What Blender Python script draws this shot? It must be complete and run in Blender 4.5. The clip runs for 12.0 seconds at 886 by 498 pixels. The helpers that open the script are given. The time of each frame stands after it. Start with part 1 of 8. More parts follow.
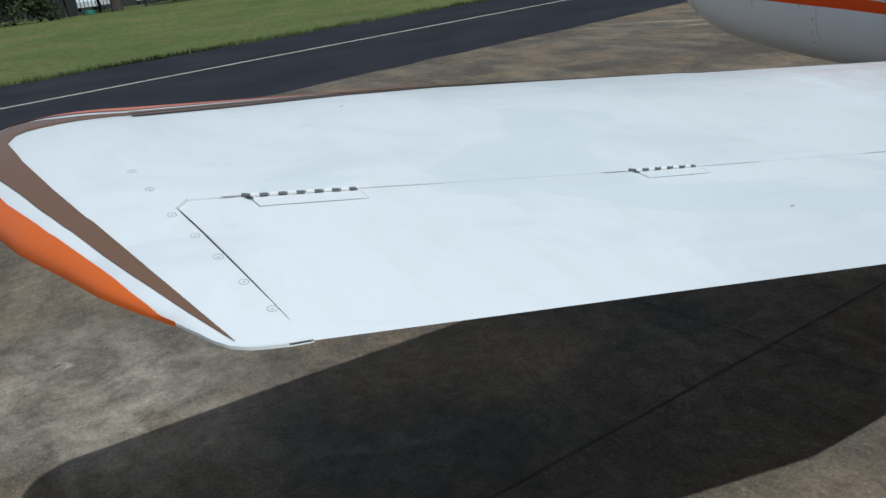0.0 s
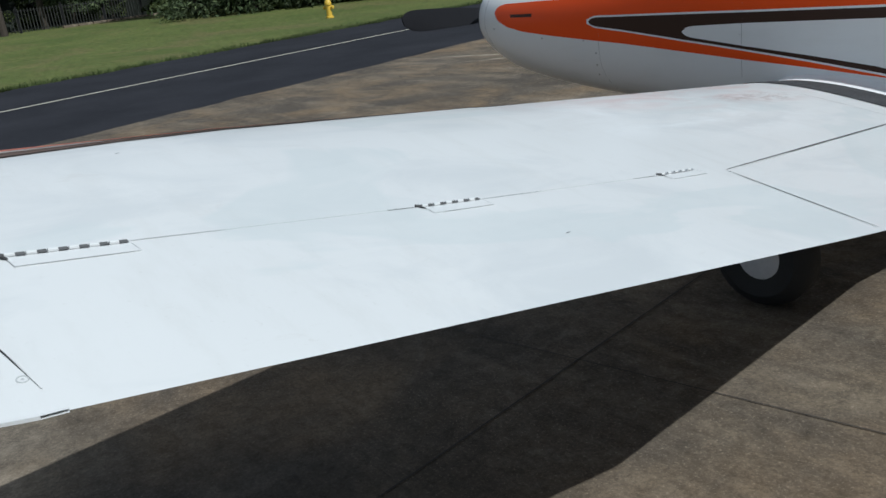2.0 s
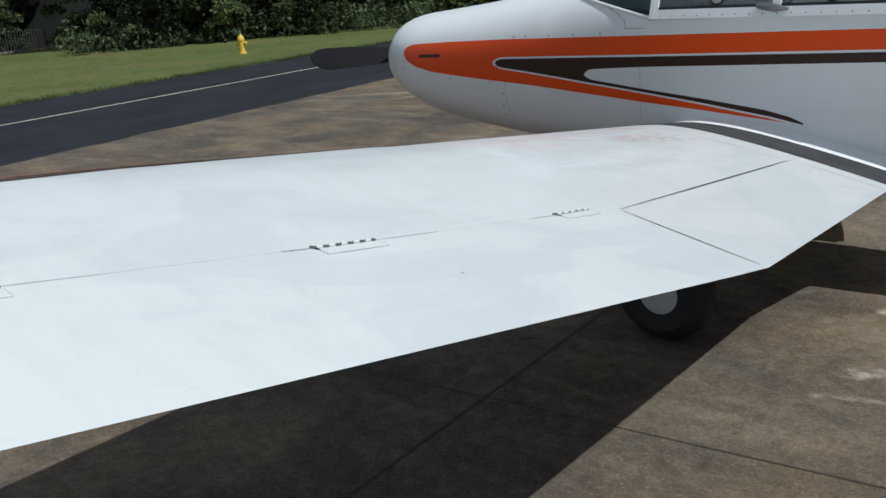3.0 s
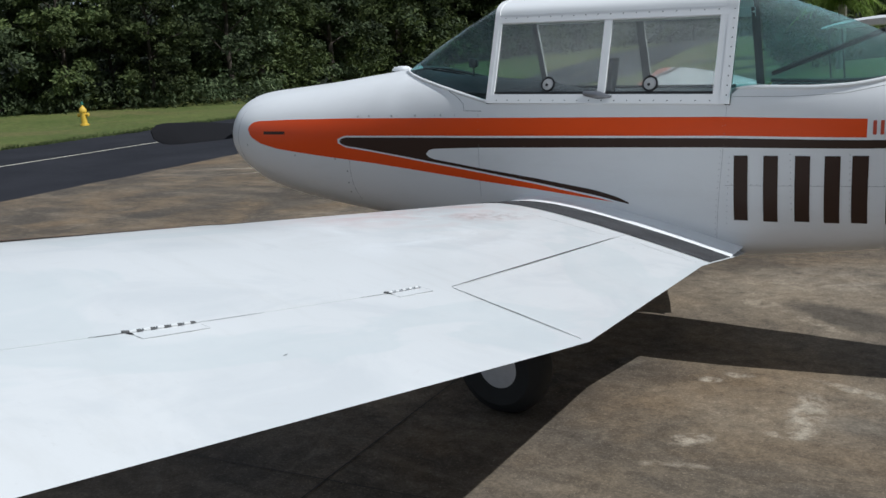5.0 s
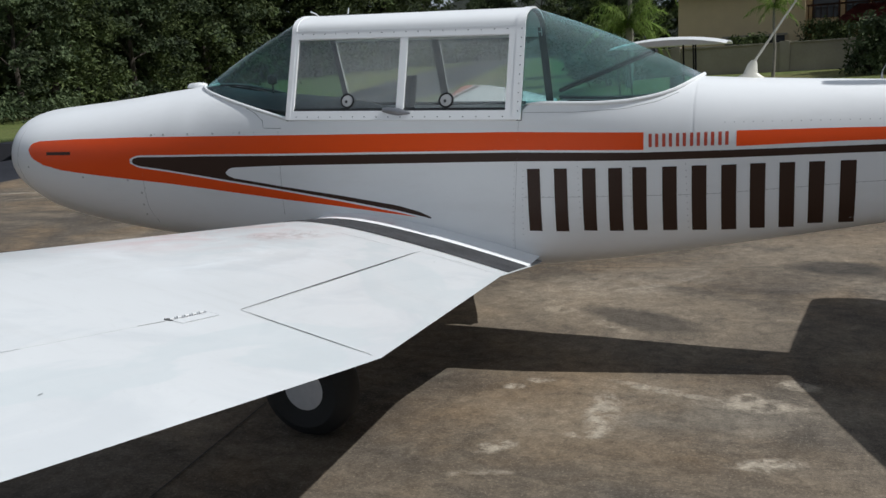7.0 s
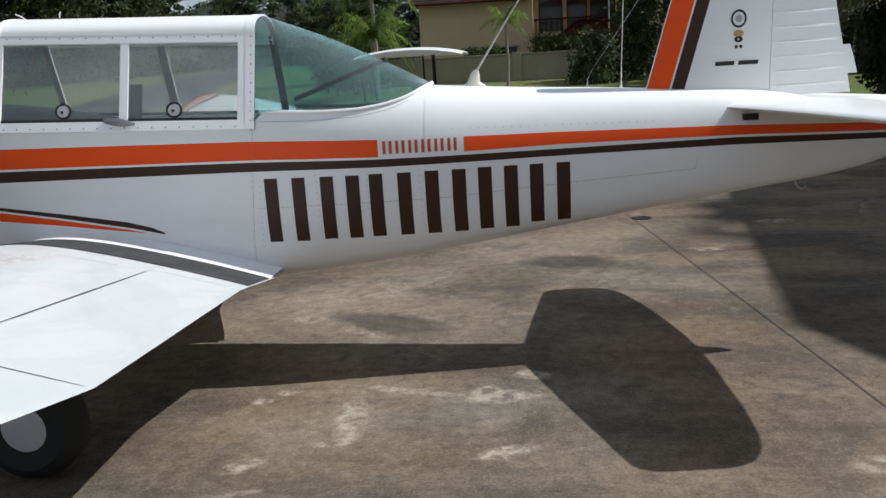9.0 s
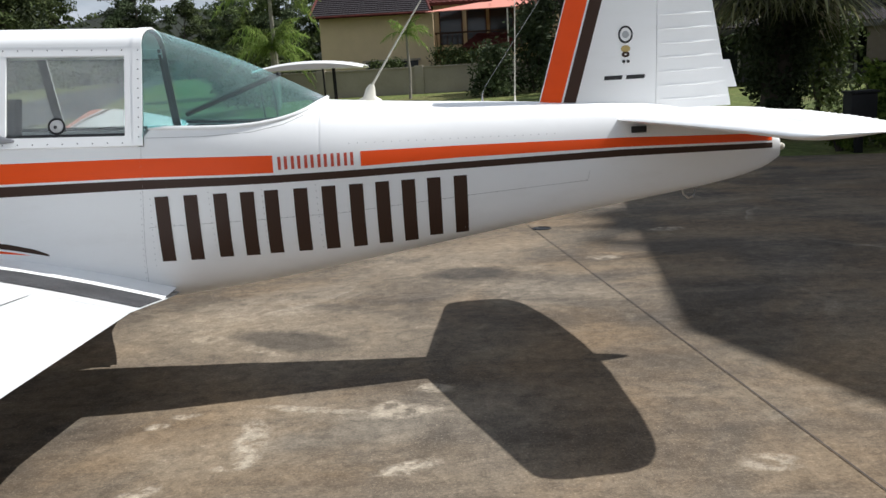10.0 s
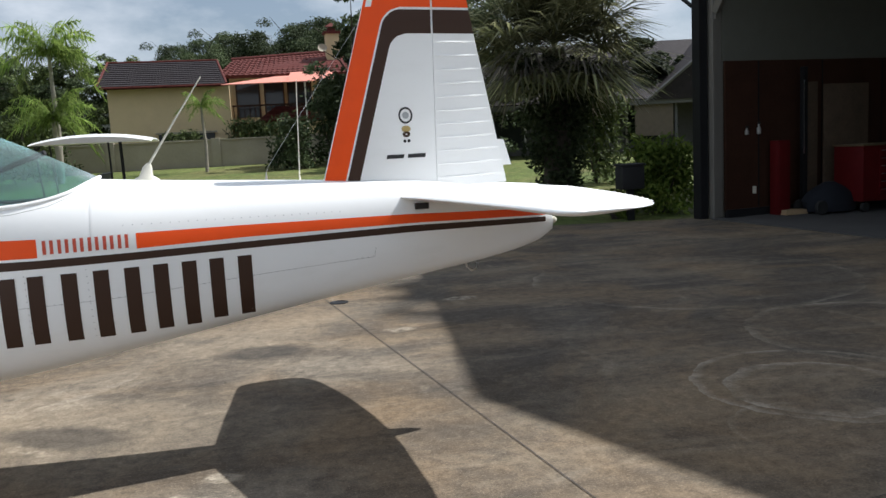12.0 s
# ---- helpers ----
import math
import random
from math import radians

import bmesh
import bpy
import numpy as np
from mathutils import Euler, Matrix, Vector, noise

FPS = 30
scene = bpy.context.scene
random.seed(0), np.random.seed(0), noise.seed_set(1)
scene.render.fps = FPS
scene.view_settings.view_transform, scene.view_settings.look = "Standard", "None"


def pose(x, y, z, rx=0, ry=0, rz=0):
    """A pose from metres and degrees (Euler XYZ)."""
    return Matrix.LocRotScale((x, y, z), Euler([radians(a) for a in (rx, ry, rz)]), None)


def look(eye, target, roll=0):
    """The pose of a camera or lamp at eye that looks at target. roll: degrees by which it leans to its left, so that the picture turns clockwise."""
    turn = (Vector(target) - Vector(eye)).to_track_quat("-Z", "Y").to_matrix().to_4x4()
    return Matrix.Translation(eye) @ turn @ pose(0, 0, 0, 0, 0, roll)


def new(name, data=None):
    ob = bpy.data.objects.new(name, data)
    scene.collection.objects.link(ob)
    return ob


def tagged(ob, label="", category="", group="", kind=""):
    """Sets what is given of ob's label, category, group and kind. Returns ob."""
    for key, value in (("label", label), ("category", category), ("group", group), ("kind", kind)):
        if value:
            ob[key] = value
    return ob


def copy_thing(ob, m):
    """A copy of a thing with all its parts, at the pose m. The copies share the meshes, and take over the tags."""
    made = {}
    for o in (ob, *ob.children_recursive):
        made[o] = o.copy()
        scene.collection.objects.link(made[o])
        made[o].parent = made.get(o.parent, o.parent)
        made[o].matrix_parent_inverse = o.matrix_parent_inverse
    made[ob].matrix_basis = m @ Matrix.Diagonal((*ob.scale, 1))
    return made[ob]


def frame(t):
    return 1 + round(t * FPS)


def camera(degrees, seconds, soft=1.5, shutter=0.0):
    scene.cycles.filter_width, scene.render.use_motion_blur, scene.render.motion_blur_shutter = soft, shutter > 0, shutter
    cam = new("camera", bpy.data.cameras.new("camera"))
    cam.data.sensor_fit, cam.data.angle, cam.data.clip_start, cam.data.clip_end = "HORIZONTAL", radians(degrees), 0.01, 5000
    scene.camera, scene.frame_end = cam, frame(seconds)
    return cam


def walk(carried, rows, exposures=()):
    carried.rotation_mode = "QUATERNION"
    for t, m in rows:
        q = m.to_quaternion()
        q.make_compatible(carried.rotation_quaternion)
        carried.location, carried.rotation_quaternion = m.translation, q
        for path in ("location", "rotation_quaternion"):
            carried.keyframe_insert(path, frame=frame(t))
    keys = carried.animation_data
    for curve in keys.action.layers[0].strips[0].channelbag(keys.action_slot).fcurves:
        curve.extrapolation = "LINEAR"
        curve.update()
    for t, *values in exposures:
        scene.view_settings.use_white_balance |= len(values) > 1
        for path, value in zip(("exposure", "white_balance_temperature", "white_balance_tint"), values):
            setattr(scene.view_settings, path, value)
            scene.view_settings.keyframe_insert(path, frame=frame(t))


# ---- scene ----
cam = camera(55.07, 12.0, soft=1.5, shutter=0.0)
PATH = [
    (0, (1.1351, -4.4644, 1.4032), (-0.5764, -3.6606, 0.7516), -7.24),
    (0.5, (1.1456, -4.4554, 1.4053), (-0.5305, -3.5722, 0.7645), -7.55),
    (1, (1.1533, -4.4396, 1.4075), (-0.4737, -3.4668, 0.7700), -7.77),
    (1.5, (1.1570, -4.4219, 1.4063), (-0.4117, -3.3574, 0.7691), -7.62),
    (2, (1.1633, -4.4058, 1.4050), (-0.3421, -3.2469, 0.7798), -6.94),
    (2.5, (1.1740, -4.3900, 1.4060), (-0.2711, -3.1428, 0.8094), -6.21),
    (3, (1.1876, -4.3751, 1.4091), (-0.1991, -3.0493, 0.8442), -5.52),
    (5, (1.2322, -4.3368, 1.4147), (0.0853, -2.7534, 0.9934), -3.59),
    (5.5, (1.2439, -4.3266, 1.4154), (0.1669, -2.6881, 1.0211), -3.36),
    (6, (1.2569, -4.3133, 1.4145), (0.2650, -2.6187, 1.0340), -3.21),
    (6.5, (1.2685, -4.2928, 1.4086), (0.3793, -2.5441, 1.0199), -3.21),
    (7, (1.2830, -4.2744, 1.4030), (0.5002, -2.4793, 0.9971), -3.30),
    (9, (1.3578, -4.2385, 1.3967), (1.1152, -2.2975, 0.9800), -3.11),
    (9.5, (1.3750, -4.2306, 1.3990), (1.2385, -2.2781, 0.9877), -3.13),
    (10, (1.3936, -4.2270, 1.4016), (1.3695, -2.2675, 1.0018), -3.13),
    (10.5, (1.4207, -4.2247, 1.4038), (1.5303, -2.2638, 1.0259), -3.05),
    (11, (1.4428, -4.2239, 1.4106), (1.6762, -2.2681, 1.0636), -3.05),
    (11.5, (1.4614, -4.2282, 1.4193), (1.8036, -2.2818, 1.1123), -2.96),
    (12, (1.4806, -4.2302, 1.4296), (1.9165, -2.2957, 1.1690), -2.88),
]
walk(cam, [(t, look(eye, target, roll)) for t, eye, target, roll in PATH],
     exposures=[(0.0, -0.46, 5500, 4), (2.0, -0.46, 5660, 5), (2.5, -0.40, 5700, 5), (3.2, -0.43, 5710, 6), (5.0, -0.36, 5740, 8), (7.0, -0.35, 5900, 9),
                (9.0, -0.07, 5930, 9), (9.5, 0.12, 6020, 10), (10.5, 0.48, 6090, 10), (11.2, 0.56, 6110, 11), (12.0, 0.50, 6020, 9)])

# ---------------------------------------------------------------- light
SUN = Vector((0.838, 0.17, 1.0)).normalized()
world = bpy.data.worlds.new("sky")
scene.world = world
world.use_nodes = True
wn, wl = world.node_tree.nodes, world.node_tree.links
wn.clear()
sky = wn.new("ShaderNodeTexSky")
sky.sky_type, sky.sun_disc = "NISHITA", False
sky.sun_elevation, sky.sun_rotation = math.asin(SUN.z), math.atan2(SUN.x, SUN.y)
sky.air_density, sky.dust_density, sky.ozone_density = 1.0, 1.2, 2.0
w_co = wn.new("ShaderNodeTexCoord")
w_map = wn.new("ShaderNodeMapping")
w_map.inputs["Scale"].default_value = (1.0, 1.0, 2.2)
w_map.inputs["Location"].default_value = (3.1, 1.7, 0.0)
w_noise = wn.new("ShaderNodeTexNoise")
w_noise.inputs["Scale"].default_value, w_noise.inputs["Detail"].default_value = 4.2, 9.0
w_noise.inputs["Roughness"].default_value = 0.55
w_ramp = wn.new("ShaderNodeValToRGB")
w_ramp.color_ramp.elements[0].position, w_ramp.color_ramp.elements[1].position = 0.37, 0.55
w_ramp.color_ramp.elements[0].color = (0.25, 0.25, 0.25, 1)
w_mix = wn.new("ShaderNodeMixRGB")
w_mix.inputs["Color2"].default_value = (8.9, 9.4, 10.0, 1)
w_bg = wn.new("ShaderNodeBackground")
w_bg.inputs["Strength"].default_value = 0.053
w_out = wn.new("ShaderNodeOutputWorld")
wl.new(w_co.outputs["Generated"], w_map.inputs["Vector"])
wl.new(w_map.outputs["Vector"], w_noise.inputs["Vector"])
wl.new(w_noise.outputs["Fac"], w_ramp.inputs["Fac"])
wl.new(w_ramp.outputs["Color"], w_mix.inputs["Fac"])
wl.new(sky.outputs["Color"], w_mix.inputs["Color1"])
wl.new(w_mix.outputs["Color"], w_bg.inputs["Color"])
wl.new(w_bg.outputs["Background"], w_out.inputs["Surface"])
sun = new("sun", bpy.data.lights.new("sun", "SUN"))
sun.data.energy, sun.data.angle, sun.data.color = 4.7, radians(0.55), (1.0, 0.955, 0.88)
sun.matrix_world = look(SUN * 60, (0, 0, 0))


# ---------------------------------------------------------------- materials
def mat_new(name):
    m = bpy.data.materials.new(name)
    m.use_nodes = True
    nt = m.node_tree
    return m, nt, nt.nodes["Principled BSDF"]


def coords(nt, kind="Object", scale=(1, 1, 1)):
    co = nt.nodes.new("ShaderNodeTexCoord")
    mp = nt.nodes.new("ShaderNodeMapping")
    mp.inputs["Scale"].default_value = scale
    nt.links.new(co.outputs[kind], mp.inputs["Vector"])
    return mp.outputs["Vector"]


def noise_node(nt, vec, scale, detail=4.0, rough=0.55, dist=0.0):
    n = nt.nodes.new("ShaderNodeTexNoise")
    n.inputs["Scale"].default_value, n.inputs["Detail"].default_value = scale, detail
    n.inputs["Roughness"].default_value, n.inputs["Distortion"].default_value = rough, dist
    nt.links.new(vec, n.inputs["Vector"])
    return n.outputs["Fac"]


def ramp(nt, fac, stops):
    r = nt.nodes.new("ShaderNodeValToRGB")
    els = r.color_ramp.elements
    while len(els) < len(stops):
        els.new(0.5)
    for e, (p, c) in zip(els, stops):
        e.position = p
        e.color = (*c, 1) if isinstance(c, tuple) else (c, c, c, 1)
    nt.links.new(fac, r.inputs["Fac"])
    return r.outputs["Color"]


def mixc(nt, fac, a, b, mode="MIX"):
    m = nt.nodes.new("ShaderNodeMixRGB")
    m.blend_type = mode
    for key, v in (("Fac", fac), ("Color1", a), ("Color2", b)):
        if isinstance(v, (int, float)):
            m.inputs[key].default_value = v if key == "Fac" else (v, v, v, 1)
        elif isinstance(v, tuple):
            m.inputs[key].default_value = (*v, 1)
        else:
            nt.links.new(v, m.inputs[key])
    return m.outputs["Color"]


def bump(nt, bsdf, height, strength, distance=0.01):
    b = nt.nodes.new("ShaderNodeBump")
    b.inputs["Strength"].default_value, b.inputs["Distance"].default_value = strength, distance
    nt.links.new(height, b.inputs["Height"])
    nt.links.new(b.outputs["Normal"], bsdf.inputs["Normal"])


def simple(name, col, rough=0.5, metal=0.0, vary=0.12, scale=6.0, bumpy=0.0, coat=0.0, kind="Object"):
    """A plain surface with grain at two scales."""
    m, nt, b = mat_new(name)
    v = coords(nt, kind)
    big, small = noise_node(nt, v, scale, 3), noise_node(nt, v, scale * 9, 5)
    lo, hi = tuple(c * (1 - vary) for c in col), tuple(min(1, c * (1 + vary)) for c in col)
    c1 = ramp(nt, big, [(0.3, lo), (0.7, hi)])
    c2 = mixc(nt, 0.35, c1, ramp(nt, small, [(0.3, lo), (0.7, hi)]))
    nt.links.new(c2, b.inputs["Base Color"])
    b.inputs["Roughness"].default_value, b.inputs["Metallic"].default_value = rough, metal
    b.inputs["Coat Weight"].default_value = coat
    if bumpy:
        bump(nt, b, small, bumpy)
    return m


def paint(name, col, rough=0.32, dirt=0.10, coat=0.25):
    """Aged gloss paint on sheet metal: faint chalking, streaks of grime and very slight panel ripples."""
    m, nt, b = mat_new(name)
    v = coords(nt)
    vs = coords(nt, scale=(2.2, 9.0, 9.0))
    chalk = noise_node(nt, v, 2.2, 5, 0.6, 0.3)
    streak = noise_node(nt, vs, 1.4, 6, 0.65)
    grit = noise_node(nt, v, 85.0, 3)
    dk = tuple(c * (1 - dirt * 2.2) * k for c, k in zip(col, (1.0, 0.985, 0.95)))
    c1 = mixc(nt, ramp(nt, streak, [(0.52, 0.0), (0.80, dirt * 5)]), col, dk)
    c2 = mixc(nt, ramp(nt, chalk, [(0.35, 0.0), (0.75, 0.5)]), c1, tuple(min(0.92, c * 1.04) for c in col))
    c3 = mixc(nt, ramp(nt, grit, [(0.66, 0.0), (0.74, dirt * 3)]), c2, dk)
    nt.links.new(c3, b.inputs["Base Color"])
    rr = nt.nodes.new("ShaderNodeMapRange")
    rr.inputs["To Min"].default_value, rr.inputs["To Max"].default_value = rough - 0.06, rough + 0.14
    nt.links.new(chalk, rr.inputs["Value"])
    nt.links.new(rr.outputs["Result"], b.inputs["Roughness"])
    b.inputs["Coat Weight"].default_value, b.inputs["Coat Roughness"].default_value = coat, 0.18
    bump(nt, b, noise_node(nt, v, 5.5, 2), 0.05, 0.02)
    return m


WHITE = paint("white_aircraft_paint", (0.88, 0.88, 0.875), dirt=0.07)
def wing_paint():
    """The wing's chalky white, with patches where it has been rubbed, faint grime and a few smears."""
    m = paint("white_wing_paint", (0.69, 0.695, 0.69), rough=0.34, dirt=0.09, coat=0.2)
    nt = m.node_tree
    b = nt.nodes["Principled BSDF"]
    v = coords(nt, scale=(1.6, 0.8, 1.0))
    a, d = noise_node(nt, v, 2.6, 6, 0.62, 0.8), noise_node(nt, v, 9.0, 7, 0.7, 1.2)
    src = b.inputs["Base Color"].links[0].from_socket
    c = mixc(nt, ramp(nt, a, [(0.48, 0.0), (0.64, 0.75)]), src, (0.60, 0.615, 0.62))
    c = mixc(nt, ramp(nt, d, [(0.62, 0.0), (0.80, 0.45)]), c, (0.56, 0.54, 0.515))
    # rubbed-out patches with a fairly crisp rim, scuffs by the root, and rosy and pale areas
    e = noise_node(nt, coords(nt, scale=(1.0, 0.45, 1.0)), 2.1, 4, 0.5, 0.9)
    c = mixc(nt, ramp(nt, e, [(0.52, 0.0), (0.555, 0.55), (0.72, 0.20)]), c, (0.585, 0.625, 0.625))
    for (cx, cy, rx, ry), tint, k, sc in (((-0.80, -1.75, 0.34, 1.15), (0.62, 0.47, 0.45), 0.85, 5.0), ((-0.62, -1.42, 0.10, 0.36), (0.40, 0.33, 0.31), 0.9, 26.0),
                                          ((-0.50, -2.05, 0.34, 0.85), (0.80, 0.815, 0.82), 1.0, 4.0), ((-0.45, -4.15, 0.16, 0.12), (0.80, 0.80, 0.80), 0.6, 12.0)):
        mp = nt.nodes.new("ShaderNodeMapping")
        mp.vector_type = "TEXTURE"
        mp.inputs["Location"].default_value, mp.inputs["Scale"].default_value = (cx, cy, 0), (rx, ry, 1000.0)
        nt.links.new(coords(nt), mp.inputs["Vector"])
        ln = nt.nodes.new("ShaderNodeVectorMath")
        ln.operation = "LENGTH"
        nt.links.new(mp.outputs["Vector"], ln.inputs[0])
        f = ramp(nt, ln.outputs["Value"], [(0.2, k), (1.0, 0.0)])
        n = noise_node(nt, coords(nt, scale=(1.5, 0.6, 1.0)), sc, 6, 0.65, 0.8)
        f = mixc(nt, 1.0, f, ramp(nt, n, [(0.46, 0.0), (0.62, 1.0)]), "MULTIPLY")
        c = mixc(nt, f, c, tint)
    nt.links.new(c, b.inputs["Base Color"])
    return m


WING_WHITE = wing_paint()
ORANGE = paint("orange_aircraft_paint", (0.90, 0.090, 0.006), dirt=0.08, coat=0.08)
BROWN = paint("brown_aircraft_paint", (0.048, 0.024, 0.015), rough=0.42, dirt=0.1, coat=0.05)
for m in (ORANGE, BROWN):
    m.node_tree.nodes["Principled BSDF"].inputs["Specular IOR Level"].default_value = 0.25
# the tip's orange is darkened, as on a face turned from the sun
TIP_ORANGE = paint("faded_orange_paint", (0.60, 0.112, 0.010), rough=0.4, dirt=0.08, coat=0.1)
BAND_ORANGE = paint("sun_faded_orange_paint", (0.58, 0.185, 0.120), rough=0.45, dirt=0.1, coat=0.1)
BAND_BROWN = paint("sun_faded_brown_paint", (0.135, 0.085, 0.060), rough=0.45, dirt=0.1)
TIP_BROWN = paint("faded_brown_paint", (0.150, 0.078, 0.044), rough=0.42, dirt=0.1)
GREY_LINE = simple("seam_sealant_grey", (0.10, 0.10, 0.10), 0.7)
BLACK_TRIM = simple("black_trim", (0.012, 0.012, 0.013), 0.5)
RUBBER = simple("tyre_rubber", (0.018, 0.018, 0.018), 0.75, bumpy=0.2, scale=20)
WALKWAY = simple("walkway_grip_black", (0.040, 0.040, 0.043), 0.85, vary=0.5, scale=7, bumpy=0.5)
METAL = simple("bare_metal", (0.55, 0.55, 0.55), 0.35, 1.0)
HUB = simple("white_wheel_hub", (0.58, 0.58, 0.59), 0.5)
PROP = simple("propeller_matt_black", (0.011, 0.011, 0.013), 0.8)
PROP.node_tree.nodes["Principled BSDF"].inputs["Specular IOR Level"].default_value = 0.12
SEAT = simple("seat_black_vinyl", (0.02, 0.02, 0.022), 0.55, bumpy=0.2)
INNER = simple("cockpit_trim_and_shade_grey", (0.05, 0.05, 0.052), 0.75)
RED_TEXT = paint("red_registration_paint", (0.55, 0.07, 0.03))


def glass(name, tint, rough=0.02, dust_haze=0.09):
    """A thin sheet: tinted see-through with a mirror film by Fresnel."""
    m, nt, b = mat_new(name)
    nt.nodes.remove(b)
    out = nt.nodes["Material Output"]
    tr = nt.nodes.new("ShaderNodeBsdfTransparent")
    tr.inputs["Color"].default_value = (*tint, 1)
    gl = nt.nodes.new("ShaderNodeBsdfGlossy")
    gl.inputs["Roughness"].default_value = rough
    lw = nt.nodes.new("ShaderNodeLayerWeight")
    lw.inputs["Blend"].default_value = 0.5
    pw = nt.nodes.new("ShaderNodeMath")
    pw.operation, pw.inputs[1].default_value = "POWER", 4.5
    nt.links.new(lw.outputs["Facing"], pw.inputs[0])
    fr = nt.nodes.new("ShaderNodeMath")
    fr.operation, fr.inputs[1].default_value, fr.inputs[2].default_value = "MULTIPLY_ADD", 0.85, 0.04
    nt.links.new(pw.outputs["Value"], fr.inputs[0])
    mx = nt.nodes.new("ShaderNodeMixShader")
    nt.links.new(fr.outputs["Value"], mx.inputs["Fac"])
    nt.links.new(tr.outputs["BSDF"], mx.inputs[1])
    nt.links.new(gl.outputs["BSDF"], mx.inputs[2])
    # a film of dust and fine scratches, which also stands in for reflected sky haze
    dif, trl = nt.nodes.new("ShaderNodeBsdfDiffuse"), nt.nodes.new("ShaderNodeBsdfTranslucent")
    half, haze = nt.nodes.new("ShaderNodeMixShader"), nt.nodes.new("ShaderNodeMixShader")
    for n2 in (dif, trl):
        n2.inputs["Color"].default_value = (*(0.5 + 0.5 * c for c in tint), 1)
    nt.links.new(dif.outputs["BSDF"], half.inputs[1])
    nt.links.new(trl.outputs["BSDF"], half.inputs[2])
    dust = noise_node(nt, coords(nt, scale=(1.0, 1.0, 2.5)), 3.0, 5, 0.6)
    rr = nt.nodes.new("ShaderNodeMapRange")
    rr.inputs["From Min"].default_value, rr.inputs["From Max"].default_value = 0.3, 0.7
    rr.inputs["To Min"].default_value, rr.inputs["To Max"].default_value = dust_haze * 0.5, dust_haze * 1.5
    nt.links.new(dust, rr.inputs["Value"])
    nt.links.new(rr.outputs["Result"], haze.inputs["Fac"])
    nt.links.new(mx.outputs["Shader"], haze.inputs[1])
    nt.links.new(half.outputs["Shader"], haze.inputs[2])
    nt.links.new(haze.outputs["Shader"], out.inputs["Surface"])
    return m


CLEAR = glass("clear_acrylic", (0.93, 0.95, 0.94), 0.03, 0.11)
GREEN = glass("green_tinted_acrylic", (0.48, 0.80, 0.79), 0.03, 0.12)
# the same green sheet, its tint darkened for the dim cockpit behind it
GREEN_SHADED = glass("shaded_green_acrylic", (0.46, 0.70, 0.70), 0.03, 0.045)


# worn spots and broader patches on the apron: centre, half sizes, turn in degrees, strength; pale where positive, dark
# where negative
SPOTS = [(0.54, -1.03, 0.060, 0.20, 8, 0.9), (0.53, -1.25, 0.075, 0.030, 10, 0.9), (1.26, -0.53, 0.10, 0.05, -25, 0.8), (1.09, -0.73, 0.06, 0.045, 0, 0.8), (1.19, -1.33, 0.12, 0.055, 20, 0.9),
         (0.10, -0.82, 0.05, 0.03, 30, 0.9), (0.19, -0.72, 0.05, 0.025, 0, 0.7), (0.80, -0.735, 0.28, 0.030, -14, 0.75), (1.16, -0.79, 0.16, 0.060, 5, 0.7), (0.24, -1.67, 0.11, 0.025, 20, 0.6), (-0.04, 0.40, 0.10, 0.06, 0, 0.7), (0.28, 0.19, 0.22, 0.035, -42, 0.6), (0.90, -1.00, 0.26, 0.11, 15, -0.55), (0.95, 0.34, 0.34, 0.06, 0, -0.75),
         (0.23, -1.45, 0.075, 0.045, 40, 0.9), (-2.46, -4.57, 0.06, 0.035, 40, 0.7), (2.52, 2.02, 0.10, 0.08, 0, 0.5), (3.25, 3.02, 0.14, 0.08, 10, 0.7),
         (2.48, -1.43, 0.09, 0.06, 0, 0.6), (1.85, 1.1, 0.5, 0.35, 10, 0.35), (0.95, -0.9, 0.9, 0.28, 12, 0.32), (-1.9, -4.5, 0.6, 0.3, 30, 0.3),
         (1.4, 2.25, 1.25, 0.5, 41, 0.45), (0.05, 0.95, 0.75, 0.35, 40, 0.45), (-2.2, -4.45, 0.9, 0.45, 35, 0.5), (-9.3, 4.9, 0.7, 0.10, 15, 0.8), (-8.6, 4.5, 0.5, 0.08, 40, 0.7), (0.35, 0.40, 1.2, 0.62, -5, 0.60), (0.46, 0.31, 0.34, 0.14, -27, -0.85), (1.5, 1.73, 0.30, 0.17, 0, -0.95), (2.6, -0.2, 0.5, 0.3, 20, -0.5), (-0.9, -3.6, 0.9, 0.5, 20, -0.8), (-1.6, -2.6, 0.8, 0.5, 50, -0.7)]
# tyre scuffs: centre, radius, half width, strength
RINGS = [(4.40, -0.35, 0.50, 0.06, 1.0), (4.45, -0.25, 0.68, 0.04, 0.9), (4.6, 0.9, 1.1, 0.04, 0.2), (-0.1, 1.7, 0.85, 0.05, 0.40), (-0.15, 1.75, 1.02, 0.03, 0.3), (-1.74, -4.56, 0.14, 0.016, 0.5), (3.95, -0.85, 0.36, 0.03, 0.4), (5.6, 0.6, 0.9, 0.05, 0.6), (-1.9, -3.4, 0.95, 0.09, 0.10),
         (5.5, 3.0, 1.5, 0.05, 0.55), (3.2, -2.2, 1.3, 0.05, 0.25)]


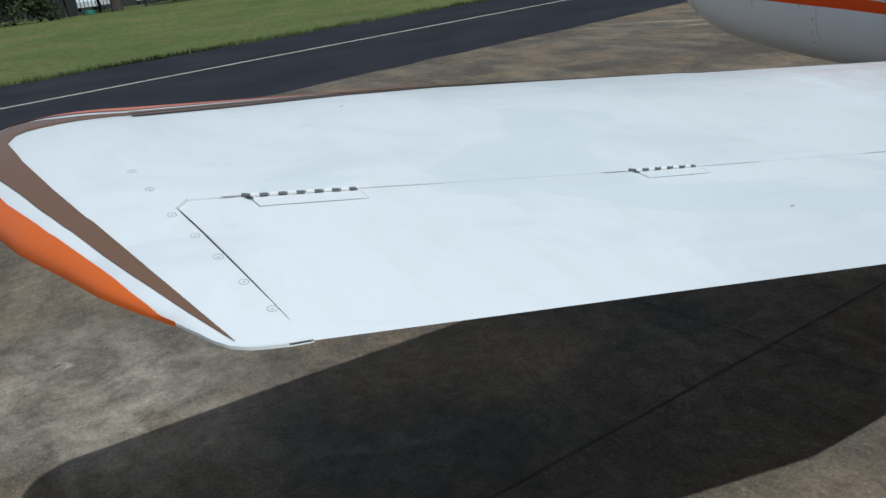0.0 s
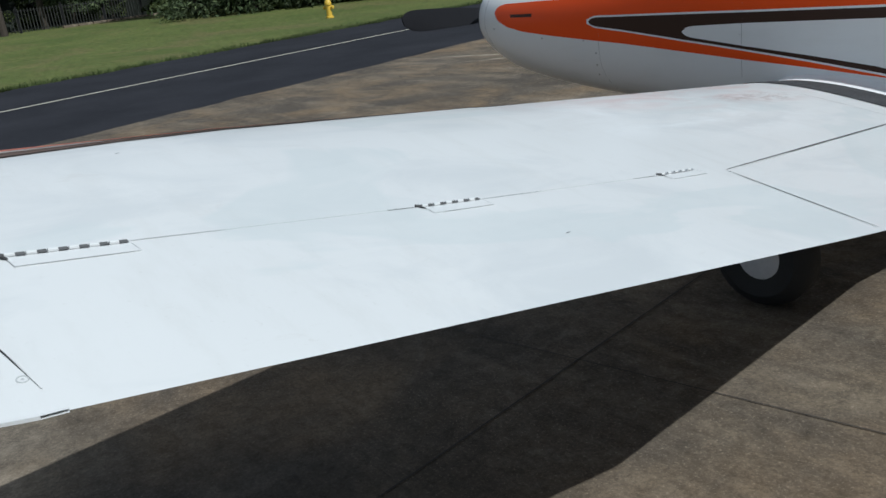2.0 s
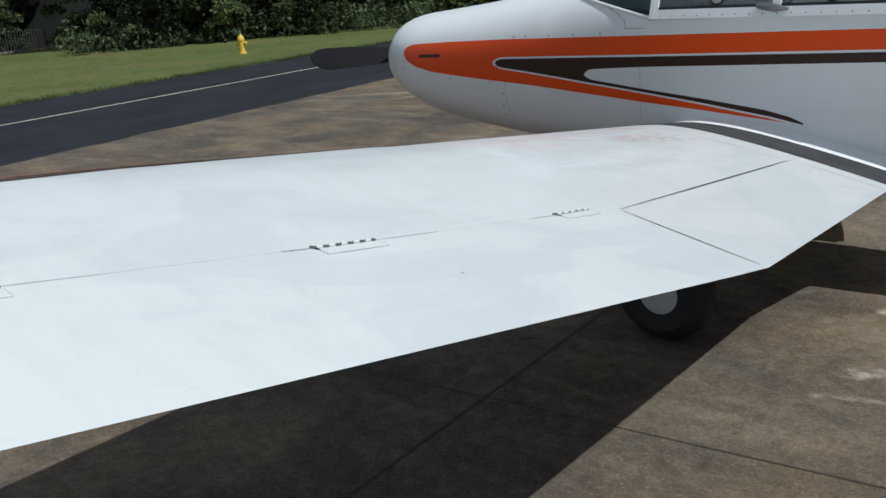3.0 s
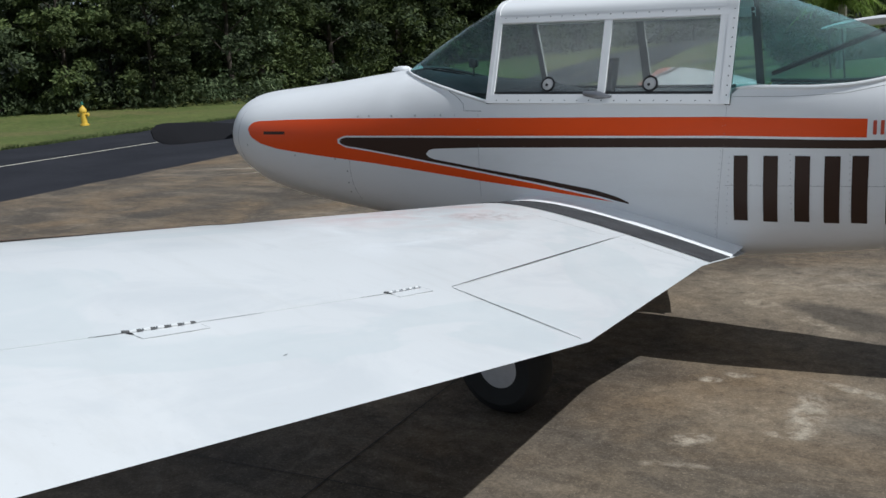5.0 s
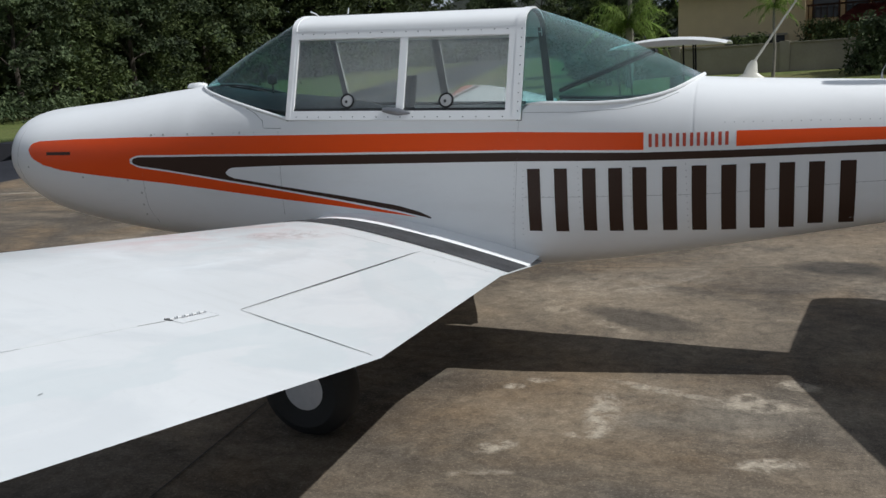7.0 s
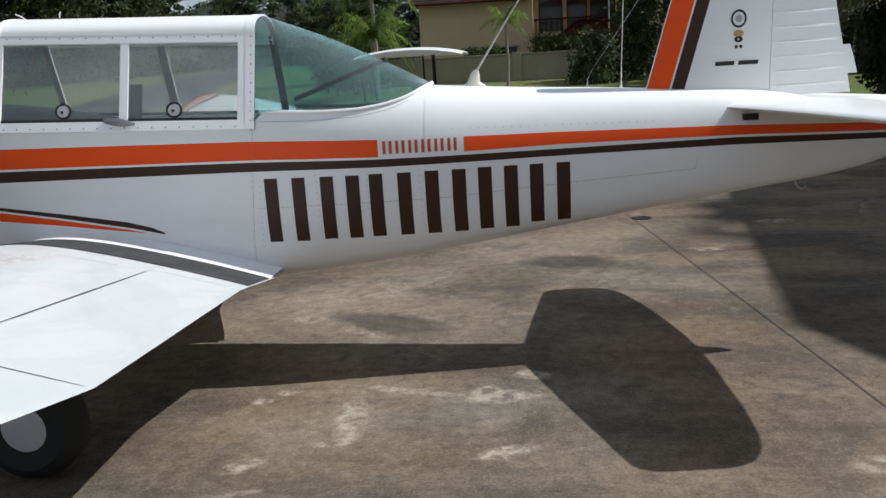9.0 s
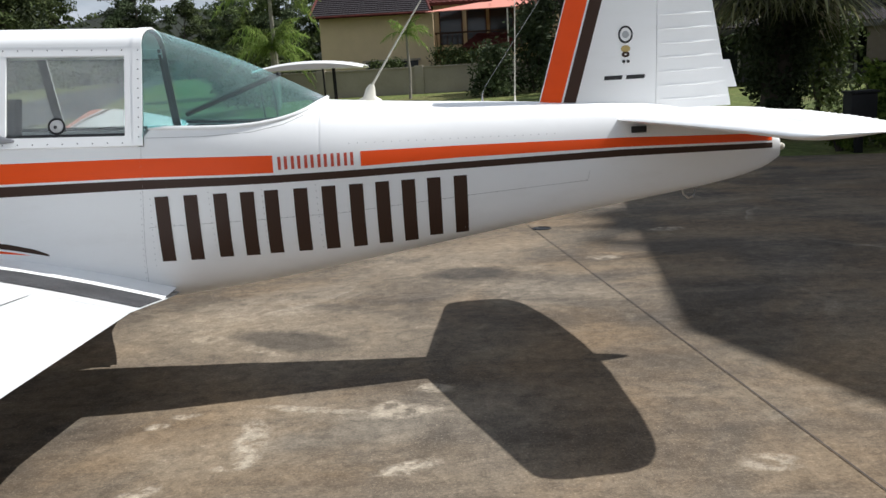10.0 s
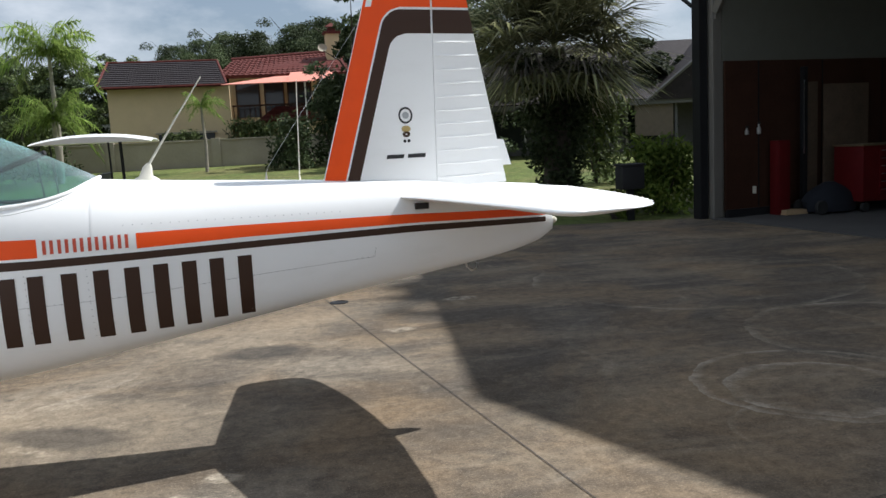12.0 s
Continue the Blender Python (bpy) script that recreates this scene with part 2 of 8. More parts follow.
def concrete_mat():
    """Old stained apron concrete: patchy tan and grey, dark rain stains, pale scuffs, exposed fine stone."""
    m, nt, b = mat_new("apron_concrete")
    v = coords(nt)
    vd = coords(nt, scale=(0.55, 1.0, 1.0))
    big = noise_node(nt, v, 0.42, 5, 0.55, 0.4)
    mid = noise_node(nt, vd, 1.7, 8, 0.62, 0.5)
    blot = noise_node(nt, v, 3.6, 8, 0.66, 0.6)
    grit = noise_node(nt, v, 70.0, 6, 0.8)
    fine = noise_node(nt, v, 14.0, 7, 0.75, 0.4)
    spot = noise_node(nt, v, 26.0, 3, 0.6)
    warm = noise_node(nt, v, 0.8, 6, 0.6, 0.7)
    base = ramp(nt, big, [(0.30, (0.094, 0.082, 0.066)), (0.50, (0.158, 0.133, 0.102)), (0.70, (0.230, 0.192, 0.139))])
    c = mixc(nt, ramp(nt, mid, [(0.36, 0.80), (0.56, 0.0)]), base, (0.068, 0.061, 0.053))
    c = mixc(nt, ramp(nt, mid, [(0.56, 0.0), (0.74, 0.60)]), c, (0.301, 0.254, 0.183))
    c = mixc(nt, ramp(nt, blot, [(0.28, 0.60), (0.47, 0.0)]), c, (0.058, 0.054, 0.047))
    c = mixc(nt, ramp(nt, blot, [(0.58, 0.0), (0.76, 0.55)]), c, (0.338, 0.301, 0.235))
    c = mixc(nt, ramp(nt, warm, [(0.46, 0.0), (0.66, 0.55)]), c, (0.268, 0.193, 0.113))
    c = mixc(nt, ramp(nt, warm, [(0.30, 0.35), (0.46, 0.0)]), c, (0.117, 0.113, 0.105))
    # long washed streaks, and pale grains of worn stone
    streak = noise_node(nt, coords(nt, scale=(0.30, 1.7, 1.0)), 1.9, 9, 0.68, 0.5)
    c = mixc(nt, ramp(nt, streak, [(0.34, 0.48), (0.48, 0.0)]), c, (0.078, 0.068, 0.056))
    c = mixc(nt, ramp(nt, streak, [(0.54, 0.0), (0.70, 0.45)]), c, (0.310, 0.265, 0.200))
    grain = noise_node(nt, v, 105.0, 3, 0.6)
    c = mixc(nt, ramp(nt, grain, [(0.58, 0.0), (0.68, 0.40)]), c, (0.44, 0.385, 0.290))
    # wander the coordinates a little so that no mark has a clean edge
    wob = nt.nodes.new("ShaderNodeTexNoise")
    wob.inputs["Scale"].default_value, wob.inputs["Detail"].default_value = 5.0, 5.0
    nt.links.new(v, wob.inputs["Vector"])
    vm = nt.nodes.new("ShaderNodeVectorMath")
    vm.operation = "MULTIPLY_ADD"
    vm.inputs[1].default_value = (0.11, 0.11, 0.0)
    nt.links.new(wob.outputs["Color"], vm.inputs[0])
    nt.links.new(v, vm.inputs[2])
    broken = ramp(nt, blot, [(0.36, 0.15), (0.60, 1.0)])
    crumbled = ramp(nt, noise_node(nt, v, 13.0, 8, 0.68, 0.4), [(0.40, 0.0), (0.56, 1.0)])

    def distance(cx, cy, rx, ry, turn):
        mp = nt.nodes.new("ShaderNodeMapping")
        mp.vector_type = "TEXTURE"
        mp.inputs["Location"].default_value = (cx + 0.055, cy + 0.055, 0)
        mp.inputs["Rotation"].default_value = (0, 0, radians(turn))
        mp.inputs["Scale"].default_value = (rx, ry, 1000.0)
        nt.links.new(vm.outputs["Vector"], mp.inputs["Vector"])
        ln = nt.nodes.new("ShaderNodeVectorMath")
        ln.operation = "LENGTH"
        nt.links.new(mp.outputs["Vector"], ln.inputs[0])
        return ln.outputs["Value"]
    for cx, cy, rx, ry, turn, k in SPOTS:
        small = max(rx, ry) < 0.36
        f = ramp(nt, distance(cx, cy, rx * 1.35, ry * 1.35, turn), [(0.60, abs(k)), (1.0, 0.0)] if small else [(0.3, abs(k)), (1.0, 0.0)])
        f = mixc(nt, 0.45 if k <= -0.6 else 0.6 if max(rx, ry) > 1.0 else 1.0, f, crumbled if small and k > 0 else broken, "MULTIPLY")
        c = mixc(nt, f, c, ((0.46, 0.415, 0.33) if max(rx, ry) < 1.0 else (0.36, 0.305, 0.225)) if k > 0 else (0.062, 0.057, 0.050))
    arcs = ramp(nt, noise_node(nt, v, 0.9, 2, 0.5), [(0.44, 0.0), (0.56, 1.0)])
    for cx, cy, r, w, k in RINGS:
        d = distance(cx, cy, r, r, 0)
        f = ramp(nt, d, [(1.0 - 1.6 * w / r, 0.0), (1.0, k), (1.0 + 1.6 * w / r, 0.0)])
        f = mixc(nt, 1.0, f, broken, "MULTIPLY")
        f = mixc(nt, 1.0 if k < 0.6 else 0.35, f, arcs, "MULTIPLY")
        c = mixc(nt, f, c, (0.42, 0.385, 0.315))
    c = mixc(nt, 1.0, c, (0.86, 0.82, 0.80), "MULTIPLY")
    c = mixc(nt, 0.6, c, ramp(nt, grit, [(0.30, 0.20), (0.50, 0.50), (0.70, 0.84)]), "OVERLAY")
    c = mixc(nt, 0.55, c, ramp(nt, fine, [(0.32, 0.22), (0.68, 0.80)]), "OVERLAY")
    c = mixc(nt, ramp(nt, spot, [(0.70, 0.0), (0.74, 0.5)]), c, (0.05, 0.047, 0.044))
    nt.links.new(c, b.inputs["Base Color"])
    b.inputs["Roughness"].default_value = 0.9
    b.inputs["Specular IOR Level"].default_value = 0.2
    bump(nt, b, grit, 0.45, 0.006)
    return m


def asphalt_mat():
    m, nt, b = mat_new("asphalt")
    v = coords(nt)
    big, grit = noise_node(nt, v, 0.7, 5, 0.6), noise_node(nt, v, 45.0, 3, 0.7)
    c = ramp(nt, big, [(0.3, (0.012, 0.0125, 0.0165)), (0.7, (0.026, 0.026, 0.032))])
    c = mixc(nt, 0.5, c, ramp(nt, grit, [(0.3, 0.3), (0.7, 0.75)]), "OVERLAY")
    nt.links.new(c, b.inputs["Base Color"])
    b.inputs["Roughness"].default_value = 0.85
    b.inputs["Specular IOR Level"].default_value = 0.2
    bump(nt, b, grit, 0.4, 0.006)
    return m


def grass_mat(name="lawn_grass", dry=0.5):
    m, nt, b = mat_new(name)
    v = coords(nt)
    big, mid, fine = noise_node(nt, v, 0.22, 4), noise_node(nt, v, 1.6, 6, 0.65), noise_node(nt, v, 28.0, 4, 0.7)
    c = ramp(nt, big, [(0.3, (0.070, 0.100, 0.024)), (0.7, (0.120, 0.142, 0.040))])
    c = mixc(nt, ramp(nt, mid, [(0.46, 0.0), (0.70, dry)]), c, (0.165, 0.145, 0.055))
    worn = noise_node(nt, coords(nt, scale=(0.5, 1.0, 1.0)), 0.30, 6, 0.62, 0.6)
    c = mixc(nt, ramp(nt, worn, [(0.50, 0.0), (0.62, 0.5 * min(1.0, dry * 1.6))]), c, (0.170, 0.128, 0.064))
    tuft = noise_node(nt, v, 5.0, 6, 0.7, 0.5)
    c = mixc(nt, 0.8, c, ramp(nt, tuft, [(0.32, 0.2), (0.68, 0.8)]), "OVERLAY")
    c = mixc(nt, 0.6, c, ramp(nt, fine, [(0.28, 0.2), (0.72, 0.8)]), "OVERLAY")
    nt.links.new(c, b.inputs["Base Color"])
    b.inputs["Roughness"].default_value = 0.9
    b.inputs["Specular IOR Level"].default_value = 0.2
    bump(nt, b, fine, 0.6, 0.03)
    return m


CONCRETE, ASPHALT, GRASS = concrete_mat(), asphalt_mat(), grass_mat()
LINE_PAINT = simple("worn_road_line", (0.50, 0.47, 0.38), 0.8, vary=0.3, scale=5)
JOINT = simple("joint_filler_dark", (0.040, 0.036, 0.032), 0.9)


def leaf_mat(name, c_lo, c_hi, trans=0.25):
    """Leaves whose green differs from clump to clump."""
    m, nt, b = mat_new(name)
    geo = nt.nodes.new("ShaderNodeNewGeometry")
    obi = nt.nodes.new("ShaderNodeObjectInfo")
    c = ramp(nt, geo.outputs["Random Per Island"], [(0.0, c_lo), (0.55, tuple((p + q) / 2 for p, q in zip(c_lo, c_hi))), (1.0, c_hi)])
    c = mixc(nt, 0.6, c, ramp(nt, obi.outputs["Random"], [(0.0, 0.20), (1.0, 0.72)]), "OVERLAY")
    mass = noise_node(nt, coords(nt), 0.42, 3, 0.55)
    c = mixc(nt, 0.8, c, ramp(nt, mass, [(0.34, 0.10), (0.62, 0.82)]), "OVERLAY")
    nt.links.new(c, b.inputs["Base Color"])
    b.inputs["Roughness"].default_value = 0.7
    b.inputs["Specular IOR Level"].default_value = 0.15
    t = nt.nodes.new("ShaderNodeBsdfTranslucent")
    nt.links.new(c, t.inputs["Color"])
    mx = nt.nodes.new("ShaderNodeMixShader")
    mx.inputs["Fac"].default_value = trans
    nt.links.new(b.outputs["BSDF"], mx.inputs[1])
    nt.links.new(t.outputs["BSDF"], mx.inputs[2])
    nt.links.new(mx.outputs["Shader"], nt.nodes["Material Output"].inputs["Surface"])
    return m


LEAF_DARK = leaf_mat("dark_oak_leaves", (0.032, 0.048, 0.022), (0.100, 0.124, 0.060), 0.18)
LEAF_MID = leaf_mat("mid_green_leaves", (0.038, 0.056, 0.020), (0.105, 0.128, 0.046), 0.2)
LEAF_BRIGHT = leaf_mat("bright_shrub_leaves", (0.075, 0.130, 0.022), (0.230, 0.290, 0.060), 0.4)
LEAF_PALM = leaf_mat("palm_fronds", (0.130, 0.210, 0.045), (0.340, 0.420, 0.120), 0.55)
LEAF_FAN = leaf_mat("olive_fan_fronds", (0.070, 0.080, 0.028), (0.440, 0.430, 0.230), 0.55)
LEAF_DRY = leaf_mat("dry_palm_thatch", (0.05, 0.042, 0.034), (0.30, 0.26, 0.21), 0.2)
for m in (LEAF_FAN, LEAF_DRY):
    b = m.node_tree.nodes["Principled BSDF"]
    b.inputs["Roughness"].default_value, b.inputs["Specular IOR Level"].default_value = 0.38, 0.5
BARK = simple("bark", (0.055, 0.043, 0.033), 0.9, vary=0.35, scale=8, bumpy=0.6)
STUCCO = simple("beige_stucco", (0.60, 0.475, 0.285), 0.85, vary=0.06, scale=2, bumpy=0.15)
GARDEN_WALL = simple("greyed_garden_wall_stucco", (0.33, 0.29, 0.225), 0.9, vary=0.14, scale=1.2, bumpy=0.15)
ROOF_RED = simple("dark_red_roof_tile", (0.095, 0.026, 0.022), 0.75, vary=0.35, scale=5, bumpy=0.3)
ROOF_GREY = simple("weathered_grey_brown_roof_tile", (0.028, 0.023, 0.025), 0.75, vary=0.3, scale=5, bumpy=0.3)
ROOF_GREY.node_tree.nodes["Principled BSDF"].inputs["Specular IOR Level"].default_value = 0.1
AWNING = simple("salmon_awning_canvas", (0.62, 0.24, 0.18), 0.8, vary=0.08)
DARK_GLASS = simple("dark_window_glass", (0.02, 0.022, 0.025), 0.12)
SILVER_ROOF = simple("off_white_cart_roof", (0.72, 0.72, 0.71), 0.4, vary=0.05)
STEEL_BLACK = simple("black_painted_steel", (0.015, 0.015, 0.016), 0.5)
STEEL_WORN = simple("weathered_dark_steel", (0.050, 0.052, 0.046), 0.6, vary=0.3)
# hangar interior: wood, wallboard, red and floor colours lowered for its dim light
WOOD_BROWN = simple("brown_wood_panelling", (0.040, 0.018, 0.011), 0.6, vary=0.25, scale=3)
DRYWALL = simple("dimmed_olive_wallboard", (0.12, 0.12, 0.10), 0.85, vary=0.05)
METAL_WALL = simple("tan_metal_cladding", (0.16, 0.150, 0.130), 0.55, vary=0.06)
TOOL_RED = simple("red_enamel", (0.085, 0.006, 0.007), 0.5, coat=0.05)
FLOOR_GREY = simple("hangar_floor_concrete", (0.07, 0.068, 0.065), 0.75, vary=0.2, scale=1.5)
for m in (STEEL_BLACK, STEEL_WORN, TOOL_RED, WOOD_BROWN, DRYWALL, ROOF_RED, ROOF_GREY):
    m.node_tree.nodes["Principled BSDF"].inputs["Specular IOR Level"].default_value = 0.15
YELLOW = simple("hydrant_yellow_paint", (0.72, 0.47, 0.055), 0.45)
CAR_WHITE = simple("white_car_paint", (0.75, 0.76, 0.77), 0.25, coat=0.5)
PLASTIC_WHITE = simple("cream_plastic", (0.66, 0.63, 0.54), 0.45)
PLASTIC_BLACK = simple("black_plastic", (0.010, 0.010, 0.011), 0.7)
BLUE_TARP = simple("dark_blue_cloth", (0.005, 0.007, 0.013), 0.9)
TAIL_RED = simple("red_lamp_lens", (0.45, 0.02, 0.02), 0.2)
CARD = simple("brown_cardboard", (0.36, 0.25, 0.14), 0.85)
GREEN_PLASTIC = simple("green_plastic", (0.03, 0.16, 0.11), 0.5)


# ---------------------------------------------------------------- mesh helpers
def part(name, bm, material, parent=None, label="", smooth=True, angle=38):
    """Links a bmesh as one mesh object under a thing or a part."""
    me = bpy.data.meshes.new(name)
    bm.to_mesh(me)
    bm.free()
    for mt in (material if isinstance(material, (list, tuple)) else [material]):
        me.materials.append(mt)
    if smooth:
        me.shade_smooth()
        me.set_sharp_from_angle(angle=radians(angle))
    ob = new(name, me)
    ob.parent = parent
    if label:
        ob["label"] = label
    return ob


def raw(name, verts, faces, material, parent=None, label="", smooth=False):
    """A mesh from computed points, for leaves and other plenty."""
    me = bpy.data.meshes.new(name)
    me.from_pydata(verts, [], faces)
    me.materials.append(material)
    if smooth:
        me.shade_smooth()
    ob = new(name, me)
    ob.parent = parent
    if label:
        ob["label"] = label
    return ob


def thing(name, label, category, m=None, group="", kind=""):
    ob = new(name)
    ob.empty_display_size = 0.2
    if m is not None:
        ob.matrix_basis = m
    return tagged(ob, label, category, group, kind)


def grid(bm, pts, closed_u=False, closed_v=False, mat_of=None):
    """Faces over a table of points pts[i][j]."""
    vs = [[bm.verts.new(p) for p in row] for row in pts]
    nu, nv = len(vs), len(vs[0])
    for i in range(nu if closed_u else nu - 1):
        for j in range(nv if closed_v else nv - 1):
            q = (vs[i][j], vs[(i + 1) % nu][j], vs[(i + 1) % nu][(j + 1) % nv], vs[i][(j + 1) % nv])
            f = bm.faces.new(q)
            if mat_of:
                f.material_index = mat_of(i, j)
    return vs


def box(bm, x0, x1, y0, y1, z0, z1, bevel=0.0, mat=0):
    r = bmesh.ops.create_cube(bm, size=1.0)
    for v in r["verts"]:
        v.co = Vector(((x0 + x1) / 2 + v.co.x * (x1 - x0), (y0 + y1) / 2 + v.co.y * (y1 - y0), (z0 + z1) / 2 + v.co.z * (z1 - z0)))
    fs = {f for v in r["verts"] for f in v.link_faces}
    for f in fs:
        f.material_index = mat
    if bevel:
        es = list({e for v in r["verts"] for e in v.link_edges})
        bmesh.ops.bevel(bm, geom=es, offset=bevel, segments=2, affect="EDGES", profile=0.6)


def tube(bm, pts, r, n=8, taper=None, caps=True):
    """A round bar through the points; taper: radius at each point."""
    pts = [Vector(p) for p in pts]
    rows = []
    for i, p in enumerate(pts):
        d = (pts[min(i + 1, len(pts) - 1)] - pts[max(i - 1, 0)]).normalized()
        a = d.cross(Vector((0.31, 0.17, 0.94))) if abs(d.z) < 0.9 else d.cross(Vector((1, 0.1, 0)))
        a.normalize()
        b = d.cross(a)
        rr = taper[i] if taper else r
        rows.append([p + (a * math.cos(2 * math.pi * k / n) + b * math.sin(2 * math.pi * k / n)) * rr for k in range(n)])
    vs = grid(bm, rows, closed_v=True)
    if caps:
        bm.faces.new(list(reversed(vs[0])))
        bm.faces.new(vs[-1])


def lathe(bm, profile, n=20, m=Matrix.Identity(4)):
    """Spins (radius, height) pairs about z."""
    rows = [[m @ Vector((r * math.cos(2 * math.pi * k / n), r * math.sin(2 * math.pi * k / n), z)) for k in range(n)] for r, z in profile]
    vs = grid(bm, rows, closed_v=True)
    bm.faces.new(list(reversed(vs[0])))
    bm.faces.new(vs[-1])


def lerp(a, b, t):
    return a + (b - a) * t


def table(x, xs, ys):
    return float(np.interp(x, xs, ys))


def smooth_table(x, xs, ys):
    """Monotone-ish cubic through the stations."""
    i = int(np.clip(np.searchsorted(xs, x) - 1, 0, len(xs) - 2))
    h = xs[i + 1] - xs[i]
    t = min(1.0, max(0.0, (x - xs[i]) / h))
    s = [(ys[k + 1] - ys[k]) / (xs[k + 1] - xs[k]) for k in range(len(xs) - 1)]
    m0 = s[i] if i == 0 else (0 if s[i - 1] * s[i] < 0 else 2 * s[i - 1] * s[i] / (s[i - 1] + s[i] + 1e-12))
    m1 = s[i] if i + 2 >= len(xs) else (0 if s[i + 1] * s[i] < 0 else 2 * s[i + 1] * s[i] / (s[i + 1] + s[i] + 1e-12))
    t2, t3 = t * t, t * t * t
    return (2 * t3 - 3 * t2 + 1) * ys[i] + (t3 - 2 * t2 + t) * h * m0 + (-2 * t3 + 3 * t2) * ys[i + 1] + (t3 - t2) * h * m1


# ---------------------------------------------------------------- ground
ROAD_K = 0.245  # the taxiway runs along (-ROAD_K, 1)


def road_x(offset, y):
    return -offset - ROAD_K * y


HILL_Y, HILL_Z = [52.0, 92.0, 164.0, 260.0, 700.0], [0.0, 1.7, 3.3, 5.0, 8.0]


def rise(x, y):
    """The lawn climbs gently towards the houses, and the far field to a low hill."""
    a = min(1.0, max(0.0, (y - 8.6) / 22.0)) * 0.82
    b = min(1.0, max(0.0, (x + 16.0) / 12.0))
    c = min(1.0, max(0.0, (-x - 32.0) / 16.0)) * 0.5 * min(1.0, max(0.0, (60.0 - y) / 12.0))
    return a * b + c + table(y, HILL_Y, HILL_Z)


def ground_sheet():
    bm = bmesh.new()
    xs = [-2500, -700, -260, -140, -90, -60, -48, -40, -32, -26, -20, -16, -12, -8, -4, 0, 4, 8, 12, 16, 24, 40, 80, 200, 700, 2500]
    ys = [-2500, -700, -200, -80, -30, -12, -4, 2, 6, 8.6, 10, 13, 16, 20, 24, 28, 30.7, 36, 44, 52, 60, 72, 92, 128, 164, 210, 260, 400, 700, 2500]
    grid(bm, [[(x, y, rise(x, y) - 0.03) for y in ys] for x in xs])
    for f in bm.faces:
        if f.normal.z < 0:
            f.normal_flip()
    return tagged(part("ground", bm, GRASS, smooth=False), "mown green lawn with dry straw patches", "lawn", kind="structure")


ground_sheet()


def slab(name, poly, z0, z1, material, label, category):
    bm = bmesh.new()
    top = [bm.verts.new((x, y, z1)) for x, y in poly]
    bot = [bm.verts.new((x, y, z0)) for x, y in poly]
    bm.faces.new(top)
    n = len(poly)
    for i in range(n):
        bm.faces.new((top[i], bot[i], bot[(i + 1) % n], top[(i + 1) % n]))
    bmesh.ops.recalc_face_normals(bm, faces=bm.faces)
    return tagged(part(name, bm, material, smooth=False), label, category, kind="structure")


def ragged(offset, y0, y1, step, amp, seed):
    rnd = random.Random(seed)
    out, y = [], y0
    while y < y1:
        out.append((road_x(offset + rnd.uniform(-amp, amp), y), y))
        y += step * rnd.uniform(0.6, 1.4)
    out.append((road_x(offset, y1), y1))
    return out


near_edge = ragged(9.85, -60, 60, 0.5, 0.06, 3)
far_edge = ragged(18.9, -60, 60, 0.6, 0.10, 4)
def road():
    """The taxiway: a strip that follows the lie of the land, with ragged edges."""
    left, right = [(road_x(18.9, -400), -400)] + far_edge, [(road_x(9.85, -400), -400)] + near_edge
    ys = sorted({round(y, 3) for _, y in left + right}) + [72, 92, 128, 164, 210, 260, 400]
    lx, ly = [p[0] for p in left] + [road_x(18.9, 400)], [p[1] for p in left] + [400]
    rx, ry = [p[0] for p in right] + [road_x(9.85, 400)], [p[1] for p in right] + [400]
    bm = bmesh.new()
    rows = []
    for y in ys:
        a, b, z = table(y, ly, lx), table(y, ry, rx), table(y, HILL_Y, HILL_Z)
        rows.append([(a, y, z - 0.12), (a, y, z - 0.004), (b, y, z - 0.004), (b, y, z - 0.12)])
    grid(bm, rows)
    bmesh.ops.recalc_face_normals(bm, faces=bm.faces)
    tagged(part("road", bm, ASPHALT, smooth=False), "dark asphalt taxiway with one pale edge line", "taxiway", kind="structure")


road()
apron_near = [p for p in near_edge if -40 <= p[1] <= 9.0]
APRON_FAR = [(8.2, 7.62), (7.1, 7.85), (6.2, 8.05), (4.6, 8.3), (2.0, 8.6), (-3.0, 8.9)]
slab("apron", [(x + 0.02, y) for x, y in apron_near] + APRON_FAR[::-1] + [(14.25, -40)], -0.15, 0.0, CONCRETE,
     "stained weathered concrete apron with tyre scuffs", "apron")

bm = bmesh.new()
row = [(road_x(14.55, y), road_x(14.67, y), y) for y in list(np.linspace(-120, 50, 40)) + [52, 72, 92, 128, 164, 210, 260]]
grid(bm, [[(a, y, table(y, HILL_Y, HILL_Z)), (b, y, table(y, HILL_Y, HILL_Z))] for a, b, y in row])
tagged(part("road_line", bm, LINE_PAINT, smooth=False), "worn pale painted line along the taxiway", "road line", kind="structure")


def joint(a, b, w=0.0045):
    a, b = Vector(a), Vector(b)
    d = (b - a).normalized()
    n = Vector((-d.y, d.x)) * w / 2
    bm = bmesh.new()
    k = max(2, int((b - a).length / 0.25))
    rnd = random.Random(int(abs(a.x * 100)))
    pts = []
    for i in range(k + 1):
        p = a.lerp(b, i / k) + n * rnd.uniform(-0.35, 0.35)
        pts.append([(p.x - n.x, p.y - n.y, 0.004), (p.x + n.x, p.y + n.y, 0.004)])
    grid(bm, pts)
    tagged(part("apron_joint", bm, JOINT, smooth=False), "dark filled expansion joint in the concrete", "joint", "apron joints", "structure")


